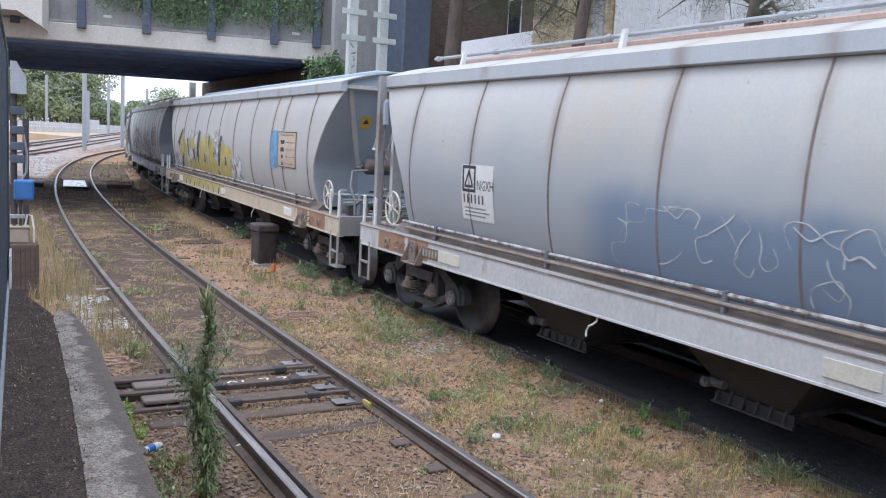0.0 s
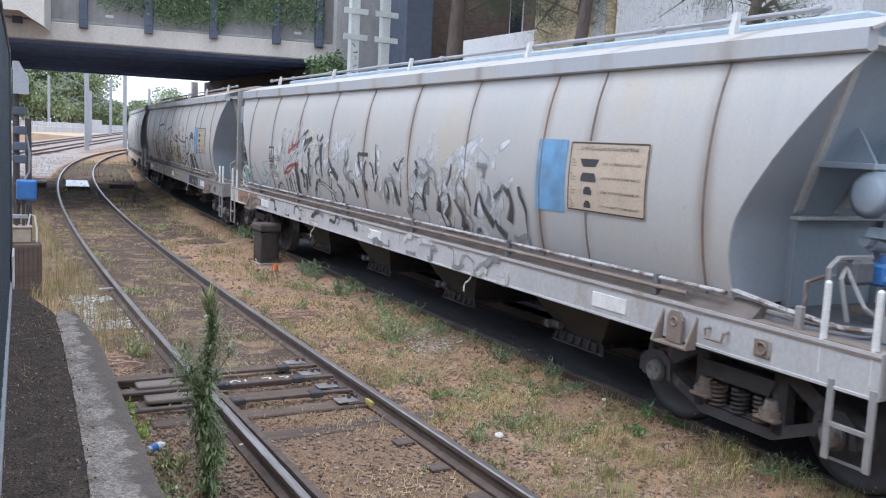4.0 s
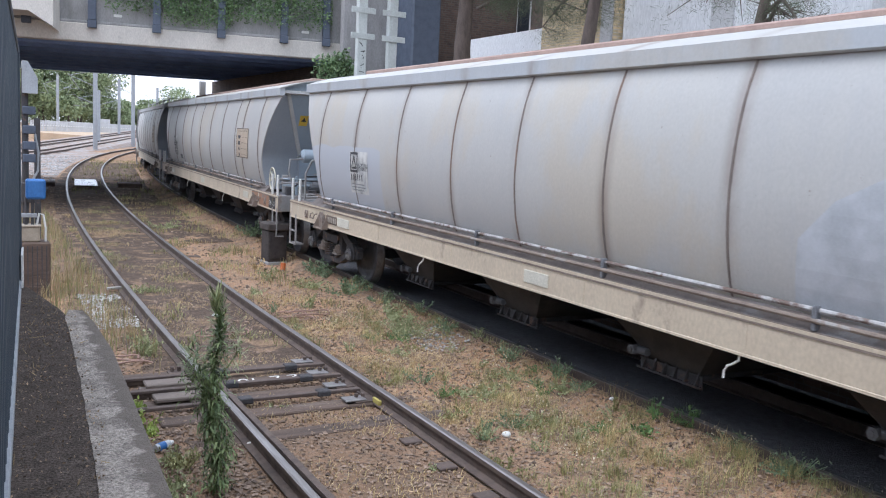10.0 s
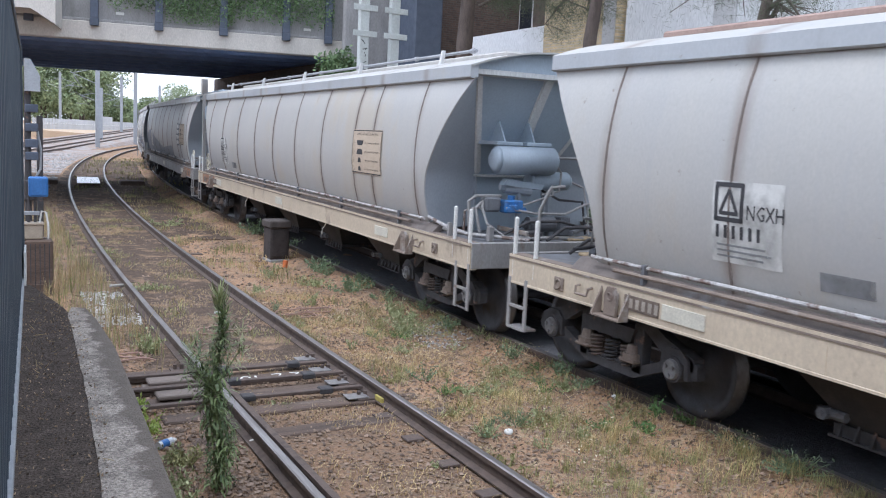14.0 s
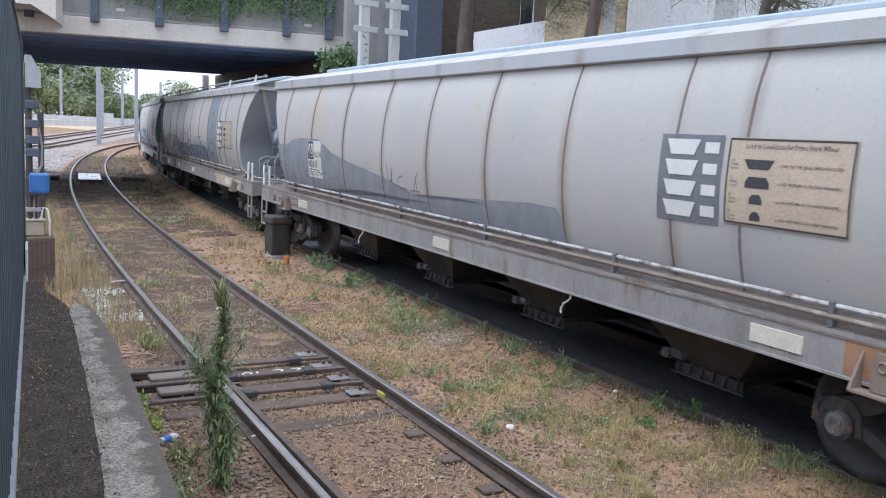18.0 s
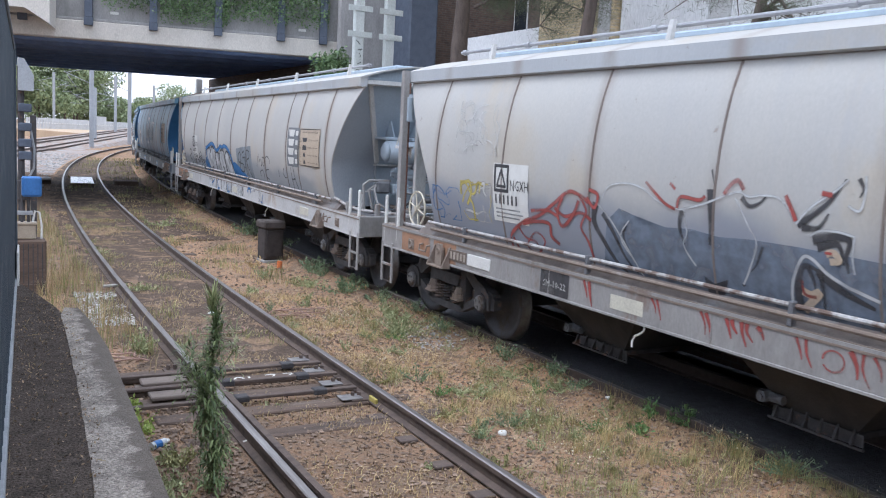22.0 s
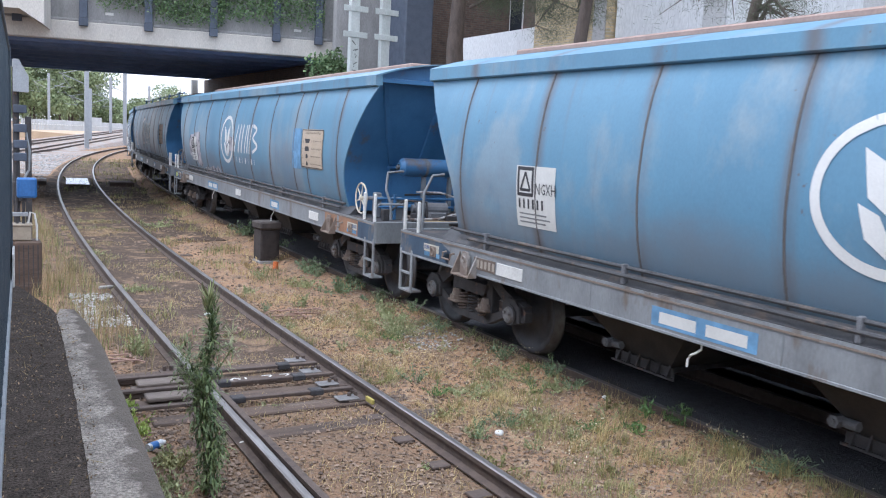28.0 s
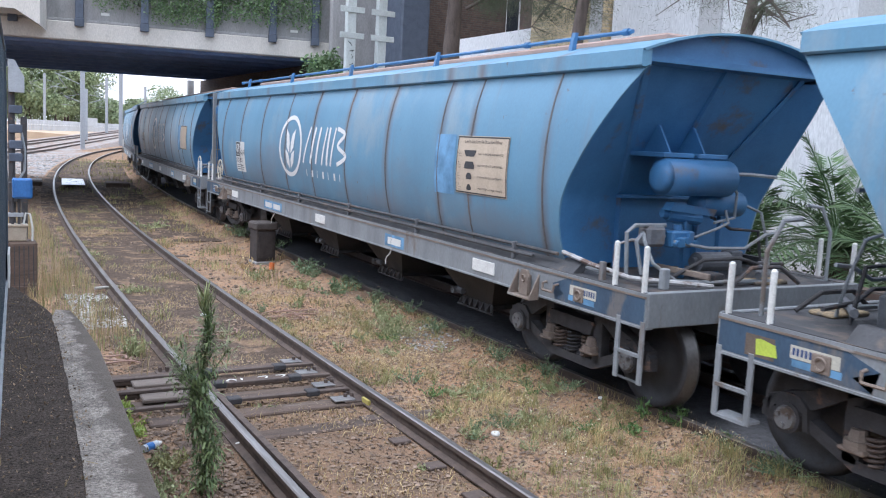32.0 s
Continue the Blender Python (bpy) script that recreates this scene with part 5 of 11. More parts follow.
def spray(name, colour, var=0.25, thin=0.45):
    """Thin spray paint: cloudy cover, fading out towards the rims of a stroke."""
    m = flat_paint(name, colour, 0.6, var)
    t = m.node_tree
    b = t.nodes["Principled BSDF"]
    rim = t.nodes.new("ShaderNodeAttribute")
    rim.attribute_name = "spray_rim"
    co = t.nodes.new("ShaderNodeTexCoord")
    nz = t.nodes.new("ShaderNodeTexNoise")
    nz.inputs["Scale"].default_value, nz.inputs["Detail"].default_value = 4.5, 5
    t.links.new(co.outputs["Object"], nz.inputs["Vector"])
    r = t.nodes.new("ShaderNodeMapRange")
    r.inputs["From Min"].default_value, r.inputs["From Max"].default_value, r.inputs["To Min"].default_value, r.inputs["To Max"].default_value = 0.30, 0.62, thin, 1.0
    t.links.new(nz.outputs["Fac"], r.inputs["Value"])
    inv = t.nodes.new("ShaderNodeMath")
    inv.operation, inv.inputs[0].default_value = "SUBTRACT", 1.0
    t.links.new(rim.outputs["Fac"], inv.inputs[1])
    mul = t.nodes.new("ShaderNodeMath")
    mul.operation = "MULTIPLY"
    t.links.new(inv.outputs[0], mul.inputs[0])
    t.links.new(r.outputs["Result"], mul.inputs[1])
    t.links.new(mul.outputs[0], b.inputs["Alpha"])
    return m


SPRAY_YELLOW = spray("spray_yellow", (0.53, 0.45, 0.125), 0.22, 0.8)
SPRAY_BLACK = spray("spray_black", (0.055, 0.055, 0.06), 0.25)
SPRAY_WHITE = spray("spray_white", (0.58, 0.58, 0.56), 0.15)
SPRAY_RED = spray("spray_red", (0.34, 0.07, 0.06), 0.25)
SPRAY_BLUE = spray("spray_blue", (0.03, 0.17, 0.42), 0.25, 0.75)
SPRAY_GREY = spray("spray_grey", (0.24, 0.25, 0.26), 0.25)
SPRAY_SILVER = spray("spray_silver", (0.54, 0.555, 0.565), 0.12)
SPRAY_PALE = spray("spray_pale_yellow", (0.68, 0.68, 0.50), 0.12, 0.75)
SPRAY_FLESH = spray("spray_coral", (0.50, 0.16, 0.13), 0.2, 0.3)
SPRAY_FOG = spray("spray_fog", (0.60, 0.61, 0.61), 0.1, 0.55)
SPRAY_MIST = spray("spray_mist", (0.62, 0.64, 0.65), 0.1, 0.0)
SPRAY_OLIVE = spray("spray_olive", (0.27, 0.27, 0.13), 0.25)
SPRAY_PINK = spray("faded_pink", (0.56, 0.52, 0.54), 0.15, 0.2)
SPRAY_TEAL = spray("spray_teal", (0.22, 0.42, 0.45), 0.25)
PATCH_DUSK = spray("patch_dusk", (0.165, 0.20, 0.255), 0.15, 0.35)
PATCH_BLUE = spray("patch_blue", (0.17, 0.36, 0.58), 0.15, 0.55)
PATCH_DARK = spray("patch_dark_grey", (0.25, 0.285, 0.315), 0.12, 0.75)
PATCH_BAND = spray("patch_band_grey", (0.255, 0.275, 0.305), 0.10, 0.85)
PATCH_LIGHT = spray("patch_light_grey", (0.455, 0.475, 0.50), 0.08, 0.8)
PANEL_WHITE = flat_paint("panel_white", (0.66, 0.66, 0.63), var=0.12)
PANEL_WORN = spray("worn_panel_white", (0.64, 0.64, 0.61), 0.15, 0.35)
HATCH_BLUE = flat_paint("hatch_blue", (0.36, 0.44, 0.52), 0.6, 0.2)
HATCH_PALE = flat_paint("hatch_pale", (0.46, 0.44, 0.41), 0.6, 0.2)
LOGO_WHITE = flat_paint("logo_white", (0.74, 0.74, 0.72), var=0.06)


def shell_map(side, off):
    return lambda u, z: on_side(side, u, min(max(z, 1.29), 3.24), off)


def sill_map(side, off):
    return lambda u, z: Vector((side * (1.4145 + off), -side * u, z))


def laid(bm, put):
    """Cuts a flat drawing in (u, z) so that it can follow the shell, and lays it there."""
    zs = [v.co.z for v in bm.verts]
    if zs:
        z = math.floor(min(zs) / 0.14) * 0.14
        while z < max(zs):
            bmesh.ops.bisect_plane(bm, geom=bm.verts[:] + bm.edges[:] + bm.faces[:], plane_co=(0, 0, z), plane_no=(0, 0, 1))
            z += 0.14
    for v in bm.verts:
        v.co = put(v.co.y, v.co.z)
    return bm


def blob(pts):
    bm = fresh()
    bm.faces.new([bm.verts.new((0, u, z)) for u, z in pts])
    bmesh.ops.triangulate(bm, faces=bm.faces[:])
    return bm


def curve(pts, n=6):
    """A smooth line through pts."""
    res = []
    for i in range(len(pts) - 1):
        p0, p1, p2, p3 = pts[max(i - 1, 0)], pts[i], pts[i + 1], pts[min(i + 2, len(pts) - 1)]
        for k in range(n):
            u = k / n
            res.append(tuple(0.5 * (2 * p1[c] + (p2[c] - p0[c]) * u + (2 * p0[c] - 5 * p1[c] + 4 * p2[c] - p3[c]) * u * u + (3 * p1[c] - p0[c] - 3 * p2[c] + p3[c]) * u ** 3) for c in (0, 1)))
    return res + [pts[-1]]


def stroke(bm, pts, width, taper=False, sprayed=True):
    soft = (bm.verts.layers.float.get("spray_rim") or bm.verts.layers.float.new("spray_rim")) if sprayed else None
    pts = curve(pts) if len(pts) > 2 else pts
    rows = []
    n = len(pts) - 1
    for i, p in enumerate(pts):
        a, b = pts[max(i - 1, 0)], pts[min(i + 1, n)]
        d = Vector((b[0] - a[0], b[1] - a[1]))
        d = d.normalized() if d.length else Vector((1, 0))
        w = width / 2 * ((1 - 0.75 * i / n) if taper else 1)
        row = []
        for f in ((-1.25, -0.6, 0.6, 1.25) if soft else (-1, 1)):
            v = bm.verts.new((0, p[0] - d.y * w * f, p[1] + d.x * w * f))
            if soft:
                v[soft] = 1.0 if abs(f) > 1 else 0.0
            row.append(v)
        rows.append(row)
    for a, b in zip(rows, rows[1:]):
        for i in range(len(a) - 1):
            bm.faces.new((a[i], a[i + 1], b[i + 1], b[i]))
    return bm


def words(text, size, u, z, put, width=None):
    """Upright letters that read towards smaller u."""
    bm = fresh()
    verts, faces = LETTERS[text, size]
    span = max(x for x, _ in verts)
    k = width / span if width else 1
    vs = [bm.verts.new(put(u - x * k, z + y)) for x, y in verts]
    for f in faces:
        bm.faces.new([vs[i] for i in f])
    return bm


def decal(wg, k, name, bm, mat, off=0.004, sill=False, label=""):
    side = 1 if k in TURNED else -1
    put = (sill_map if sill else shell_map)(side, off)
    return part(name, laid(bm, put), mat, wg, label)


def rect(u0, u1, z0, z1):
    return blob([(u0, z0), (u1, z0), (u1, z1), (u0, z1)])


def ragged(u0, u1, z0, z1, seed, rough=0.12, steps=26):
    """A patch with a ragged top edge."""
    rnd = random.Random(seed)
    pts = [(u0, z0)]
    h = 0
    for i in range(steps + 1):
        h += rnd.uniform(-1, 1) * rough * 0.6
        h *= 0.8
        pts.append((u0 + (u1 - u0) * i / steps, z1 + h))
    pts.append((u1, z0))
    return blob(pts)


def number_panel(wg, k, u=5.40, plain=False):
    p = decal(wg, k, "number_panel", rect(u, u - 0.72, 1.60, 2.26), PANEL_WORN if k in (2, 4, 5, 6) else PANEL_WHITE, 0.006, label="stained white stencil panel")
    side = 1 if k in TURNED else -1
    put = shell_map(side, 0.009)
    bm = fresh()
    for a, b in (((0.03, 2.23), (0.33, 2.23)), ((0.03, 1.95), (0.33, 1.95)), ((0.045, 1.94), (0.045, 2.24)), ((0.315, 1.94), (0.315, 2.24))):
        stroke(bm, [(u - a[0], a[1]), (u - b[0], b[1])], 0.03)
    stroke(bm, [(u - 0.09, 2.0), (u - 0.18, 2.19)], 0.025)
    stroke(bm, [(u - 0.27, 2.0), (u - 0.18, 2.19)], 0.025)
    stroke(bm, [(u - 0.08, 2.0), (u - 0.28, 2.0)], 0.025)
    part("triangle_mark", laid(bm, put), INK, p)
    part("lettering", words("NGXH", 0.17, u - 0.36, 1.965, put, 0.37), INK, p)
    for i in range(6):
        part("digit_bar", laid(rect(u - 0.05 - i * 0.085, u - 0.083 - i * 0.085, 1.80, 1.905), put), INK, p)
    for i, ww in enumerate((0.50, 0.56, 0.48)):
        part("text_bar", laid(rect(u - 0.06, u - 0.06 - ww, 1.735 - i * 0.045, 1.752 - i * 0.045), put), SPRAY_GREY, p)


def load_board(wg, k, u=-4.85, width=1.18, side_panel=None, faded=False):
    side = 1 if k in TURNED else -1
    b = decal(wg, k, "load_board", rect(u, u - width, 1.88, 2.57), BOARD, 0.010, label="tan load level notice board with black diagrams")
    put = shell_map(side, 0.013)
    s = width / 1.18
    bm = fresh()
    for q in (((0.015, 1.895), (width - 0.015, 1.895)), ((0.015, 2.555), (width - 0.015, 2.555)), ((0.015, 1.895), (0.015, 2.555)), ((width - 0.015, 1.895), (width - 0.015, 2.555))):
        stroke(bm, [(u - q[0][0], q[0][1]), (u - q[1][0], q[1][1])], 0.012)
    part("board_edge", laid(bm, put), INK, b)
    part("lettering", words("Load to Level Lines for Prime Hard Wheat", 0.06, u - 0.18 * s, 2.485, put, 0.85 * s), INK, b)
    for i, (gross, line) in enumerate((("100", "LOAD TO THE LEVEL LINES INDICATED"), ("92", "LOAD WITHIN 92 TONNE MARKERS"), ("81", "LOAD WITHIN 81 TONNE MARKERS"), ("76", "LOAD WITHIN 76 TONNE MARKERS"))):
        z = 2.40 - i * 0.135
        h = (0.075, 0.085, 0.075, 0.07)[i]
        wd = (0.30, 0.24, 0.13, 0.11)[i]
        uc = u - 0.33 * s
        if i == 0:
            pts = [(uc + 0.15, z), (uc - 0.15, z), (uc - 0.10, z - h), (uc + 0.10, z - h)]
        else:
            pts = [(uc + wd / 2 - 0.03, z), (uc - wd / 2 + 0.03, z), (uc - wd / 2, z - h / 2), (uc - wd / 2, z - h), (uc + wd / 2, z - h), (uc + wd / 2, z - h / 2)]
        part("diagram", laid(blob(pts), put), INK, b)
        part("lettering", words(gross + "\nTonne\nGross", 0.030, u - 0.05, z - 0.022, put), INK, b)
        part("lettering", words(line, 0.034, u - 0.53 * s, z - 0.05, put, 0.56 * s), INK, b)
    if side_panel:
        p = decal(wg, k, "load_panel", rect(u + (0.58 if side_panel is PATCH_BLUE else 0.80), u + 0.06, 1.84, 2.58), side_panel, 0.007, label="painted load mark panel")
        if side_panel is PATCH_DEEP:
            for i in range(4):
                z = 2.54 - i * 0.175
                part("load_mark", laid(blob([(u + 0.72, z), (u + 0.32, z), (u + 0.38, z - 0.13), (u + 0.66, z - 0.13)]), put), PANEL_WHITE, p)
                part("text_bar", laid(rect(u + 0.26, u + 0.10, z - 0.11, z - 0.02), put), PANEL_WHITE, p)


def tag_marks(wg, k, u0, u1, z0, z1, n, mats, seed, width=0.05, sill=False):
    """Loose spray strokes inside a field."""
    rnd = random.Random(seed)
    for i in range(n):
        u = u0 + (u1 - u0) * (i + rnd.uniform(0.1, 0.9)) / n
        z = rnd.uniform(z0, z1)
        pts = [(u, z)]
        a = rnd.uniform(0, math.tau)
        for _ in range(rnd.randint(3, 7)):
            a += rnd.uniform(-1.5, 1.5)
            r = rnd.uniform(0.07, 0.20)
            pts.append((min(max(pts[-1][0] + math.cos(a) * r, min(u0, u1)), max(u0, u1)), min(max(pts[-1][1] + math.sin(a) * r, z0), z1)))
        decal(wg, k, "spray_stroke", stroke(fresh(), pts, width * rnd.uniform(0.6, 1.4), rnd.random() < 0.6), rnd.choice(mats), 0.005 + 0.0006 * i, sill)


def grain_logo(wg, k, uc=1.66):
    """White ring with leaves, a row of slanted bars and a row of ticks in place of lettering."""
    zc, du = 2.265, uc - 1.66
    lg = decal(wg, k, "logo_ring", stroke(fresh(), [(uc + 0.62 * math.cos(a), zc + 0.53 * math.sin(a)) for a in [math.tau * i / 20 + 1.2 for i in range(21)]], 0.065), LOGO_WHITE, 0.008, label="white ring with leaf shapes")
    side = 1 if k in TURNED else -1
    put = shell_map(side, 0.008)
    for s in (1, -1):
        for z0, h in ((1.84, 0.36), (2.12, 0.46)):
            part("leaf_shape", laid(blob([(uc + s * 0.03, z0), (uc + s * 0.20, z0 + 0.12), (uc + s * 0.27, z0 + h), (uc + s * 0.10, z0 + h * 0.8), (uc + s * 0.03, z0 + h * 0.45)]), put), LOGO_WHITE, lg)
    for u0, u1, w in ((0.90, 0.56, 0.05), (0.52, 0.30, 0.065), (0.24, 0.05, 0.065), (-0.06, -0.26, 0.05), (-0.30, -0.40, 0.065), (-0.48, -0.66, 0.05)):
        decal(wg, k, "logo_bar", stroke(fresh(), [(u0 + du, 1.985), (u1 + du, 2.625)], w), LOGO_WHITE, 0.008)
    decal(wg, k, "logo_bar", stroke(fresh(), [(u + du, z) for u, z in ((-0.74, 2.61), (-1.08, 2.52), (-0.80, 2.33), (-1.18, 2.17), (-0.78, 2.02))], 0.055), LOGO_WHITE, 0.0085)
    for i in range(7):
        decal(wg, k, "logo_tick", rect(0.74 + du - i * 0.27, 0.715 + du - i * 0.27 - (0.05 if i % 2 else 0), 1.75, 1.87), LOGO_WHITE, 0.008)


def body_paint(name, base, band, top, u0=None, u1=None, soft=0.03, wav=0.25, turned=False, size=1.4):
    """Weathered paint with a painted-over band below a wavering line."""
    m = base.copy()
    m.name = name
    t = m.node_tree
    L = t.links.new
    b = t.nodes["Principled BSDF"]
    src = b.inputs["Base Color"].links[0].from_socket
    co = t.nodes.new("ShaderNodeTexCoord")
    sep = t.nodes.new("ShaderNodeSeparateXYZ")
    L(co.outputs["Object"], sep.inputs[0])
    nz = t.nodes.new("ShaderNodeTexNoise")
    nz.inputs["Scale"].default_value, nz.inputs["Detail"].default_value = size, 5
    L(co.outputs["Object"], nz.inputs["Vector"])

    def math_node(op, a, c):
        n = t.nodes.new("ShaderNodeMath")
        n.operation = op
        for i, v in enumerate((a, c)):
            if isinstance(v, (int, float)):
                n.inputs[i].default_value = v
            else:
                L(v, n.inputs[i])
        return n.outputs[0]

    def edge(v, lo, hi):
        r = t.nodes.new("ShaderNodeMapRange")
        r.interpolation_type = "SMOOTHSTEP"
        r.inputs["From Min"].default_value, r.inputs["From Max"].default_value = lo, hi
        L(v, r.inputs["Value"])
        return r.outputs["Result"]

    sway = math_node("MULTIPLY", math_node("SUBTRACT", nz.outputs["Fac"], 0.5), wav * 2)
    mask = edge(math_node("SUBTRACT", math_node("ADD", sway, top), sep.outputs["Z"]), -soft, soft)
    if u0 is not None:
        u = math_node("MULTIPLY", sep.outputs["Y"], -1.0 if turned else 1.0)
        u = math_node("ADD", u, sway)
        mask = math_node("MULTIPLY", mask, math_node("MULTIPLY", edge(u, min(u0, u1) - soft * 2, min(u0, u1) + soft * 2), edge(math_node("MULTIPLY", u, -1.0), -max(u0, u1) - soft * 2, -max(u0, u1) + soft * 2)))
    x = t.nodes.new("ShaderNodeMixRGB")
    L(mask, x.inputs[0])
    L(src, x.inputs[1])
    x.inputs[2].default_value = (*band, 1)
    L(x.outputs["Color"], b.inputs["Base Color"])
    return m


def repaint(wg, old, fresh_mat, names=None):
    for o in wg.children_recursive:
        if o.type == "MESH" and o.data.materials and o.data.materials[0] in old and (not names or o.name.split(".")[0] in names):
            o.material_slots[0].link = "OBJECT"
            o.material_slots[0].material = fresh_mat


BODY = ("side_shell",)
WAGONS = []
LABELS = (
    "faded grey grain hopper wagon with worn blue lower paint", "grey grain hopper wagon sprayed with yellow letters",
    "grey grain hopper wagon with black and white graffiti", "grey grain hopper wagon with outlined graffiti figures",
    "plain grey grain hopper wagon with pale repainted patches", "clean weathered grey grain hopper wagon",
    "weathered grey grain hopper wagon with rusty seams", "grey grain hopper wagon with dark repainted lower band",
    "grey grain hopper wagon with red and black graffiti", "grey grain hopper wagon with blue outlined graffiti",
    "blue grain hopper wagon with white ring logo", "blue grain hopper wagon with pink worn patches", "blue grain hopper wagon with rusty air reservoir",
)
for k in range(COUNT):
    wg = TEMPLATE if k == 0 else copy_thing(TEMPLATE, Matrix.Identity(4))
    WAGONS.append(wg)
for k, wg in enumerate(WAGONS):
    tagged(wg, LABELS[k] if k < len(LABELS) else "dark blue grain hopper wagon", "train wagon", "wagons of the train")
    if k >= 10:
        repaint(wg, (GREY, EAVE_GREY), BLUE)
        repaint(wg, (SEAM,), SEAM_DARK)
        repaint(wg, (PIPE_GREY, LEDGE, PAD), FRAME_DARK, ("side_pipe", "ledge", "sill_top"))
        repaint(wg, (DUST,), FRAME_DARK, ("end_deck",))
        repaint(wg, (FRAME_GREY,), FRAME_DARK, ("headstock",))
        if k == 12:
            repaint(wg, (END_GREY,), RUSTY_TANK, ("air_reservoir",))
        repaint(wg, (END_GREY, FLANGE, END_SHADED), BLUE_END)
        repaint(wg, (FRAME_GREY,), BLUE_END, ("air_pipe", "bent_pipe", "end_handrail", "guard_rail", "deck_pipe", "deck_bracket"))
        repaint(wg, (FRAME_GREY,), FRAME_DARK, ("step_ladder", "step"))
        repaint(wg, (FRAME_GREY,), FRAME_BLUE)
        repaint(wg, (BAR_GREY,), BLUE_END)
    if k == 1:
        repaint(wg, (END_GREY,), FRAME_DARK, ("air_reservoir",))
    if k in (0, 2, 9):
        repaint(wg, (FRAME_GREY,), SILL_PALE, ("side_sill", "sill_joint"))
    if k in (1, 4, 5, 6):
        repaint(wg, (FRAME_GREY,), SILL_CREAM, ("side_sill", "sill_joint"))
    if k not in (2, 3, 6):
        repaint(wg, (VALVE_BLUE,), BLUE_END if k >= 10 else END_GREY)
    if k not in (8, 9):
        repaint(wg, (RED_RUST,), FRAME_GREY)
    if k in (1, 2, 7, 8, 9, 6):
        repaint(wg, (HATCH,), HATCH_PALE if k == 6 else HATCH_BLUE)
    if k != 1:
        number_panel(wg, k, 5.58 if k >= 10 else 5.40)
    T = k in TURNED
    if k in (0, 4, 5, 6, 7, 9):
        repaint(wg, (WHITE,), LABEL_CREAM, ("sill_label",))
    if k == 0:
        faded = body_paint("grey_blue_faded", GREY, (0.34, 0.362, 0.378), 2.40, 7.6, -7.6, 0.45, 0.5, T, 0.8)
        repaint(wg, (GREY,), body_paint("grey_blue_worn", faded, (0.185, 0.24, 0.315), 2.10, 2.9, -7.5, 0.16, 0.35, T, 0.9), BODY)
        tag_marks(wg, k, 2.6, -3.4, 1.42, 2.05, 34, [SPRAY_SILVER], 5, 0.017)
    elif k == 1:
        load_board(wg, k, side_panel=PATCH_BLUE)
        for pts in ([(4.75, 2.16), (4.6, 2.38), (4.32, 2.51), (3.97, 2.47), (3.77, 2.33), (4.04, 2.23), (4.38, 2.25)], [(4.37, 2.08), (4.05, 1.95), (3.86, 1.93), (3.72, 1.67), (3.9, 1.72), (4.25, 1.65), (4.55, 1.7), (4.79, 1.64), (4.9, 1.72), (4.68, 1.96)], [(3.57, 2.25), (3.45, 2.37), (3.25, 2.45), (3.02, 2.44), (3.3, 1.87), (3.45, 1.71), (3.53, 1.94)]):
            decal(wg, k, "spray_cloud", blob(pts), SPRAY_FOG, 0.0038)
            decal(wg, k, "spray_outline", stroke(fresh(), pts + pts[:1], 0.05), SPRAY_WHITE, 0.0042)
        for c, r in (((0.8, 2.2), 0.42), ((-1.3, 1.55), 0.62), ((6.35, 1.55), 0.4)):
            pts = [(c[0] + r * math.cos(q), max(c[1] + 0.75 * r * math.sin(q), 1.33)) for q in [math.tau * i / 16 for i in range(17)]]
            decal(wg, k, "spray_cloud", blob(pts[:-1]), SPRAY_MIST, 0.0038)
            decal(wg, k, "spray_outline", stroke(fresh(), pts, 0.05), SPRAY_WHITE, 0.0042)
        fills = ([(5.94, 1.96), (5.33, 2.46), (4.68, 1.96), (4.9, 1.72), (4.98, 1.33), (5.32, 1.33), (5.28, 1.86), (5.61, 1.66)], [(4.42, 2.26), (4.04, 2.23), (4.05, 1.95), (4.24, 2.03), (4.38, 2.08)], [(4.04, 2.23), (3.76, 2.33), (3.64, 2.46), (3.58, 2.14), (3.62, 2.02), (3.86, 1.95), (4.05, 1.95)], [(3.62, 2.05), (3.58, 2.14), (3.45, 1.66), (3.26, 1.48), (3.15, 1.33), (3.72, 1.33), (3.71, 1.67)], [(3.72, 1.33), (4.28, 1.33), (4.25, 1.64), (3.87, 1.72), (3.72, 1.67)], [(4.28, 1.33), (4.95, 1.33), (4.91, 1.48), (4.75, 1.63), (4.48, 1.7), (4.25, 1.64)], [(2.72, 2.47), (2.38, 2.22), (1.86, 1.81), (1.8, 1.33), (3.2, 1.33), (3.13, 1.5)], [(2.32, 2.35), (1.65, 2.41), (0.98, 2.27), (1.13, 1.86), (0.52, 1.62), (0.5, 1.33), (1.94, 1.33), (1.94, 1.88)], [(0.02, 2.31), (-0.39, 2.16), (-0.9, 2.13), (-0.88, 1.96), (-0.55, 1.33), (0.5, 1.33), (0.43, 1.7)])
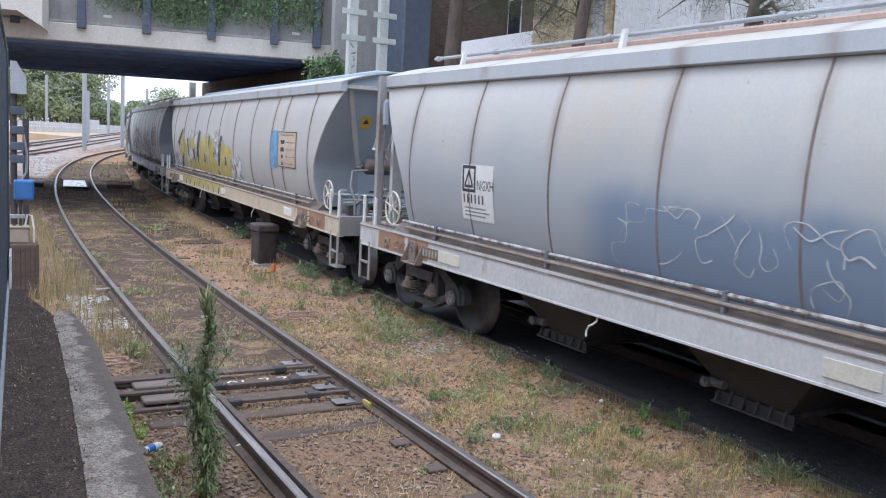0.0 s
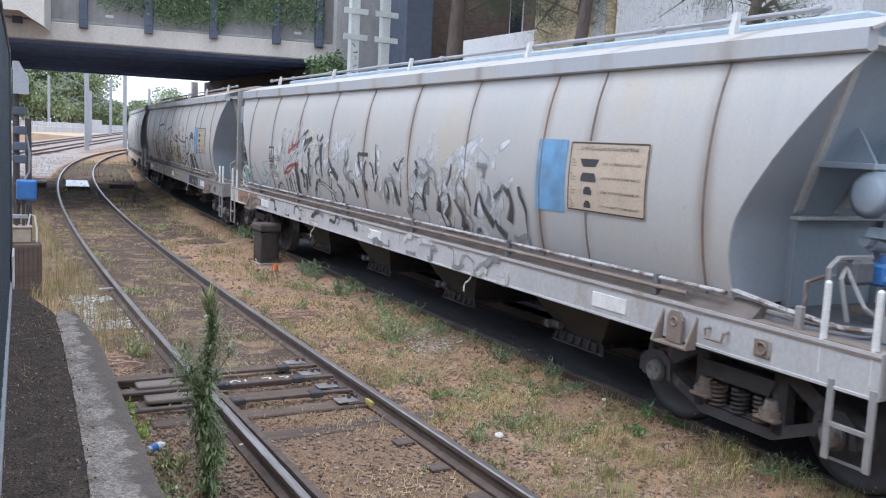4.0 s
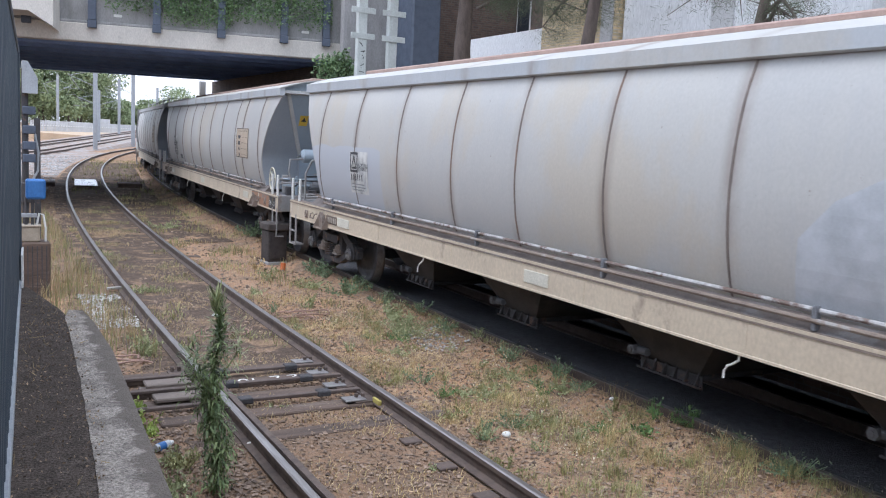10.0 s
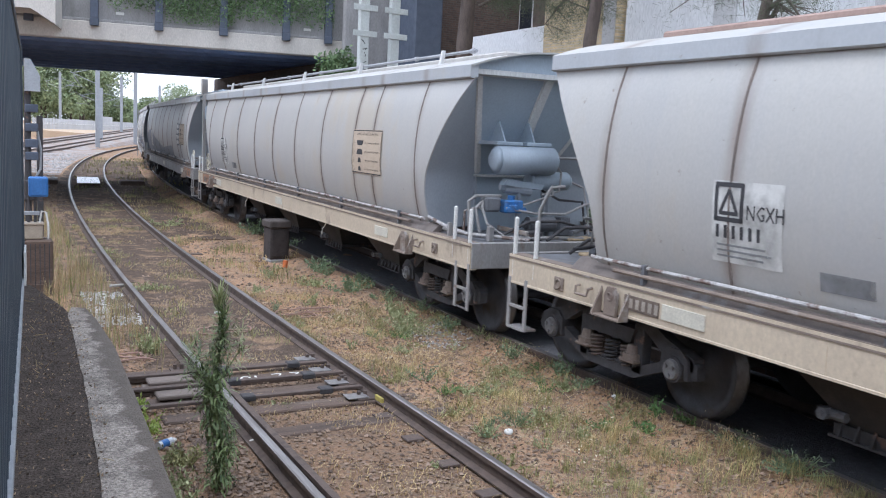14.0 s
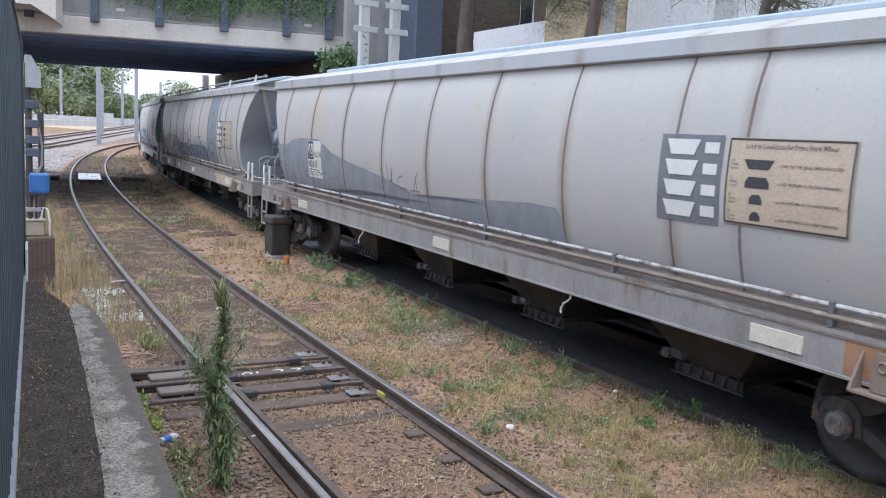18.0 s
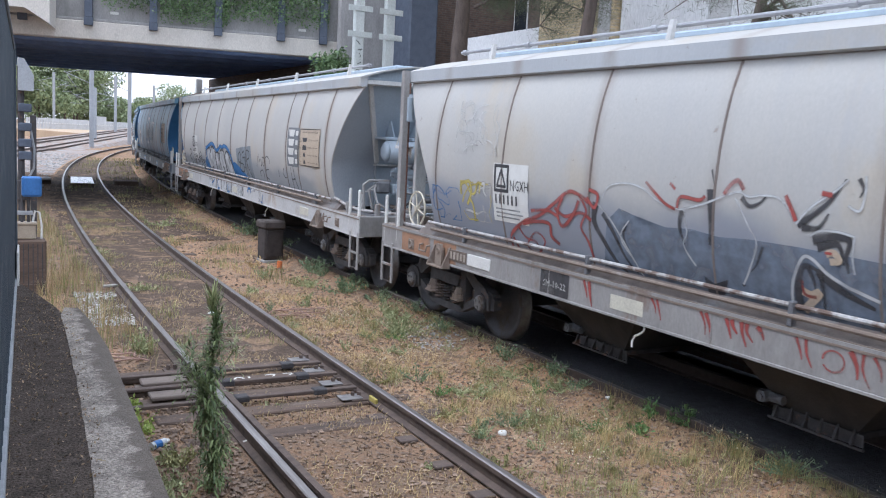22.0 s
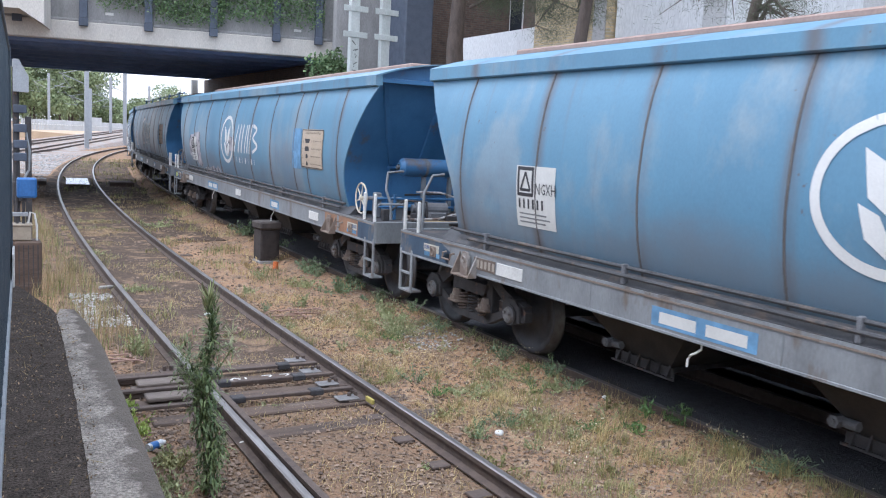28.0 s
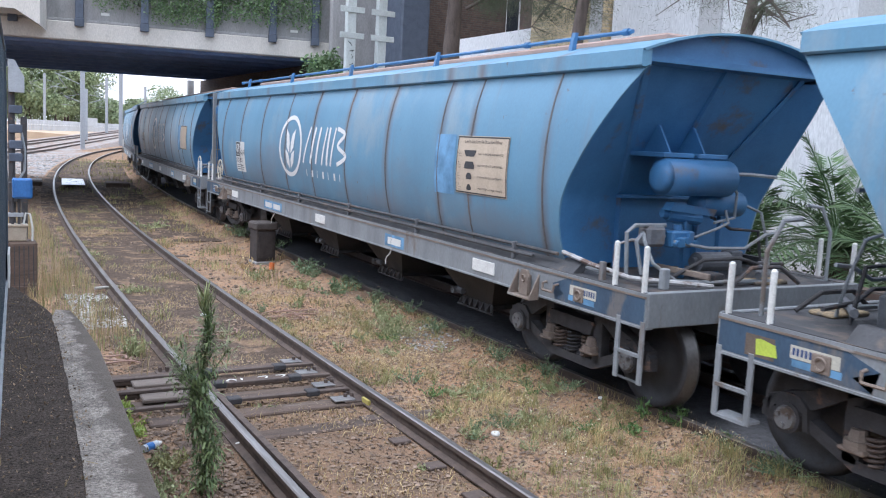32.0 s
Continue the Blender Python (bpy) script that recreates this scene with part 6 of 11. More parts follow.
        rims = ([(5.94, 1.96), (5.33, 2.46), (4.68, 1.96), (4.9, 1.72), (4.98, 1.33), (5.32, 1.33), (5.28, 1.86), (5.61, 1.66)], [(4.42, 2.26), (4.04, 2.23), (3.76, 2.33), (3.64, 2.46), (3.58, 2.14), (3.45, 1.66), (3.26, 1.48), (3.15, 1.33), (4.95, 1.33), (4.91, 1.48), (4.75, 1.63), (4.48, 1.7), (4.25, 1.64), (3.87, 1.72), (3.72, 1.67), (3.84, 1.95), (4.05, 1.95), (4.24, 2.03), (4.38, 2.08)], [(2.72, 2.47), (2.38, 2.22), (1.86, 1.81), (1.8, 1.33), (3.2, 1.33), (3.13, 1.5)], [(2.32, 2.35), (1.65, 2.41), (0.98, 2.27), (1.13, 1.86), (0.52, 1.62), (0.5, 1.33), (1.94, 1.33), (1.94, 1.88)], [(0.02, 2.31), (-0.39, 2.16), (-0.9, 2.13), (-0.88, 1.96), (-0.55, 1.33), (0.5, 1.33), (0.43, 1.7)])
        for i, pts in enumerate(fills):
            decal(wg, k, "spray_letter", blob(pts), SPRAY_YELLOW, 0.005 + i * 0.0003)
        for i, pts in enumerate(rims):
            for a, b in zip(pts, pts[1:] + pts[:1]):
                decal(wg, k, "spray_outline", stroke(fresh(), [a, b], 0.05), SPRAY_WHITE, 0.008 + i * 0.0004)
        for pts in ([(6.13, 2.15), (5.46, 2.57), (5.31, 2.48), (5.94, 1.96)], [(5.31, 1.85), (5.71, 1.59), (6.01, 1.33), (5.7, 1.33), (5.43, 1.51), (5.3, 1.71)], [(4.69, 2.25), (4.47, 2.3), (4.36, 1.77), (4.53, 1.73)], [(3.86, 1.95), (3.63, 2.02), (3.49, 1.65), (3.7, 1.67)], [(3.01, 2.53), (2.7, 2.47), (3.13, 1.5), (3.31, 1.85)], [(4.37, 1.64), (4.21, 1.68), (4.26, 1.57), (4.43, 1.48)], [(1.68, 2.39), (1.5, 2.4), (1.52, 2.18), (1.57, 1.97), (1.68, 2.18)], [(0.24, 2.46), (0.03, 2.36), (0.45, 1.63), (0.67, 1.63), (0.48, 2.06)]):
            decal(wg, k, "spray_block", blob(pts), SPRAY_BLACK, 0.0105)
            for a, b in zip(pts, pts[1:] + pts[:1]):
                decal(wg, k, "spray_outline", stroke(fresh(), [a, b], 0.028), SPRAY_WHITE, 0.011)
        for pts, w, mt in (([(4.9, 1.48), (4.6, 1.60), (4.3, 1.50), (4.2, 1.38)], 0.035, SPRAY_WHITE), ([(4.1, 1.36), (3.95, 1.52), (3.7, 1.50), (3.55, 1.36)], 0.035, SPRAY_WHITE), ([(2.05, 1.95), (1.75, 1.85)], 0.05, SPRAY_WHITE), ([(0.75, 1.5), (0.6, 1.36)], 0.10, SPRAY_BLACK)):
            decal(wg, k, "spray_stroke", stroke(fresh(), pts, w), mt, 0.0108)
        for c in ((2.23, 1.77), (-0.25, 1.79)):
            ringed = [(c[0] + 0.13 * math.cos(q), c[1] + 0.13 * math.sin(q)) for q in [math.tau * i / 12 for i in range(13)]]
            decal(wg, k, "spray_block", blob(ringed[:-1]), SPRAY_BLACK, 0.0105)
            decal(wg, k, "spray_outline", stroke(fresh(), ringed, 0.03), SPRAY_WHITE, 0.011)
            decal(wg, k, "spray_block", blob([(c[0] + 0.05 + 0.06 * math.cos(q), c[1] + 0.03 + 0.06 * math.sin(q)) for q in [math.tau * i / 8 for i in range(8)]]), SPRAY_SILVER, 0.0112)
        for u, z in ((6.50, 1.70), (6.36, 1.72), (1.01, 1.89), (0.84, 2.01), (-0.99, 1.67), (-1.24, 1.69)):
            for a in range(3):
                d = (0.07 * math.cos(a * math.pi / 3 + 0.3), 0.085 * math.sin(a * math.pi / 3 + 0.3))
                decal(wg, k, "spray_star", stroke(fresh(), [(u - d[0], z - d[1]), (u + d[0], z + d[1])], 0.04), SPRAY_RED, 0.0135)
        for i in range(9):
            u = 5.35 - i * 0.62
            lobe = [(u, 1.185), (u - 0.03, 1.05), (u - 0.14, 0.97 + 0.02 * (i % 3)), (u - 0.36, 0.955), (u - 0.50, 1.04), (u - 0.54, 1.185)]
            decal(wg, k, "spray_block", blob(curve(lobe, 4)), SPRAY_YELLOW, 0.002, True)
            decal(wg, k, "spray_outline", stroke(fresh(), lobe, 0.028), SPRAY_WHITE, 0.003, True)
            decal(wg, k, "spray_block", blob([(u - 0.52, 0.95), (u - 0.62, 0.95), (u - 0.60, 1.06 + 0.05 * (i % 2)), (u - 0.545, 1.10)]), SPRAY_BLACK, 0.0025, True)
    elif k == 2:
        load_board(wg, k, side_panel=PATCH_BLUE)
        rnd = random.Random(72)
        for i in range(64):
            u = rnd.uniform(-4.1, 4.5)
            z = rnd.uniform(1.36, 2.25)
            a = rnd.uniform(0.5, 2.3)
            r = rnd.uniform(0.25, 0.6)
            pts = [(u, z), (u + 0.5 * r * math.cos(a) + rnd.uniform(-0.08, 0.08), z + 0.45 * r * math.sin(a)), (u + r * math.cos(a + 0.5), min(z + 0.85 * r * math.sin(a), 2.72))]
            decal(wg, k, "spray_cloud", stroke(fresh(), pts, rnd.uniform(0.14, 0.32), True), (SPRAY_MIST, SPRAY_MIST, SPRAY_SILVER)[i % 3], 0.003 + 0.00001 * i)
        for i, (pts, w, mt) in enumerate((([(3.03, 2.63), (2.88, 2.58), (2.77, 2.52), (2.86, 2.46), (3.02, 2.32)], 0.05, SPRAY_PALE), ([(2.97, 2.33), (2.75, 2.36), (2.53, 2.35)], 0.04, SPRAY_PALE), ([(2.61, 2.55), (2.57, 2.64)], 0.05, SPRAY_PALE), ([(4.46, 1.74), (4.19, 1.87), (3.88, 1.94), (3.56, 1.96), (3.43, 2.0)], 0.05, SPRAY_RED), ([(4.08, 2.16), (3.92, 2.29), (3.73, 2.31)], 0.05, SPRAY_RED), ([(3.63, 2.31), (3.44, 2.46), (3.25, 2.53), (3.09, 2.59)], 0.055, SPRAY_BLACK), ([(3.84, 2.17), (3.67, 2.23), (3.46, 2.3)], 0.06, SPRAY_BLACK), ([(3.19, 2.35), (3.03, 2.42), (2.85, 2.44)], 0.09, SPRAY_BLACK), ([(3.71, 1.9), (3.62, 1.71), (3.7, 1.48), (3.61, 1.36)], 0.14, SPRAY_BLACK), ([(3.43, 1.87), (3.27, 1.76), (3.33, 1.54)], 0.1, SPRAY_BLACK),)):
            decal(wg, k, "spray_stroke", stroke(fresh(), pts, w), mt, 0.0064 + 0.0003 * i)
        for i, (pts, w, mt) in enumerate((([(3.19, 1.85), (3.12, 1.7), (3.24, 1.47)], 0.1, SPRAY_BLACK), ([(4.07, 1.74), (4.03, 1.52), (3.94, 1.34)], 0.05, SPRAY_BLACK), ([(3.02, 2.2), (2.94, 2.05), (3.02, 1.8), (2.98, 1.6)], 0.09, SPRAY_BLACK), ([(2.61, 1.89), (2.58, 2.04), (2.42, 2.13)], 0.06, SPRAY_BLACK), ([(2.68, 1.53), (2.59, 1.7), (2.4, 1.73)], 0.07, SPRAY_BLACK), ([(4.95, 1.43), (4.77, 1.55), (4.57, 1.48), (4.63, 1.37), (4.84, 1.39)], 0.035, SPRAY_BLACK), ([(4.57, 1.93), (4.66, 2.21), (4.54, 2.55), (4.38, 2.6)], 0.05, SPRAY_WHITE), ([(4.39, 1.99), (4.31, 2.37), (4.1, 2.61)], 0.045, SPRAY_WHITE), ([(4.01, 2.12), (3.93, 2.39), (3.78, 2.66), (3.69, 2.73)], 0.05, SPRAY_WHITE), ([(3.75, 2.36), (3.62, 2.58), (3.4, 2.73)], 0.045, SPRAY_WHITE),)):
            decal(wg, k, "spray_stroke", stroke(fresh(), pts, w), mt, 0.0094 + 0.0003 * i)
        for i, (pts, w, mt) in enumerate((([(3.46, 2.29), (3.35, 2.52), (3.17, 2.63)], 0.04, SPRAY_WHITE), ([(4.46, 1.79), (4.26, 1.91), (3.88, 1.99), (3.6, 2.02)], 0.04, SPRAY_WHITE), ([(4.01, 2.03), (3.78, 2.18), (3.46, 2.27)], 0.035, SPRAY_WHITE), ([(2.89, 2.09), (2.73, 2.26), (2.57, 2.31)], 0.045, SPRAY_WHITE), ([(2.88, 1.81), (2.73, 2.03), (2.62, 2.08)], 0.045, SPRAY_WHITE), ([(2.63, 1.85), (2.61, 2.12), (2.44, 2.28)], 0.05, SPRAY_WHITE), ([(4.61, 2.07), (4.58, 2.41), (4.43, 2.49)], 0.03, SPRAY_WHITE), ([(3.82, 1.78), (3.9, 1.58), (3.82, 1.32)], 0.035, SPRAY_WHITE), ([(3.54, 1.85), (3.46, 1.65), (3.55, 1.37)], 0.035, SPRAY_WHITE), ([(4.2, 1.73), (4.22, 1.49), (4.17, 1.32)], 0.03, SPRAY_WHITE), ([(3.27, 1.72), (3.2, 1.56), (3.27, 1.4)], 0.035, SPRAY_WHITE),)):
            decal(wg, k, "spray_stroke", stroke(fresh(), pts, w), mt, 0.0124 + 0.0003 * i)
        for i, (pts, w, mt) in enumerate((([(3.07, 1.83), (3.02, 1.67), (3.09, 1.41)], 0.04, SPRAY_WHITE),)):
            decal(wg, k, "spray_stroke", stroke(fresh(), pts, w), mt, 0.0157 + 0.0003 * i)
        for i, (pts, w) in enumerate([([(4.36, 1.65), (4.36, 1.37)], 0.08), ([(4.16, 1.68), (4.17, 1.35)], 0.09), ([(3.92, 1.78), (3.84, 1.33)], 0.08), ([(3.68, 2.01), (3.73, 1.31)], 0.17), ([(3.36, 1.91), (3.29, 1.56)], 0.1), ([(3.12, 1.8), (3.18, 1.54)], 0.08), ([(2.96, 1.95), (3.05, 1.58)], 0.14), ([(2.86, 1.99), (2.92, 1.71)], 0.08), ([(4.18, 1.93), (3.89, 2.16), (3.56, 2.21)], 0.05), ([(3.58, 2.38), (3.34, 2.47), (3.19, 2.46), (3.24, 2.3)], 0.07), ([(3.2, 2.21), (2.99, 2.39), (2.85, 2.46)], 0.09), ([(2.97, 2.28), (2.94, 2.04)], 0.1), ([(2.6, 2.51), (2.47, 2.38), (2.31, 2.51)], 0.1), ([(2.64, 2.34), (2.38, 2.38)], 0.06), ([(2.37, 2.38), (2.31, 1.76)], 0.19), ([(2.64, 2.07), (2.6, 1.87), (2.42, 1.76)], 0.1), ([(2.75, 1.33), (2.74, 1.52), (2.56, 1.68), (2.28, 1.69), (1.99, 1.61), (1.71, 1.53)], 0.07), ([(5.01, 1.37), (4.94, 1.51), (4.69, 1.58)], 0.06), ([(4.51, 2.44), (4.52, 2.15), (4.29, 1.88)], 0.05)]):
            pts = [(u, max(z, 1.32)) for u, z in pts]
            for j, f in enumerate((-0.5, 0.5)):
                decal(wg, k, "spray_outline", stroke(fresh(), [(u + f * w * 1.3, z + 0.02 * f) for u, z in pts], 0.035), SPRAY_WHITE, 0.0052 + 0.0003 * i)
            decal(wg, k, "spray_stroke", stroke(fresh(), pts, w, len(pts) == 2), SPRAY_BLACK, 0.0045 + 0.0003 * i)
        for i, (pts, w) in enumerate([([(4.11, 2.14), (4.07, 2.34)], 0.07), ([(3.92, 2.24), (3.88, 2.43)], 0.09), ([(3.7, 2.31), (3.7, 2.47)], 0.07), ([(4.43, 1.75), (4.08, 1.81), (3.68, 1.99)], 0.06), ([(4.09, 2.18), (3.62, 2.34)], 0.06)]):
            decal(wg, k, "spray_stroke", stroke(fresh(), pts, w, True), SPRAY_RED, 0.011 + 0.0003 * i)
        for c in [(3.43, 2.27), (3.37, 2.12), (3.15, 2.07), (3.17, 1.9), (3.41, 1.96)]:
            ringed = [(c[0] + 0.10 * math.cos(q), c[1] + 0.075 * math.sin(q)) for q in [math.tau * i / 12 for i in range(13)]]
            decal(wg, k, "spray_block", blob(ringed[:-1]), SPRAY_SILVER, 0.0125)
            decal(wg, k, "spray_outline", stroke(fresh(), ringed, 0.025), SPRAY_WHITE, 0.013)
        rnd = random.Random(71)
        for i in range(44):
            u = 1.6 - i * 0.125 + rnd.uniform(-0.1, 0.1)
            z = rnd.uniform(1.4, 2.05)
            a = rnd.uniform(0.8, 2.2)
            r = rnd.uniform(0.25, 0.6)
            tip = (u + r * math.cos(a), z + r * math.sin(a) * 0.8)
            mid = (u + 0.5 * r * math.cos(a) + rnd.uniform(-0.1, 0.1), z + 0.4 * r * math.sin(a))
            decal(wg, k, "spray_stroke", stroke(fresh(), [(u, z), mid, tip], rnd.uniform(0.04, 0.15), True), (SPRAY_BLACK, SPRAY_BLACK, SPRAY_WHITE, SPRAY_GREY, SPRAY_BLACK, SPRAY_SILVER)[i % 6], 0.004 + 0.0002 * i)
        tag_marks(wg, k, 2.2, -4.1, 1.38, 2.25, 26, [SPRAY_BLACK, SPRAY_BLACK, SPRAY_GREY], 74, 0.05)
        tag_marks(wg, k, 5.3, -4.0, 0.96, 1.18, 26, [SPRAY_GREY, SPRAY_WHITE, SPRAY_BLACK], 15, 0.07, True)
        decal(wg, k, "spray_block", blob([(7.23, 1.86), (7.05, 1.7), (7.14, 1.54), (7.05, 1.45), (7.37, 1.35), (7.36, 1.56)]), SPRAY_TEAL, 0.0055)
        for i, (pts, w) in enumerate([([(7.05, 1.7), (6.93, 1.6), (6.84, 1.48)], 0.07), ([(6.91, 1.74), (6.71, 1.79)], 0.03), ([(6.88, 1.72), (6.59, 1.78)], 0.03), ([(6.52, 1.88), (6.34, 1.7), (6.18, 1.54), (6.11, 1.46), (6.07, 1.36)], 0.045), ([(6.98, 1.49), (6.68, 1.46), (6.43, 1.46)], 0.03), ([(6.77, 1.35), (6.46, 1.32), (6.08, 1.33)], 0.05), ([(6.11, 1.46), (5.86, 1.46), (5.65, 1.54), (5.58, 1.58)], 0.03), ([(5.9, 1.89), (5.74, 1.78), (5.54, 1.69), (5.43, 1.64)], 0.03), ([(5.85, 1.9), (5.53, 1.94)], 0.022), ([(6.0, 1.68), (5.8, 1.63), (5.59, 1.7)], 0.028), ([(5.77, 1.74), (5.59, 1.68)], 0.025), ([(5.45, 1.66), (5.48, 1.57), (5.52, 1.44)], 0.04)]):
            decal(wg, k, "spray_stroke", stroke(fresh(), pts, w), SPRAY_TEAL, 0.006 + 0.0002 * i)
    elif k == 3:
        load_board(wg, k, side_panel=PATCH_BLUE)
        rnd = random.Random(33)
        for i, pts in enumerate([[(2.16, 2.22), (1.71, 2.24), (1.75, 1.76), (1.29, 1.78), (1.38, 1.38), (2.21, 1.39)], [(-0.25, 1.97), (-0.59, 1.99), (-0.59, 1.68), (-0.63, 1.33), (-0.21, 1.37)], [(-0.66, 1.85), (-0.93, 2.09), (-1.19, 2.01), (-1.47, 2.01), (-1.48, 1.35), (-0.65, 1.34)], [(-1.23, 2.46), (-1.55, 2.47), (-1.52, 2.25), (-1.24, 2.26)]]):
            pts = [(u, max(z, 1.33)) for u, z in pts]
            decal(wg, k, "spray_block", blob(pts), SPRAY_OLIVE, 0.004)
            for p, q in zip(pts, pts[1:] + pts[:1]):
                decal(wg, k, "spray_outline", stroke(fresh(), [p, q], 0.045), SPRAY_PALE, 0.0055)
            us, zs = [v[0] for v in pts], [v[1] for v in pts]
            for _ in range(14):
                u, z = rnd.uniform(min(us) + 0.1, max(us) - 0.1) if max(us) - min(us) > 0.25 else sum(us) / len(us), rnd.uniform(min(zs) + 0.1, max(zs) - 0.12)
                decal(wg, k, "spray_outline", stroke(fresh(), [(u, z), (u, z + 0.09), (u - 0.08, z + 0.10), (u - 0.09, z + 0.01)][:rnd.randint(2, 4)], 0.02), SPRAY_PALE, 0.0057)
        for i, pts in enumerate([[(1.71, 2.2), (1.63, 2.38), (1.2, 2.49), (0.68, 2.54), (0.44, 2.57), (0.41, 2.41), (0.09, 2.27), (-0.19, 2.17), (-0.29, 2.03)], [(1.58, 2.09), (1.15, 2.23), (1.28, 2.05), (1.0, 2.02), (1.25, 1.89), (1.0, 1.87)], [(1.38, 1.34), (1.27, 1.62), (0.93, 1.88), (0.87, 2.1)], [(0.48, 2.1), (0.12, 2.07), (-0.15, 1.67)], [(0.61, 1.7), (0.24, 1.7), (-0.05, 1.38)], [(-0.15, 1.67), (-0.21, 1.95)], [(1.04, 1.3), (0.81, 1.68), (0.49, 1.63)]]):
            pts = [(u, max(z, 1.33)) for u, z in pts]
            decal(wg, k, "spray_line", stroke(fresh(), pts, 0.042), SPRAY_BLACK, 0.0075 + 0.0002 * i)
        for i, (u, z) in enumerate([(3.84, 1.61), (4.33, 1.59), (0.6, 1.99), (0.93, 1.77), (0.36, 1.79), (0.77, 1.53), (-0.82, 2.2), (-1.02, 1.72), (-1.36, 1.72)]):
            for v in range(3):
                a = 1.3 + i + v * 0.5
                decal(wg, k, "spray_block", stroke(fresh(), [(u - 0.05 * v - 0.12 * math.cos(a), max(z - 0.14 * math.sin(a), 1.36)), (u - 0.03 * v, z), (u - 0.05 * v + 0.12 * math.cos(a), max(z + 0.14 * math.sin(a), 1.36))], 0.10), SPRAY_FLESH, 0.0062 + 0.0003 * v)
        for i, pts in enumerate(([(3.42, 2.58), (3.16, 2.64), (2.83, 2.63)], [(2.86, 2.63), (2.52, 2.66), (2.25, 2.61)], [(2.15, 2.51), (1.99, 2.47), (1.92, 2.52)],)):
            decal(wg, k, "spray_haze", stroke(fresh(), pts, 0.06), SPRAY_BLACK, 0.0064 + 0.0002 * i)
        for i, pts in enumerate(([(3.51, 1.78), (3.65, 1.54), (3.78, 1.34)], [(4.08, 1.65), (4.12, 1.5)], [(3.01, 1.34), (2.94, 1.34)], [(2.78, 1.72), (2.65, 1.69), (2.68, 1.61)],)):
            decal(wg, k, "spray_block", stroke(fresh(), pts, 0.17), SPRAY_FLESH, 0.0066 + 0.0002 * i)
        for i, pts in enumerate(([(1.92, 1.66), (1.53, 2.02)], [(1.85, 1.61), (1.49, 1.96)], [(1.83, 1.72), (1.78, 1.68)], [(1.74, 1.8), (1.68, 1.77)], [(1.64, 1.89), (1.59, 1.85)], [(1.49, 1.75), (1.2, 2.03), (1.03, 1.77), (1.49, 1.75)], [(1.51, 2.18), (1.49, 1.75), (1.44, 1.34)], [(1.88, 1.61), (1.74, 1.59), (1.77, 1.46), (1.85, 1.5), (1.88, 1.61)], [(1.29, 1.64), (1.14, 1.69), (1.16, 1.53), (1.29, 1.55), (1.29, 1.64)], [(1.64, 1.4), (1.62, 1.34), (1.49, 1.34)], [(1.43, 1.34), (1.35, 1.41), (1.29, 1.34)], [(4.62, 2.46), (4.48, 2.2), (4.44, 2.0), (4.18, 1.99), (4.06, 1.34)],)):
            decal(wg, k, "spray_outline", stroke(fresh(), pts, 0.026), SPRAY_PALE, 0.007 + 0.0002 * i)
        for i, pts in enumerate(([(2.81, 1.34), (2.74, 1.4), (2.55, 1.41), (2.37, 1.34), (2.15, 1.34)], [(4.13, 1.79), (4.11, 2.09), (3.78, 2.33), (3.48, 2.49)], [(4.09, 1.75), (3.66, 1.95), (3.42, 2.01)], [(3.42, 1.98), (3.78, 1.73), (3.93, 1.43), (3.85, 1.34)], [(3.57, 1.34), (3.31, 1.38), (3.14, 1.34)], [(2.35, 2.4), (2.22, 2.27), (2.13, 2.09), (2.25, 1.86), (2.11, 1.62), (2.04, 1.34)],)):
            decal(wg, k, "spray_line", stroke(fresh(), pts, 0.045), SPRAY_BLACK, 0.0108 + 0.0002 * i)
        for i, pts in enumerate(([(3.31, 2.08), (3.24, 1.97), (2.91, 1.97), (2.7, 1.88), (2.55, 1.83), (2.4, 1.87)], [(3.08, 2.42), (2.81, 2.22), (2.89, 2.01)], [(2.73, 2.29), (2.89, 2.05)], [(2.7, 2.2), (2.55, 2.03), (2.65, 2.09)], [(2.95, 1.95), (3.01, 1.42)], [(3.11, 1.83), (2.81, 1.8)], [(3.14, 1.7), (2.83, 1.67)], [(3.16, 1.52), (2.89, 1.5)], [(2.5, 1.71), (2.25, 1.73), (2.27, 1.56), (2.45, 1.58), (2.47, 1.71)], [(2.2, 1.68), (2.11, 1.58), (2.3, 1.5), (2.4, 1.66)], [(3.42, 2.45), (3.25, 2.4), (3.32, 2.29)],)):
            decal(wg, k, "spray_line", stroke(fresh(), pts, 0.019), SPRAY_BLACK, 0.0112 + 0.0002 * i)
        decal(wg, k, "spray_line", stroke(fresh(), [(3.16 + (0.03 + 0.009 * i) * math.cos(i * 0.8), 2.28 + (0.03 + 0.009 * i) * math.sin(i * 0.8)) for i in range(22)], 0.016), SPRAY_BLACK, 0.0135)
        decal(wg, k, "spray_block", blob([(4.61, 2.43), (4.48, 2.17), (4.44, 2.0), (4.18, 1.99), (4.06, 1.34), (4.59, 1.34)]), SPRAY_OLIVE, 0.0042)
        decal(wg, k, "spray_block", blob([(1.49, 1.75), (1.2, 2.03), (1.03, 1.77), (1.07, 1.42), (1.45, 1.34)]), SPRAY_OLIVE, 0.0044)
        tag_marks(wg, k, 2.85, 2.3, 1.38, 1.95, 9, [SPRAY_BLACK], 24, 0.018)
        tag_marks(wg, k, 4.2, 3.7, 1.9, 2.3, 6, [SPRAY_BLACK], 29, 0.016)
        tag_marks(wg, k, 1.4, 0.0, 1.38, 2.3, 18, [SPRAY_BLACK], 25, 0.016)
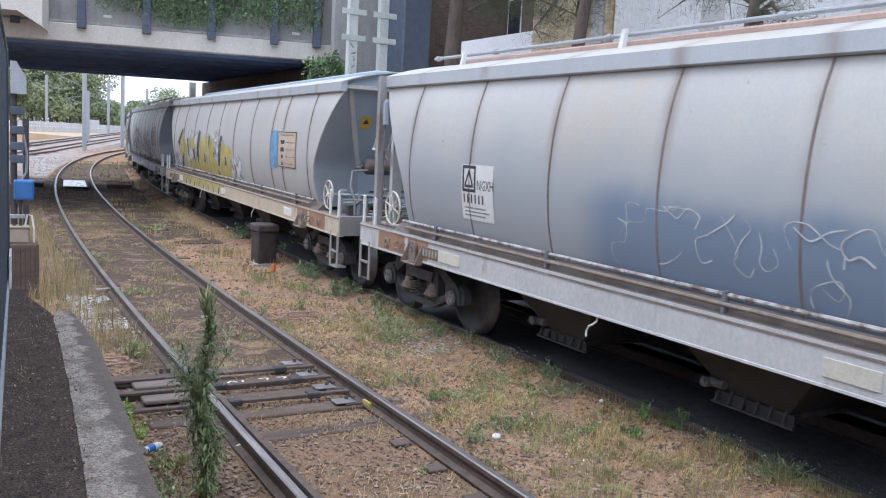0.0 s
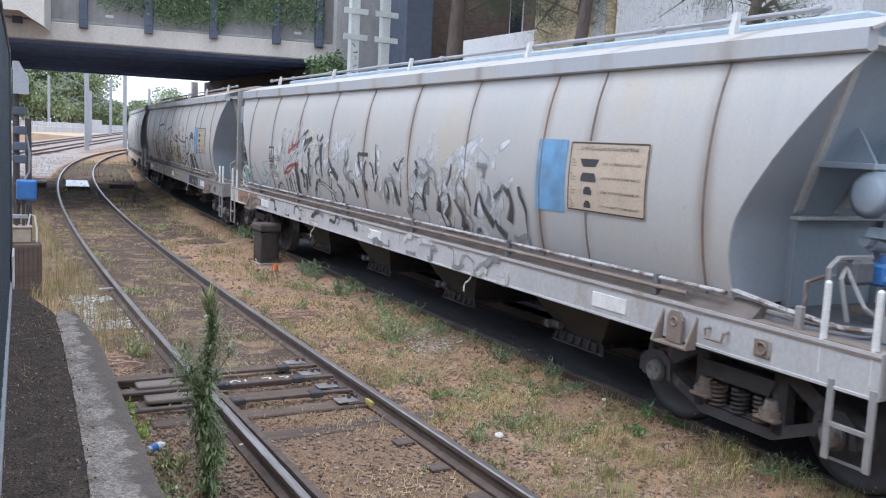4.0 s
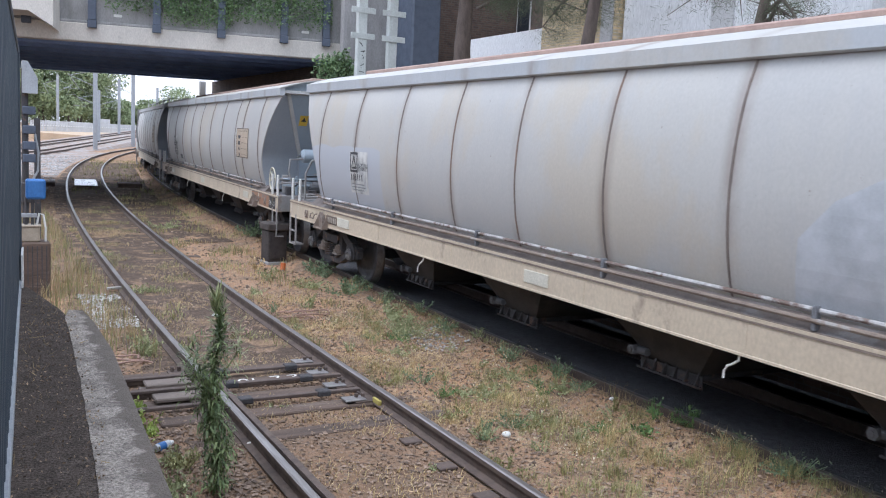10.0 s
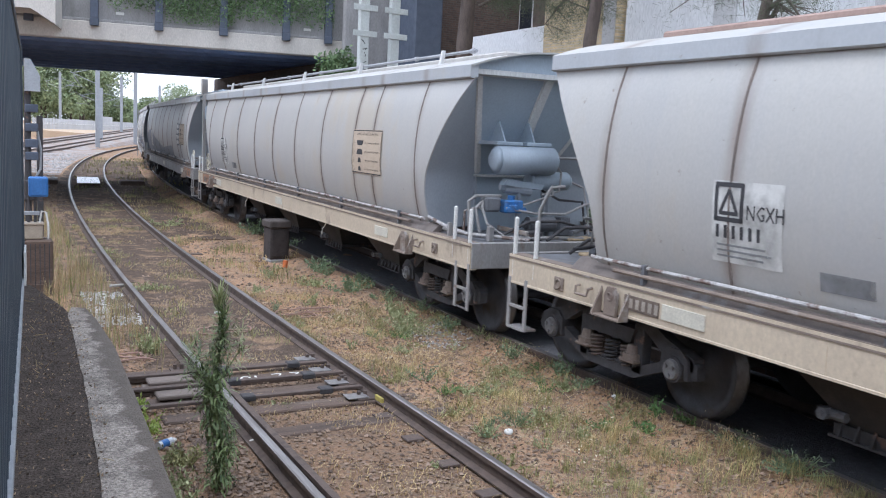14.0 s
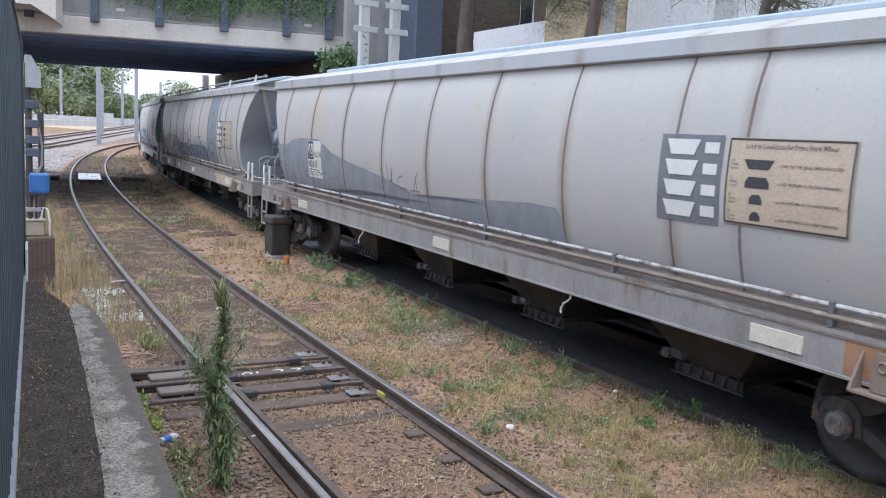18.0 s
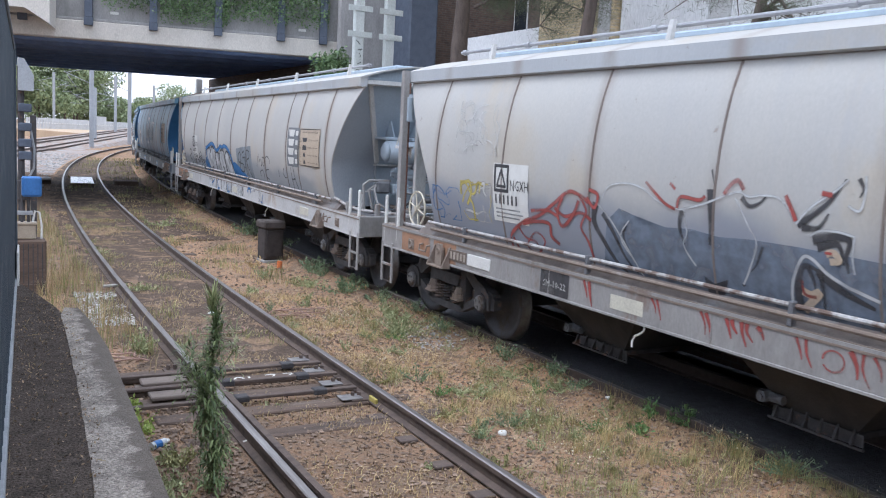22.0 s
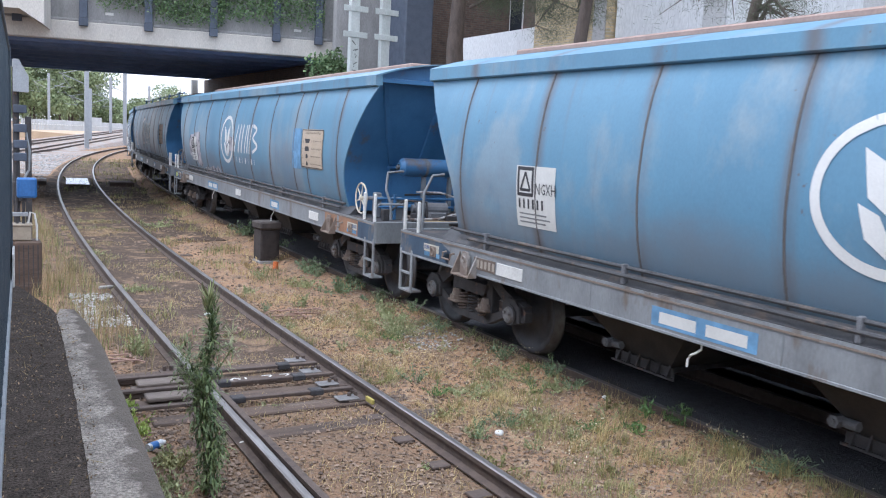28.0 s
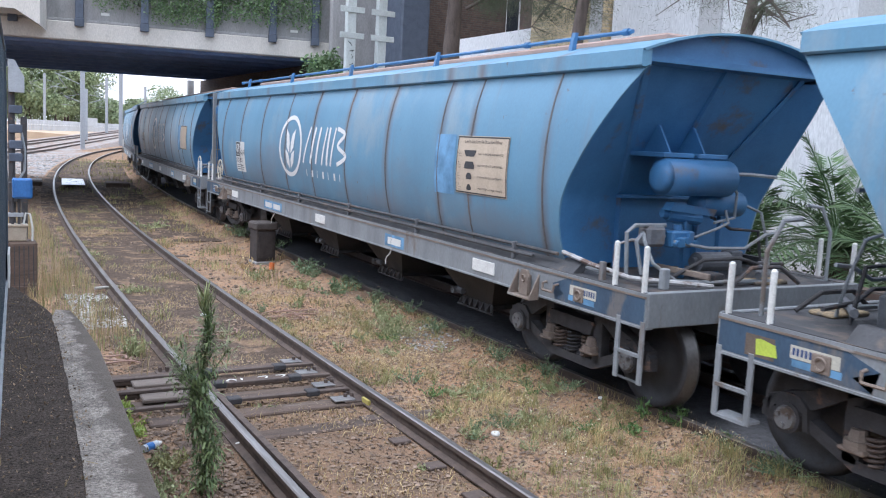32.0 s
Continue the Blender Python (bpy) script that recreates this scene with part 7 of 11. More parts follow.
        for c in ((2.3, 2.75), (1.0, 2.45), (3.6, 2.7)):
            for q in range(5):
                a = q * 1.3 + c[0]
                decal(wg, k, "spray_cloud", stroke(fresh(), [c, (c[0] + 0.3 * math.cos(a), min(c[1] + 0.24 * math.sin(a), 3.2))], 0.09, True), SPRAY_MIST, 0.0042 + 0.0003 * q)
        for i, (pts, w, mt) in enumerate((([(-0.76, 2.3), (-1.36, 2.21), (-2.02, 2.13), (-2.71, 2.14)], 0.05, SPRAY_BLACK), ([(-0.73, 2.15), (-1.25, 2.08), (-1.6, 1.9), (-1.43, 1.97), (-1.55, 1.75), (-1.79, 1.64)], 0.05, SPRAY_BLACK), ([(-2.18, 2.14), (-2.21, 2.28), (-2.07, 2.28), (-2.11, 2.14)], 0.05, SPRAY_BLACK), ([(-2.7, 2.14), (-2.8, 2.23), (-3.05, 2.27), (-3.26, 2.12), (-3.18, 1.91), (-2.96, 1.78), (-2.77, 1.79)], 0.06, SPRAY_BLACK), ([(-2.96, 1.78), (-3.32, 1.87), (-3.46, 2.05), (-3.29, 2.1)], 0.045, SPRAY_BLACK), ([(-1.79, 1.64), (-1.64, 1.49), (-1.81, 1.44), (-2.08, 1.45), (-2.41, 1.6), (-2.53, 1.8), (-2.66, 2.02), (-2.61, 2.13)], 0.055, SPRAY_BLACK), ([(-1.79, 1.64), (-2.05, 1.63), (-2.22, 1.77), (-2.22, 2.0), (-2.28, 2.12)], 0.035, SPRAY_BLACK),)):
            decal(wg, k, "spray_stroke", stroke(fresh(), pts, w), mt, 0.0075 + 0.0003 * i)
        for i, (pts, w, mt) in enumerate((([(-2.26, 2.0), (-2.54, 1.97)], 0.03, SPRAY_BLACK), ([(-2.23, 1.88), (-2.52, 1.85)], 0.03, SPRAY_BLACK), ([(-2.18, 1.76), (-2.45, 1.71)], 0.03, SPRAY_BLACK), ([(-2.11, 1.65), (-2.34, 1.6)], 0.03, SPRAY_BLACK), ([(-2.3, 1.54), (-2.62, 1.56), (-2.7, 1.36)], 0.055, SPRAY_BLACK), ([(-2.96, 1.76), (-2.86, 1.56), (-2.89, 1.38)], 0.05, SPRAY_BLACK), ([(-0.5, 2.27), (-0.66, 2.32), (-0.8, 2.23), (-0.68, 2.13), (-0.49, 2.17), (-0.5, 2.27)], 0.07, SPRAY_FLESH),)):
            decal(wg, k, "spray_stroke", stroke(fresh(), pts, w), mt, 0.0096 + 0.0003 * i)
        decal(wg, k, "spray_block", blob(curve([(-3.46, 2.17), (-3.47, 2.32), (-3.57, 2.41), (-3.73, 2.45), (-3.93, 2.42), (-4.1, 2.32), (-4.12, 2.23), (-3.79, 2.25), (-3.46, 2.17)])[:-1]), SPRAY_BLACK, 0.0066)
        decal(wg, k, "spray_block", blob(curve([(-3.48, 2.16), (-3.8, 2.23), (-4.08, 2.22), (-4.05, 2.05), (-3.93, 1.9), (-3.79, 1.84), (-3.64, 1.91), (-3.51, 2.04), (-3.48, 2.16)])[:-1]), SPRAY_SILVER, 0.0064)
        decal(wg, k, "spray_block", blob(curve([(-3.38, 1.79), (-3.72, 1.81), (-3.97, 1.87), (-4.21, 1.76), (-4.4, 1.59), (-4.5, 1.32), (-3.97, 1.34), (-3.15, 1.33), (-3.23, 1.52), (-3.38, 1.79)])[:-1]), SPRAY_BLACK, 0.0062)
        for i, (pts, w, mt) in enumerate((([(-3.39, 1.77), (-3.43, 1.55), (-3.49, 1.34)], 0.13, SPRAY_WHITE), ([(-3.97, 1.87), (-4.0, 1.65), (-4.03, 1.37)], 0.15, SPRAY_WHITE), ([(-4.12, 1.62), (-4.25, 1.59), (-4.14, 1.48), (-4.27, 1.43)], 0.05, SPRAY_WHITE), ([(-3.53, 2.26), (-3.58, 2.35), (-3.71, 2.4)], 0.025, SPRAY_WHITE), ([(-3.77, 2.25), (-3.76, 2.42)], 0.025, SPRAY_WHITE), ([(-3.94, 2.26), (-3.89, 2.39)], 0.025, SPRAY_WHITE), ([(-4.07, 2.27), (-4.0, 2.35)], 0.025, SPRAY_WHITE),)):
            decal(wg, k, "spray_stroke", stroke(fresh(), pts, w), mt, 0.0125 + 0.0003 * i)
        tag_marks(wg, k, 2.2, -1.2, 1.4, 1.9, 12, [SPRAY_FLESH, SPRAY_BLACK], 21, 0.03)
        tag_marks(wg, k, 0.6, -2.6, 2.4, 2.9, 5, [SPRAY_WHITE], 22, 0.10)
        for i in range(8):
            u = 4.6 - i * 0.75
            decal(wg, k, "spray_block", rect(u, u - 0.6, 0.95, 1.18), SPRAY_OLIVE, 0.002, True)
        tag_marks(wg, k, 5.0, -2.2, 0.96, 1.18, 40, [SPRAY_PALE, SPRAY_PALE, SPRAY_RED], 23, 0.018, True)
        part("spray_letters", words("DOB", 0.17, -3.90, 1.0, sill_map(-1, 0.004), 0.35), SPRAY_WHITE, wg)
        part("spray_numerals", words("1976", 0.17, -4.32, 1.0, sill_map(-1, 0.004), 0.40), SPRAY_WHITE, wg)
        decal(wg, k, "spray_band", rect(-3.35, -4.85, 0.94, 1.195), SPRAY_BLACK, 0.002, True)
    elif k == 4:
        repaint(wg, (GREY,), body_paint("grey_pale_patch", GREY, (0.43, 0.45, 0.48), 2.32, 7.6, 4.2, 0.012, 0.10, T, 1.2), BODY)
        decal(wg, k, "repainted_patch", blob([(-3.35, 1.36), (-3.4, 1.9), (-3.7, 2.2), (-4.0, 2.35), (-4.15, 2.42), (-4.3, 2.435), (-4.55, 2.40), (-4.69, 2.42), (-4.75, 2.34), (-4.95, 2.30), (-5.2, 2.31), (-5.4, 2.25), (-5.6, 2.24), (-5.75, 2.27), (-5.95, 2.24), (-6.2, 2.26), (-6.4, 2.21), (-6.55, 1.9), (-6.6, 1.36)]), PATCH_LIGHT, 0.004)
        decal(wg, k, "repainted_patch", rect(-6.6, -6.86, 2.20, 2.35), PATCH_DARK, 0.005)
        bm = fresh()
        for a, b in (((-4.12, 2.57), (-5.35, 2.57)), ((-4.12, 2.57), (-4.12, 2.35)), ((-5.35, 2.57), (-5.35, 2.35)), ((-4.4, 2.47), (-5.1, 2.47))):
            stroke(bm, [a, b], 0.045)
        decal(wg, k, "faded_board_edge", bm, BOARD, 0.005)
    elif k in (5, 6):
        load_board(wg, k, u=-4.55 if k == 5 else -4.30, width=1.22)
        decal(wg, k, "repainted_patch", rect(4.35, 3.9, 1.52, 1.66), SPRAY_GREY, 0.005)
    elif k == 7:
        decal(wg, k, "repainted_band", blob([(7.0, 1.32), (7.15, 1.9), (7.25, 2.13), (6.6, 2.17), (6.3, 2.26), (5.8, 2.30), (5.5, 2.27), (4.85, 2.30), (4.5, 2.12), (4.1, 2.08), (3.95, 1.96), (3.45, 1.98), (3.3, 1.90), (2.5, 1.87), (2.3, 1.79), (1.7, 1.77), (1.45, 1.66), (1.0, 1.64), (0.5, 1.55), (0.0, 1.55), (-0.4, 1.52), (-0.9, 1.60), (-1.5, 1.62), (-1.6, 1.74), (-1.95, 1.72), (-2.1, 1.78), (-2.3, 1.72), (-2.6, 1.77), (-2.72, 1.60), (-2.75, 1.32)]), PATCH_BAND, 0.0035, label="dark grey repainted lower band")
        load_board(wg, k, u=-4.97, side_panel=PATCH_DEEP)
        for i, (pts, w, mt) in enumerate((([(2.02, 1.95), (1.96, 1.86), (1.89, 1.68)], 0.024, SPRAY_GREY), ([(1.79, 2.02), (1.75, 1.78), (1.62, 1.79), (1.63, 1.97)], 0.024, SPRAY_GREY), ([(1.63, 1.97), (1.64, 1.75)], 0.020, SPRAY_GREY), ([(1.22, 1.87), (1.41, 1.81), (1.36, 1.7), (1.12, 1.68), (1.15, 1.51), (1.53, 1.49), (1.74, 1.55)], 0.018, SPRAY_GREY), ([(1.0, 1.68), (0.7, 1.68)], 0.020, SPRAY_GREY), ([(0.73, 1.95), (0.85, 1.76), (0.94, 1.52)], 0.018, SPRAY_GREY), ([(0.82, 1.89), (0.74, 1.48)], 0.020, SPRAY_GREY), ([(5.72, 1.84), (5.65, 1.66), (5.35, 1.57)], 0.020, SPRAY_GREY), ([(5.52, 1.94), (5.23, 1.8), (4.89, 1.8)], 0.016, SPRAY_GREY), ([(4.86, 1.73), (4.72, 1.68), (4.46, 1.74)], 0.024, SPRAY_GREY), ([(4.02, 1.62), (3.92, 1.69)], 0.024, SPRAY_GREY), ([(3.7, 1.53), (3.62, 1.58)], 0.024, SPRAY_GREY),)):
            decal(wg, k, "spray_stroke", stroke(fresh(), pts, w), mt, 0.0055 + 0.0003 * i)
    elif k == 8:
        repaint(wg, (GREY,), body_paint("grey_dusk_band", GREY, (0.265, 0.285, 0.325), 1.93, 7.6, -2.4, 0.16, 0.30, T, 1.1), BODY)
        decal(wg, k, "repainted_panel", rect(-2.55, -4.0, 1.36, 3.22), PATCH_DARK, 0.004, label="darker grey repainted panel")
        load_board(wg, k, u=-4.90, side_panel=PATCH_DEEP)
        tag_marks(wg, k, 6.35, 5.35, 2.35, 2.98, 20, [SPRAY_WHITE], 41, 0.014)
        tag_marks(wg, k, 6.9, 6.2, 1.5, 1.9, 10, [SPRAY_BLUE], 46, 0.014)
        tag_marks(wg, k, 6.15, 5.45, 1.55, 2.0, 12, [SPRAY_WHITE, SPRAY_YELLOW], 47, 0.035)
        decal(wg, k, "repainted_band", blob([(3.45, 1.32), (3.33, 1.81), (3.16, 1.94), (2.98, 1.9), (2.81, 1.81), (2.54, 1.83), (2.22, 1.85), (1.92, 1.82), (1.6, 1.84), (1.15, 1.84), (0.79, 1.83), (0.47, 1.82), (0.1, 1.8), (-0.6, 1.84), (-1.3, 1.78), (-2.0, 1.84), (-2.5, 1.8), (-2.5, 1.32)]), PATCH_DUSK, 0.0034, label="blue-grey repainted lower band")
        decal(wg, k, "spray_block", blob([(2.1, 1.47), (1.99, 1.42), (1.83, 1.48), (1.89, 1.34), (2.07, 1.32)]), SPRAY_BLACK, 0.0075)
        for i, (pts, w) in enumerate([([(3.5, 1.96), (3.53, 1.78), (3.39, 1.59), (3.23, 1.41), (3.1, 1.34)], 0.09), ([(3.4, 1.87), (3.25, 1.71), (3.1, 1.48), (2.95, 1.35)], 0.06), ([(3.06, 1.8), (3.1, 1.68), (3.02, 1.52)], 0.05), ([(2.33, 2.0), (2.36, 1.86), (2.3, 1.71)], 0.07), ([(2.02, 2.2), (2.0, 1.94), (2.01, 1.74)], 0.09), ([(2.03, 2.36), (1.99, 2.24)], 0.02), ([(1.69, 2.16), (1.61, 2.1), (1.51, 2.13), (1.45, 2.19)], 0.05), ([(1.46, 1.8), (1.52, 1.66), (1.58, 1.59)], 0.03), ([(1.15, 2.0), (1.03, 2.08), (0.92, 2.17), (0.85, 2.25), (0.78, 2.36)], 0.06), ([(1.11, 1.99), (0.97, 2.0), (0.89, 2.11)], 0.06)]):
            decal(wg, k, "spray_stroke", stroke(fresh(), pts, w, True), SPRAY_BLACK, 0.0055 + 0.0001 * i)
        for i, (pts, w) in enumerate([([(1.01, 1.91), (0.84, 1.95), (0.71, 1.94), (0.73, 1.82), (0.71, 1.71)], 0.08), ([(0.97, 1.86), (0.8, 1.9), (0.75, 1.76)], 0.07), ([(0.68, 2.37), (0.64, 2.3), (0.66, 2.24)], 0.04), ([(1.13, 1.36), (1.14, 1.56), (1.08, 1.71), (0.96, 1.69)], 0.09), ([(0.96, 1.7), (0.84, 1.61), (0.67, 1.54), (0.51, 1.49)], 0.1), ([(0.94, 1.67), (0.92, 1.52), (0.92, 1.37)], 0.05), ([(1.67, 1.47), (1.67, 1.45)], 0.05), ([(1.05, 1.71), (1.0, 1.62), (0.99, 1.55)], 0.05)]):
            decal(wg, k, "spray_stroke", stroke(fresh(), pts, w, True), SPRAY_BLACK, 0.0066 + 0.0001 * i)
        for i, (pts, w) in enumerate([([(3.4, 2.02), (3.3, 2.14), (3.04, 2.18), (2.82, 2.14), (2.6, 2.04), (2.37, 2.0)], 0.018), ([(2.37, 2.0), (2.13, 2.06), (1.99, 2.11), (1.86, 2.16), (1.72, 2.2), (1.62, 2.17), (1.52, 2.19)], 0.02), ([(1.52, 2.19), (1.36, 2.19), (1.26, 2.14), (1.16, 2.01)], 0.02), ([(1.16, 2.01), (1.03, 2.15), (0.87, 2.26), (0.76, 2.36)], 0.02), ([(1.75, 2.15), (1.6, 1.94), (1.52, 1.81), (1.6, 1.59), (1.67, 1.47)], 0.018), ([(2.31, 2.0), (2.27, 1.82), (2.31, 1.7), (2.18, 1.54)], 0.018), ([(3.01, 1.84), (3.14, 1.67), (2.98, 1.47), (2.88, 1.34)], 0.018), ([(1.2, 1.32), (1.19, 1.55), (1.1, 1.76), (1.01, 1.77), (0.88, 1.68), (0.71, 1.61)], 0.03), ([(0.71, 1.61), (0.47, 1.55)], 0.03), ([(3.48, 1.96), (3.29, 1.83), (3.08, 1.61), (2.89, 1.35)], 0.02), ([(1.04, 1.93), (0.95, 1.98), (0.8, 1.99), (0.67, 1.97)], 0.02), ([(0.67, 1.97), (0.68, 1.83), (0.66, 1.71)], 0.02), ([(0.74, 2.18), (0.65, 2.15), (0.62, 2.26), (0.63, 2.39)], 0.02)]):
            decal(wg, k, "spray_stroke", stroke(fresh(), pts, w), SPRAY_SILVER, 0.0082 + 0.0001 * i)
        for i, (pts, w) in enumerate([([(5.09, 1.33), (5.07, 1.47), (4.79, 1.64), (4.47, 1.74), (4.18, 1.9), (3.95, 2.03), (3.77, 2.02), (3.6, 1.95)], 0.045), ([(4.91, 1.59), (4.78, 1.47), (4.59, 1.44), (4.53, 1.33)], 0.03), ([(4.75, 1.42), (4.56, 1.55), (4.41, 1.47), (4.58, 1.32), (4.75, 1.35), (4.75, 1.42)], 0.025), ([(4.8, 1.62), (4.53, 1.67), (4.29, 1.67), (4.27, 1.54), (4.14, 1.47)], 0.045), ([(4.18, 1.85), (4.0, 1.78), (3.74, 1.84), (3.57, 1.78)], 0.04), ([(4.04, 1.97), (4.13, 1.82), (4.06, 1.67), (3.87, 1.8), (3.77, 1.96)], 0.045), ([(3.77, 2.02), (3.65, 1.87), (3.74, 1.7), (3.64, 1.56), (3.59, 1.41)], 0.035), ([(3.61, 2.08), (3.47, 2.04), (3.52, 1.91), (3.64, 2.0)], 0.04), ([(4.62, 1.78), (4.32, 1.81), (4.14, 1.77)], 0.04), ([(5.04, 1.44), (4.96, 1.32)], 0.04)]):
            decal(wg, k, "spray_stroke", stroke(fresh(), pts, w), SPRAY_RED, 0.0100 + 0.0001 * i)
        for i, (pts, w) in enumerate([([(2.8, 2.21), (2.68, 2.13), (2.54, 2.04), (2.41, 2.0)], 0.03), ([(2.39, 2.01), (2.35, 2.11), (2.14, 2.1), (2.07, 2.14)], 0.035), ([(1.87, 2.17), (1.81, 2.25), (1.74, 2.29), (1.67, 2.22)], 0.04), ([(1.27, 2.21), (1.21, 2.12), (1.16, 2.03)], 0.04), ([(0.96, 2.25), (0.87, 2.24)], 0.04), ([(2.49, 2.22), (2.42, 2.17)], 0.03)]):
            decal(wg, k, "spray_stroke", stroke(fresh(), pts, w), SPRAY_RED, 0.0116 + 0.0001 * i)
        for i, (pts, w) in enumerate([([(1.1, 1.52), (1.02, 1.5), (0.95, 1.53), (1.03, 1.44), (1.1, 1.37)], 0.05), ([(0.89, 1.82), (0.83, 1.84), (0.78, 1.79), (0.86, 1.77)], 0.04)]):
            decal(wg, k, "spray_stroke", stroke(fresh(), pts, w), BOARD, 0.0125 + 0.0001 * i)
        for i, (pts, w) in enumerate([([(1.1, 1.6), (1.08, 1.5), (0.98, 1.49)], 0.025), ([(0.9, 1.83), (0.84, 1.83)], 0.02)]):
            decal(wg, k, "spray_stroke", stroke(fresh(), pts, w), SPRAY_RED, 0.0130 + 0.0001 * i)
        tag_marks(wg, k, -0.2, -1.9, 1.42, 2.1, 12, [SPRAY_BLACK, SPRAY_GREY, SPRAY_SILVER], 42, 0.03)
        tag_marks(wg, k, -1.9, -3.5, 1.4, 1.75, 9, [SPRAY_RED], 43, 0.035)
        tag_marks(wg, k, -1.2, -3.9, 1.62, 1.95, 26, [SPRAY_BLACK, SPRAY_GREY], 44, 0.013)
        zig = [(-4.4 - i * 0.16, 1.75 - 0.02 * i + (0.10 if i % 2 else -0.10)) for i in range(14)]
        decal(wg, k, "spray_line", stroke(fresh(), zig, 0.014), SPRAY_GREY, 0.006)
        tag_marks(wg, k, 0.2, -3.2, 0.96, 1.18, 14, [SPRAY_RED, SPRAY_PINK], 45, 0.022, True)
    elif k == 9:
        repaint(wg, (GREY,), body_paint("grey_low_band", GREY, (0.30, 0.32, 0.34), 1.72, 7.6, -6.0, 0.10, 0.35, T, 1.0), BODY)
        load_board(wg, k, u=-5.25, side_panel=PATCH_DEEP)
        decal(wg, k, "spray_cloud", blob([(3.85, 1.33), (3.75, 1.6), (3.5, 1.72), (3.25, 1.33)]), SPRAY_BLUE, 0.004)
        for i, pts in enumerate(([(3.4, 1.92), (2.9, 1.97), (2.81, 1.84), (2.63, 1.99), (2.34, 1.98), (2.15, 1.85), (2.17, 1.52), (2.3, 1.33), (2.66, 1.33), (2.72, 1.45), (2.84, 1.45), (3.07, 1.33), (3.19, 1.54), (3.35, 1.61)], [(2.08, 1.87), (1.66, 1.87), (1.58, 1.77), (1.6, 1.33), (2.1, 1.33), (2.08, 1.7)],
                                [(1.5, 1.82), (1.33, 1.93), (1.08, 1.95), (0.85, 1.86), (0.80, 1.36), (1.0, 1.33), (1.5, 1.33), (1.57, 1.62)], [(0.75, 1.82), (0.55, 1.93), (0.3, 1.9), (0.1, 1.75), (-0.1, 1.6), (-0.2, 1.33), (0.3, 1.33), (0.7, 1.4)])):
            line = curve(pts + [pts[0]], 4)
            line = [(0.27 + (u + 0.25) * 0.8575, max(z, 1.33)) for u, z in line]
            decal(wg, k, "spray_letter", blob(line[:-1]), SPRAY_SILVER, 0.0045 + i * 0.0006)
            decal(wg, k, "spray_outline", stroke(fresh(), line[::2] + [line[0]], 0.05), SPRAY_BLACK, 0.008 + i * 0.0006)
        for c in ((1.47, 1.5),):
            decal(wg, k, "spray_block", blob([(c[0] + 0.07 * math.cos(q), c[1] + 0.05 * math.sin(q)) for q in [math.tau * i / 8 for i in range(8)]]), SPRAY_BLACK, 0.0105)
        decal(wg, k, "spray_outline", stroke(fresh(), [(3.46, 1.93), (3.28, 1.97), (2.74, 2.08), (2.41, 2.05), (2.14, 1.93), (1.85, 1.96), (1.62, 2.04), (1.35, 2.02), (1.21, 2.06), (0.83, 2.02), (0.48, 1.85), (0.27, 1.62)], 0.10), SPRAY_BLUE, 0.0115)
        decal(wg, k, "spray_outline", stroke(fresh(), [(3.46, 1.93), (3.42, 1.78), (3.30, 1.62), (3.24, 1.45), (3.10, 1.34)], 0.07), SPRAY_BLUE, 0.012)
        for i in range(7):
            u = 3.05 - i * 0.57
            decal(wg, k, "spray_letter", rect(u, u - 0.42, 0.95, 1.18), SPRAY_SILVER, 0.002, True)
            decal(wg, k, "spray_outline", stroke(fresh(), [(u - 0.47, 0.95), (u - 0.45, 1.18)], 0.06), SPRAY_BLACK, 0.003, True)
        decal(wg, k, "repainted_patch", blob([(-0.12, 1.40), (-0.12, 2.04), (-0.6, 2.08), (-1.54, 2.14), (-1.62, 1.38)]), PATCH_DARK, 0.0038)
        decal(wg, k, "spray_cloud", blob(curve([(0.62, 1.34), (0.5, 1.62), (0.1, 1.70), (-0.4, 1.58), (-1.0, 1.40), (-0.9, 1.33)])), SPRAY_BLUE, 0.0042)
        for i, (pts, w, mt) in enumerate((([(-0.5, 1.98), (-0.32, 1.88), (-0.34, 1.74), (-0.52, 1.75), (-0.58, 1.9), (-0.5, 1.98)], 0.03, SPRAY_BLACK), ([(-0.48, 1.71), (-0.39, 1.56), (-0.61, 1.51), (-0.8, 1.57), (-0.77, 1.69), (-0.48, 1.71)], 0.03, SPRAY_BLACK), ([(-0.92, 1.91), (-0.9, 2.0), (-0.73, 1.94), (-0.76, 1.84), (-0.95, 1.86), (-0.97, 1.71), (-0.86, 1.6)], 0.03, SPRAY_BLACK), ([(-0.96, 1.37), (-1.09, 1.97), (-1.37, 2.01), (-1.37, 1.87), (-1.12, 1.77), (-1.43, 1.43)], 0.03, SPRAY_BLACK), ([(-2.03, 1.7), (-2.11, 1.83), (-2.16, 1.94)], 0.02, SPRAY_BLACK), ([(-2.24, 1.98), (-2.29, 1.85)], 0.02, SPRAY_BLACK), ([(-2.24, 1.8), (-2.36, 1.88), (-2.47, 1.78), (-2.36, 1.71), (-2.5, 1.78)], 0.02, SPRAY_BLACK),)):
            decal(wg, k, "spray_stroke", stroke(fresh(), pts, w), mt, 0.0070 + 0.0003 * i)
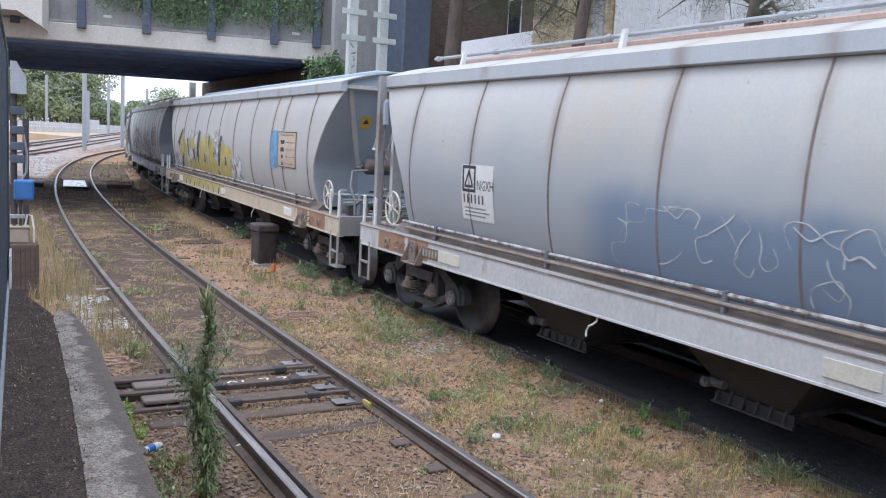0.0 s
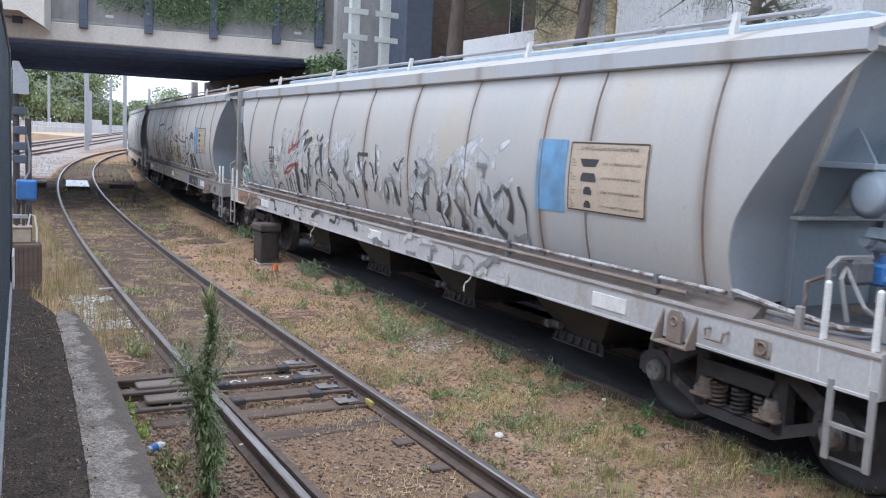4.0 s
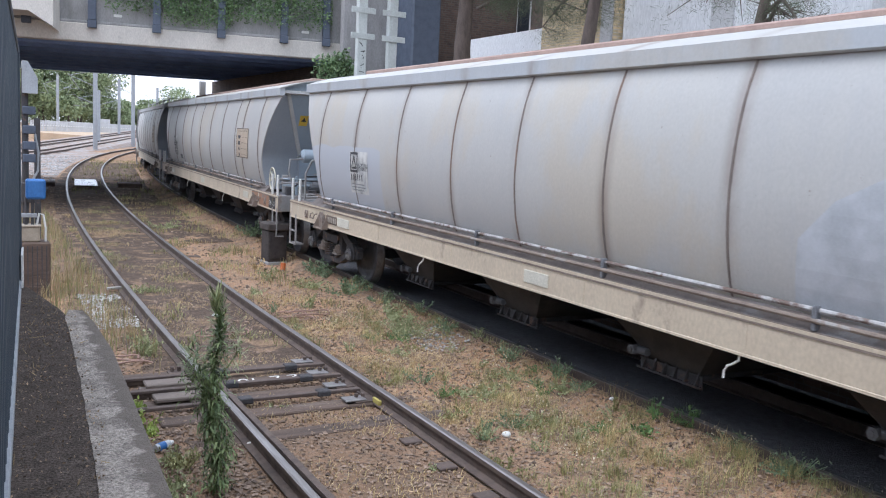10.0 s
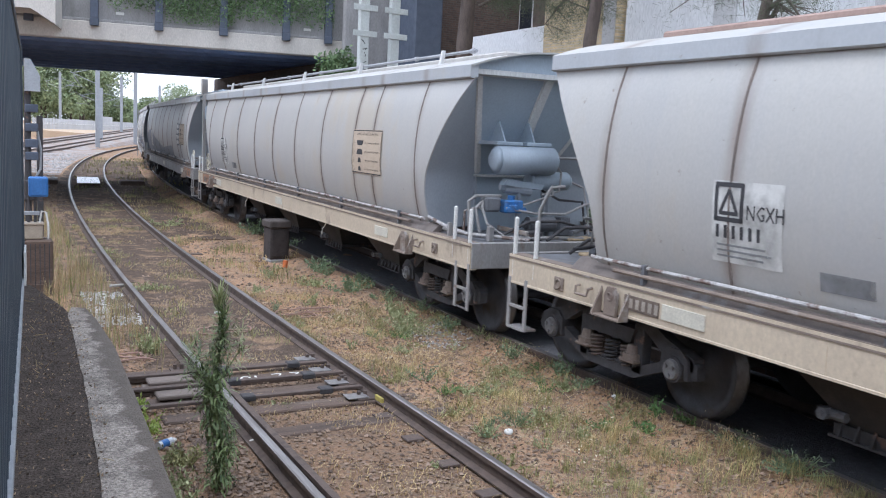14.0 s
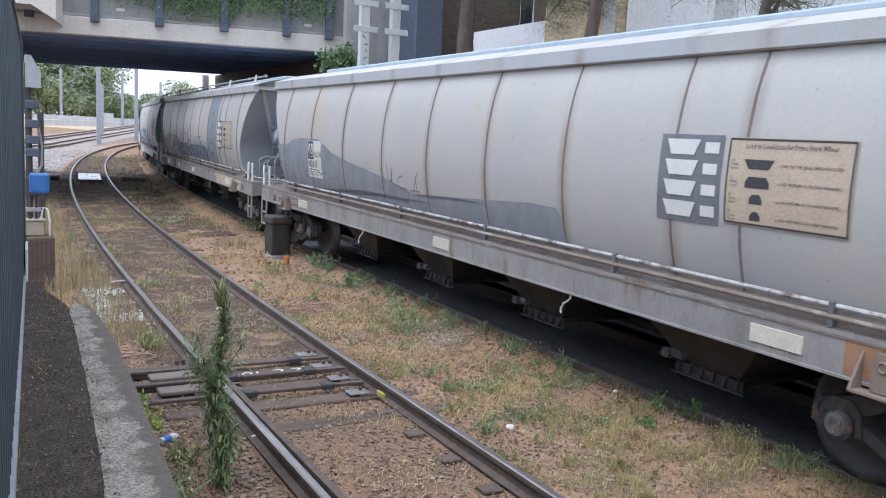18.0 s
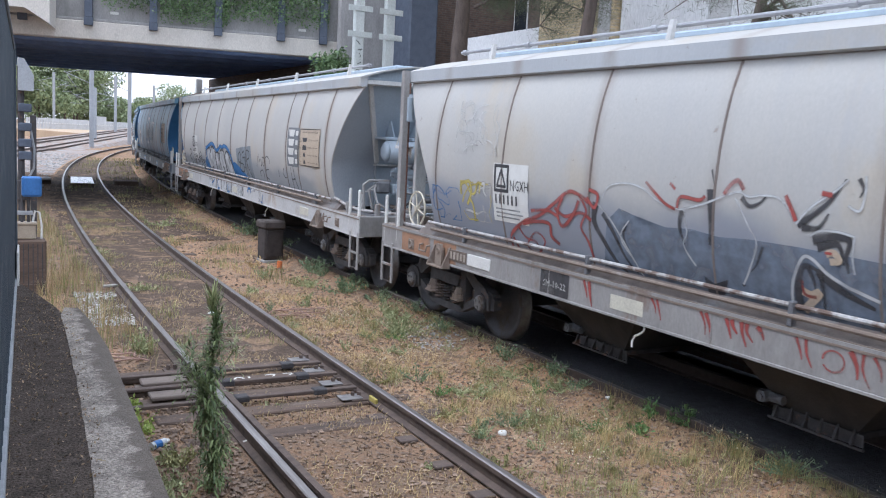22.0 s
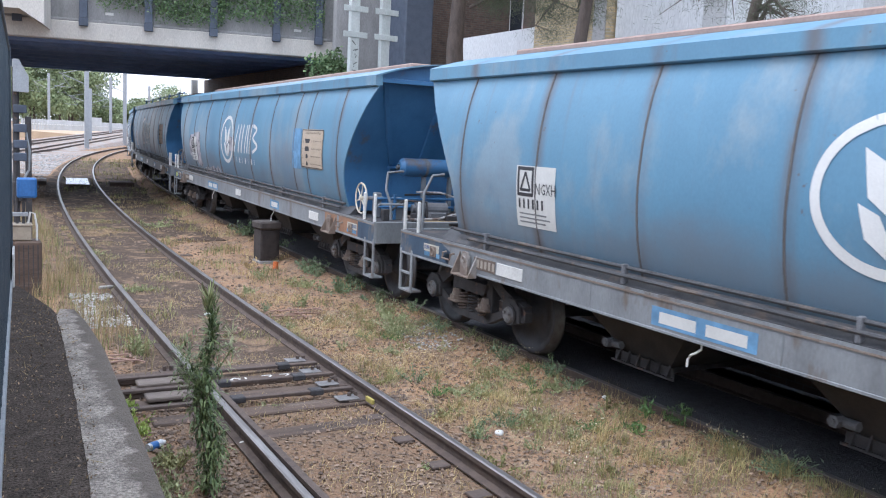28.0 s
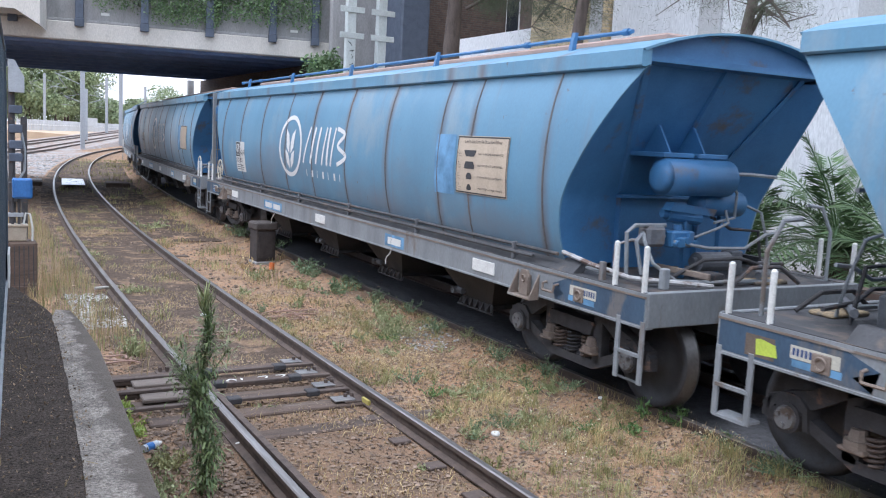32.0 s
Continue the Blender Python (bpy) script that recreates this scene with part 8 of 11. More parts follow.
        for i, (pts, w, mt) in enumerate((([(-2.55, 1.79), (-2.55, 1.91), (-2.68, 1.91), (-2.64, 1.74), (-2.55, 1.79)], 0.025, SPRAY_BLACK), ([(-2.79, 1.77), (-2.79, 1.9), (-2.94, 1.96), (-3.12, 1.9), (-3.1, 1.81)], 0.025, SPRAY_BLACK), ([(-2.27, 1.5), (-2.26, 1.6), (-2.47, 1.65), (-2.55, 1.56), (-2.52, 1.47)], 0.025, SPRAY_BLACK), ([(-2.94, 1.48), (-2.7, 1.53), (-2.78, 1.66), (-3.0, 1.69)], 0.022, SPRAY_BLACK), ([(-3.78, 1.72), (-3.76, 1.58)], 0.022, SPRAY_BLACK), ([(-4.16, 1.78), (-4.1, 1.68), (-4.18, 1.6), (-4.28, 1.6)], 0.025, SPRAY_BLACK), ([(-4.66, 1.82), (-4.68, 1.62), (-4.7, 1.4)], 0.03, SPRAY_BLACK), ([(-4.67, 1.58), (-4.87, 1.61)], 0.03, SPRAY_BLACK), ([(-4.82, 1.84), (-4.87, 1.64), (-4.96, 1.43)], 0.03, SPRAY_BLACK),)):
            decal(wg, k, "spray_stroke", stroke(fresh(), pts, w), mt, 0.0091 + 0.0003 * i)
        for i, (pts, w, mt) in enumerate((([(5.88, 1.48), (5.93, 1.77), (5.72, 1.85), (5.62, 1.75), (5.87, 1.64), (5.6, 1.41)], 0.035, SPRAY_BLACK), ([(5.44, 1.65), (5.44, 1.43)], 0.03, SPRAY_BLACK), ([(5.44, 1.74), (5.42, 1.78)], 0.03, SPRAY_BLACK), ([(5.29, 1.41), (5.29, 1.65), (5.11, 1.7), (5.1, 1.59), (5.25, 1.54)], 0.03, SPRAY_BLACK), ([(5.05, 1.57), (4.93, 1.63), (4.99, 1.69), (5.08, 1.59), (5.03, 1.46), (4.9, 1.51)], 0.03, SPRAY_BLACK), ([(4.69, 1.71), (4.82, 1.67), (4.79, 1.59), (4.69, 1.56), (4.83, 1.46)], 0.03, SPRAY_BLACK), ([(4.61, 1.65), (4.69, 1.58), (4.65, 1.5), (4.54, 1.54), (4.52, 1.64), (4.61, 1.65)], 0.03, SPRAY_BLACK),)):
            decal(wg, k, "spray_stroke", stroke(fresh(), pts, w), mt, 0.0125 + 0.0003 * i)
        for i, (pts, w, mt) in enumerate((([(4.49, 1.72), (4.3, 1.81), (4.16, 1.76), (4.14, 1.6), (4.31, 1.61), (4.5, 1.54), (4.49, 1.72)], 0.03, SPRAY_BLACK), ([(4.45, 1.66), (4.17, 1.71)], 0.025, SPRAY_BLACK), ([(4.44, 1.6), (4.17, 1.66)], 0.025, SPRAY_BLACK), ([(4.31, 1.57), (4.34, 1.35)], 0.03, SPRAY_BLACK), ([(4.26, 1.52), (3.96, 1.6), (3.77, 1.57), (4.11, 1.48), (3.9, 1.4), (3.86, 1.52)], 0.03, SPRAY_BLACK),)):
            decal(wg, k, "spray_stroke", stroke(fresh(), pts, w), mt, 0.0146 + 0.0003 * i)
        tag_marks(wg, k, 3.0, -3.0, 0.96, 1.18, 12, [SPRAY_BLUE, SPRAY_SILVER], 51, 0.05, True)
    else:
        load_board(wg, k, side_panel=PATCH_BLUE)
        grain_logo(wg, k, {10: 1.12, 11: 1.12}.get(k, 1.66))
        if k == 11:
            decal(wg, k, "worn_patch", blob(curve([(5.9, 1.75), (5.85, 2.25), (5.4, 2.32), (5.0, 2.38), (4.4, 2.36), (4.45, 1.9), (4.5, 1.75), (4.3, 1.5), (4.6, 1.42), (5.0, 1.55), (5.4, 1.65)])), SPRAY_PINK, 0.004)
            decal(wg, k, "worn_patch", ragged(4.5, 2.2, 1.34, 1.46, 4, 0.14), SPRAY_PINK, 0.0045)
            decal(wg, k, "worn_patch", blob(curve([(1.25, 2.1), (1.1, 2.3), (0.7, 2.33), (0.3, 2.2), (0.35, 2.05), (0.8, 1.98), (1.0, 1.86)])), SPRAY_PINK, 0.0045)
        if k < 14:
            for e in (1, -1):
                decal(wg, k, "blue_sill_end", blob([(e * 8.41, 0.945), (e * 8.41, 1.188), (e * 7.25, 1.188), (e * 7.0, 1.10), (e * 7.2, 1.02), (e * 7.05, 0.945)]), SILL_BLUE, 0.0022, True, "dull blue painted end of the sill")
                decal(wg, k, "end_notice", rect(e * 7.72, e * 7.30, 1.035, 1.135), LABEL_CREAM, 0.004, True)
                decal(wg, k, "end_notice_band", rect(e * 7.70, e * 7.28, 0.975, 1.03), PATCH_BLUE, 0.004, True)
                for i in range(5):
                    decal(wg, k, "text_bar", rect(e * (7.70 - i * 0.036), e * (7.678 - i * 0.036), 1.06, 1.115), DEEP_INK, 0.0055, True)
        if k == 11:
            decal(wg, k, "sill_plate", rect(8.14, 7.86, 0.965, 1.135), PLATE_BROWN, 0.004, True, "brown backing plate")
            decal(wg, k, "yellow_reflector", blob([(8.03, 0.985), (8.04, 1.105), (7.99, 1.115), (7.85, 1.09), (7.83, 1.0)]), REFLECTOR, 0.0065, True, "yellow-green reflector")
        for u, mat in ((3.0, PANEL_WHITE), (2.45, PANEL_WHITE), (-3.1, PANEL_WHITE)):
            decal(wg, k, "sill_patch", rect(u + 0.32, u - 0.32, 0.96, 1.13), PATCH_BLUE, 0.002, True)
            decal(wg, k, "sill_notice", rect(u + 0.22, u - 0.22, 0.99, 1.09), mat, 0.004, True)
    if k < 10 or k in (10, 11):
        # bare rusty primer at the brake end of the sill
        e = -1 if T else 1
        decal(wg, k, "primer_patch", rect(e * 7.75, e * 6.9, 0.945, 1.19), RUST, 0.003, True)
        decal(wg, k, "primer_patch", rect(e * 6.8, e * 6.2, 0.945, 1.19), RUST, 0.0025, True)
    if k == 5:
        decal(wg, k, "inspection_panel", rect(-7.76, -8.30, 0.945, 1.19), SPRAY_BLACK, 0.004, True, "black sill patch")
        part("inspection_date", words("SM-9-22", 0.13, -7.80, 1.01, sill_map(1, 0.006), 0.46), SPRAY_WHITE, wg)
    elif k == 8:
        decal(wg, k, "sill_patch", blob([(-4.15, 0.94), (-7.2, 0.94), (-7.2, 1.187), (-3.85, 1.187), (-3.7, 1.12), (-4.0, 1.04)]), SILL_CREAM, 0.002, True, "cream stretch of sill")
        rnd = random.Random(93)
        decal(wg, k, "sill_patch", rect(3.19, 2.73, 0.99, 1.125), LABEL_CREAM, 0.003, True, "cream stencil panel")
        for i, (u, z) in enumerate(((3.50, 0.94), (3.58, 1.02), (2.53, 1.01), (2.60, 1.06), (2.0, 1.0), (1.94, 0.97), (1.72, 1.03), (1.66, 1.08), (1.56, 1.0), (1.50, 1.05), (1.40, 1.09), (1.04, 1.03), (0.95, 0.99), (0.58, 1.0), (0.48, 0.96), (0.40, 1.03))):
            w = rnd.uniform(0.03, 0.06)
            pts = [(u + 0.03, 1.185), (u + rnd.uniform(-0.03, 0.03), 0.5 * (z + 1.185)), (u - 0.04, z)]
            decal(wg, k, "spray_drip", stroke(fresh(), pts, w, True), SPRAY_RED, 0.003 + 0.0002 * i, True)
        decal(wg, k, "spray_drip", stroke(fresh(), [(0.74 + 0.09 * math.cos(q), 1.08 + 0.075 * math.sin(q)) for q in [math.tau * i / 12 for i in range(12)]], 0.016), SPRAY_RED, 0.0065, True)
        decal(wg, k, "inspection_panel", rect(4.35, 3.85, 0.945, 1.19), SPRAY_BLACK, 0.004, True, "black sill patch")
        part("inspection_date", words("SM-10-22", 0.10, 4.30, 1.02, sill_map(-1, 0.006), 0.40), SPRAY_WHITE, wg)

# the blue wagons carry no warning plate; the far ones stay plain, their smallest parts are never told apart
TINY_PARTS = ("deck_pipe", "deck_bracket", "digit_bar", "text_bar", "lettering", "bar_collar", "pipe_clip", "diagram", "logo_tick", "sill_joint", "tow_hook", "sill_handle", "lamp_socket", "relay_valve", "valve_bracket", "valve_leg", "valve_cap", "air_pipe", "pull_rod", "rail_post", "lever_bracket", "slack_adjuster", "deck_board", "chaff_heap", "spring", "brake_hanger", "gate_rack", "gate_drive", "axle_cap", "bar_bracket", "tank_band", "drain_cock", "step_web", "step_brace", "spoke", "hub")
COARSE = ("seam", "step", "hand_post", "sill_label", "logo_bar", "leaf_shape", "bolster_end", "chute_gate", "sill_notice", "sill_patch", "axle_box", "tank_leg", "tank_bracket", "cast_plate", "bracket_web")
for wg in WAGONS[10:]:
    for o in [o for o in wg.children_recursive if o.name.split(".")[0] in ("sign_triangle", "warning_sign")]:
        bpy.data.objects.remove(o)
for k, wg in enumerate(WAGONS[13:]):
    gone = TINY_PARTS + (COARSE if k > 1 else ())
    for o in [o for o in wg.children_recursive if o.name.split(".")[0] in gone]:
        bpy.data.objects.remove(o)

# ---- foliage helpers ----
def leaf_material(name, a, b, rough=0.55):
    m = bpy.data.materials.new(name)
    m.use_nodes = True
    t = m.node_tree
    p = t.nodes["Principled BSDF"]
    g = t.nodes.new("ShaderNodeNewGeometry")
    r = t.nodes.new("ShaderNodeValToRGB")
    r.color_ramp.elements[0].color, r.color_ramp.elements[1].color = (*a, 1), (*b, 1)
    t.links.new(g.outputs["Random Per Island"], r.inputs["Fac"])
    co = t.nodes.new("ShaderNodeTexCoord")
    nz = t.nodes.new("ShaderNodeTexNoise")
    nz.inputs["Scale"].default_value = 1.3
    t.links.new(co.outputs["Object"], nz.inputs["Vector"])
    h = t.nodes.new("ShaderNodeHueSaturation")
    v = t.nodes.new("ShaderNodeMapRange")
    v.inputs["From Min"].default_value, v.inputs["From Max"].default_value, v.inputs["To Min"].default_value, v.inputs["To Max"].default_value = 0.3, 0.7, 0.7, 1.3
    t.links.new(nz.outputs["Fac"], v.inputs["Value"])
    t.links.new(v.outputs["Result"], h.inputs["Value"])
    t.links.new(r.outputs["Color"], h.inputs["Color"])
    t.links.new(h.outputs["Color"], p.inputs["Base Color"])
    p.inputs["Roughness"].default_value = rough
    return m


IVY = leaf_material("ivy_leaf", (0.07, 0.135, 0.055), (0.20, 0.29, 0.13))
NEEDLE = leaf_material("needle_leaf", (0.045, 0.062, 0.032), (0.115, 0.135, 0.072))
PALM = leaf_material("palm_leaf", (0.05, 0.10, 0.04), (0.13, 0.20, 0.08))
FAR_TREE = leaf_material("far_tree_leaf", (0.15, 0.20, 0.10), (0.33, 0.39, 0.21))
DRY = leaf_material("dry_grass", (0.38, 0.265, 0.115), (0.62, 0.49, 0.25))
TALL_GREEN = leaf_material("tall_green_grass", (0.14, 0.165, 0.055), (0.33, 0.34, 0.14))
TALL_DRY = leaf_material("tall_dry_grass", (0.22, 0.155, 0.075), (0.50, 0.40, 0.21))
GREEN_GRASS = leaf_material("green_grass", (0.19, 0.195, 0.075), (0.42, 0.40, 0.18))
OLIVE = leaf_material("olive_grass", (0.15, 0.155, 0.055), (0.36, 0.33, 0.14))
WEED = leaf_material("weed_leaf", (0.20, 0.232, 0.10), (0.42, 0.445, 0.235))
DARK_WEED = leaf_material("dark_weed_leaf", (0.11, 0.17, 0.09), (0.25, 0.33, 0.18))
TALL_WEED = leaf_material("tall_weed_leaf", (0.075, 0.12, 0.045), (0.26, 0.33, 0.13))
LUSH = leaf_material("lush_leaf", (0.07, 0.16, 0.05), (0.20, 0.31, 0.10))
LIME = leaf_material("lime_leaf", (0.25, 0.36, 0.07), (0.42, 0.50, 0.13))


def leaves_mesh(name, centres, size, mat, seed, ratio=2.0, droop=0.0, updir=None):
    """Many small folded leaves, one at each centre."""
    rng = np.random.default_rng(seed)
    c = np.asarray(centres, float)
    n = len(c)
    a = rng.normal(size=(n, 3))
    if updir is not None:
        a = a * 0.5 + np.asarray(updir)
    a[:, 2] -= droop
    a /= np.linalg.norm(a, axis=1)[:, None]
    b = np.cross(a, rng.normal(size=(n, 3)))
    b /= np.linalg.norm(b, axis=1)[:, None]
    s = size * rng.uniform(0.6, 1.3, n)[:, None]
    tip, base = c + a * s * 0.5, c - a * s * 0.5
    w = b * s * 0.5 / ratio
    lift = np.cross(a, b) * s * 0.08
    verts = np.stack([base, c + w + lift, tip, c - w + lift], 1).reshape(-1, 3)
    me = bpy.data.meshes.new(name)
    me.from_pydata(verts.tolist(), [], [(4 * i, 4 * i + 1, 4 * i + 2, 4 * i + 3) for i in range(n)])
    me.materials.append(mat)
    return me


def blades_mesh(name, roots, height, width, mat, seed, lean=0.5):
    """Bent grass blades standing at roots."""
    rng = np.random.default_rng(seed)
    r = np.asarray(roots, float)
    n = len(r)
    h = height * rng.uniform(0.4, 1.25, n)[:, None]
    ang = rng.uniform(0, math.tau, n)
    d = np.stack([np.cos(ang), np.sin(ang), np.zeros(n)], 1)
    side = np.stack([-np.sin(ang + 0.6), np.cos(ang + 0.6), np.zeros(n)], 1) * width * 0.5
    up = np.array([0, 0, 1.0])
    l = rng.uniform(0.1, 1.0, n)[:, None] * lean
    mid = r + up * h * 0.6 + d * h * l * 0.3
    tip = r + up * h * (1 - 0.25 * l) + d * h * l
    verts = np.stack([r - side, r + side, mid + side * 0.8, mid - side * 0.8, tip], 1).reshape(-1, 3)
    faces = []
    for i in range(n):
        k = 5 * i
        faces += [(k, k + 1, k + 2, k + 3), (k + 3, k + 2, k + 4)]
    me = bpy.data.meshes.new(name)
    me.from_pydata(verts.tolist(), [], faces)
    me.materials.append(mat)
    return me


def child(name, me, parent, label=""):
    ob = new(name, me)
    ob.parent = parent
    if label:
        ob["label"] = label
    return ob


def brick_material(name, base, second, mortar, w=0.23, h=0.076):
    m = material(name, base, second, rough=0.9, scale=3, fine=60, bump=0.1)
    t = m.node_tree
    b = t.nodes["Principled BSDF"]
    src = b.inputs["Base Color"].links[0].from_socket
    co = t.nodes.new("ShaderNodeTexCoord")
    sep, com, add = t.nodes.new("ShaderNodeSeparateXYZ"), t.nodes.new("ShaderNodeCombineXYZ"), t.nodes.new("ShaderNodeMath")
    t.links.new(co.outputs["Object"], sep.inputs[0])
    t.links.new(sep.outputs["X"], add.inputs[0])
    t.links.new(sep.outputs["Y"], add.inputs[1])
    t.links.new(add.outputs[0], com.inputs["X"])
    t.links.new(sep.outputs["Z"], com.inputs["Y"])
    br = t.nodes.new("ShaderNodeTexBrick")
    br.inputs["Scale"].default_value, br.inputs["Brick Width"].default_value, br.inputs["Row Height"].default_value, br.inputs["Mortar Size"].default_value = 1.0, w, h, 0.009
    br.inputs["Color1"].default_value, br.inputs["Color2"].default_value, br.inputs["Mortar"].default_value = (0.8, 0.8, 0.8, 1), (1.15, 1.1, 1.05, 1), tuple(c / max(base[i], 0.01) for i, c in enumerate(mortar)) + (1,)
    t.links.new(com.outputs[0], br.inputs["Vector"])
    x = t.nodes.new("ShaderNodeMixRGB")
    x.blend_type = "MULTIPLY"
    x.inputs[0].default_value = 1.0
    t.links.new(src, x.inputs[1])
    t.links.new(br.outputs["Color"], x.inputs[2])
    t.links.new(x.outputs["Color"], b.inputs["Base Color"])
    bp = t.nodes.new("ShaderNodeBump")
    bp.inputs["Strength"].default_value, bp.inputs["Distance"].default_value, bp.invert = 0.5, 0.01, True
    t.links.new(br.outputs["Fac"], bp.inputs["Height"])
    t.links.new(bp.outputs["Normal"], b.inputs["Normal"])
    return m


DARK_BRICK = brick_material("dark_brick_wall", (0.15, 0.105, 0.085), (0.10, 0.075, 0.065), (0.16, 0.14, 0.125))
CREAM_BRICK = brick_material("cream_brick_wall", (0.66, 0.54, 0.34), (0.56, 0.46, 0.30), (0.58, 0.52, 0.42))
RENDER_WHITE = material("white_render", (0.84, 0.85, 0.86), (0.77, 0.78, 0.79), rough=0.85, scale=0.6, fine=30, bump=0.05, stretch=(1, 1, 0.3))
PILASTER = material("grey_render", (0.60, 0.60, 0.60), (0.52, 0.52, 0.52), rough=0.85, scale=1, fine=30, bump=0.05)
GALV = material("galvanised_steel", (0.36, 0.38, 0.40), (0.29, 0.31, 0.33), rough=0.5, metal=0.3, scale=6, fine=50, bump=0.03)
WINDOW_DARK = material("dark_window", (0.03, 0.035, 0.045), rough=0.15, scale=4, fine=40, bump=0, rough_var=0.05)


# ---- the road bridge ----
def bridge():
    t = thing("road_bridge", pose(0, 0, 0), "concrete beam road bridge over the tracks with ivied parapet", "bridge", kind="structure")
    m = pose(2.5, 29.5, 0, 0, 0, -11.0)

    def b(name, x0, x1, y0, y1, z0, z1, mat, bev=0.03, label=""):
        return part(name, box(fresh(), x0, x1, y0, y1, z0, z1, bev, m), mat, t, label)
    b("edge_beam", -30, 8.75, 0.0, 0.45, 5.0, 5.56, CONCRETE, label="pale concrete edge beam")
    b("deck", -30, 9.2, 0.46, 16.4, 5.06, 5.5, SOFFIT)
    for i in range(9):
        b("girder", -30, 8.4, 0.8 + i * 1.85, 1.15 + i * 1.85, 4.94, 5.06, SOFFIT, 0)
    b("parapet", -30, 9.4, 0.10, 0.5, 5.565, 7.6, OLD_CONCRETE, label="stained concrete parapet")
    b("string_course", -30, 8.75, 0.02, 0.10, 5.565, 5.64, OLD_CONCRETE, 0.01)
    for x in (-8.4, -6.55, -4.7, -2.85, -1.02, 0.82, 2.7, 4.66, 6.64, 8.02):
        p = b("parapet_post", x - 0.115, x + 0.115, -0.16, 0.08, 5.66, 7.7, STEEL_BLUE, 0.01, "dark blue steel post")
        part("post_foot", box(fresh(), x - 0.13, x + 0.13, -0.17, -0.002, 5.42, 5.655, 0.01, m), STEEL_BLUE, p)
    for x, z in ((1.55, 5.86), (7.35, 5.84)):
        b("wall_plate", x - 0.12, x + 0.12, 0.084, 0.098, z - 0.04, z + 0.04, PANEL_WHITE, 0)
    # cream concrete corbel of the next span
    bm = fresh()
    prism(bm, [(-30, 5.55), (-0.75, 5.62), (-0.1, 5.22), (-0.1, 6.6), (-30, 6.6)], "y", -1.6, -0.02)
    bmesh.ops.transform(bm, matrix=m, verts=bm.verts[:])
    part("corbel", bm, CONCRETE, t, "cream concrete overhang")
    # supports
    part("abutment", box(fresh(), 10.75, 11.6, 28.4, 45.2, -0.3, 4.93, 0.03), DARK_BRICK, t, "dark brick abutment")
    part("abutment", box(fresh(), -22, -20.5, 32, 50, -0.3, 4.93, 0.03), DARK_BRICK, t)
    # out-of-view wall, added to darken the space under the bridge
    part("pier_wall", box(fresh(), -1.3, -0.7, 30.2, 45.0, -0.3, 4.93, 0.03), DARK_BRICK, t)
    part("bearing_post", box(fresh(), 10.2, 10.5, 45.4, 45.7, -0.3, 4.93, 0.02), CONCRETE, t)
    rng = np.random.default_rng(4)
    for i, (x0, x1, z0, n) in enumerate(((1.2, 3.0, 6.0, 1800), (2.9, 5.0, 5.80, 3600), (4.8, 6.8, 6.0, 3000), (6.4, 8.2, 5.95, 1900))):
        c = np.stack([rng.uniform(x0, x1, n), -0.05 - 0.22 * rng.random(n) ** 2, z0 + 1.3 * rng.random(n) ** 0.8 + 0.15 * np.sin(rng.uniform(x0, x1, n) * 5)], 1)
        me = leaves_mesh("ivy", c, 0.075, IVY, 40 + i, 1.3)
        me.transform(m)
        child("ivy", me, t, "green ivy over the parapet")
    return t


bridge()
tagged(part("retaining_wall", box(fresh(), 10.9, 30, 27.6, 28.35, -0.3, 9.0, 0.02), DARK_BRICK), "dark brick retaining wall beside the bridge", "wall", kind="structure")
tagged(part("concrete_panel", box(fresh(), 10.72, 12.6, 27.3, 27.58, -0.3, 9.0, 0.02), OLD_CONCRETE), "grey concrete wall face beside the bridge", "wall", kind="structure")


def shrub(x, y, z, r, n, size, mat, label, seed, name="shrub", flat=0.8):
    t = thing(name, pose(x, y, z), label, "shrub")
    rng = np.random.default_rng(seed)
    for i in range(5):
        a = rng.uniform(0, math.tau)
        part("stem", rod(fresh(), (0, 0, 0), (r * 0.6 * math.cos(a), r * 0.6 * math.sin(a), r * flat), 0.02, 5, 0.008), BARK, t)
    d = rng.normal(size=(n, 3))
    d /= np.linalg.norm(d, axis=1)[:, None]
    c = d * (rng.random(n)[:, None] ** 0.5) * r * (0.75 + 0.35 * np.sin(d[:, :1] * 5) * np.cos(d[:, 1:2] * 4))
    c[:, 2] = c[:, 2] * flat + r * flat
    child("crown", leaves_mesh("crown", c, size, mat, seed, 1.8), t)
    return t


shrub(10.2, 26.3, 3.9, 0.85, 1500, 0.14, IVY, "green shrub growing at the bridge abutment", 61)
part("shrub_ledge", box(fresh(), 9.6, 10.74, 26.0, 27.28, -0.3, 3.95, 0.03), DARK_BRICK)["kind"] = "structure"
tagged(bpy.data.objects["shrub_ledge"], "dark brick pier under the shrub", "pier")


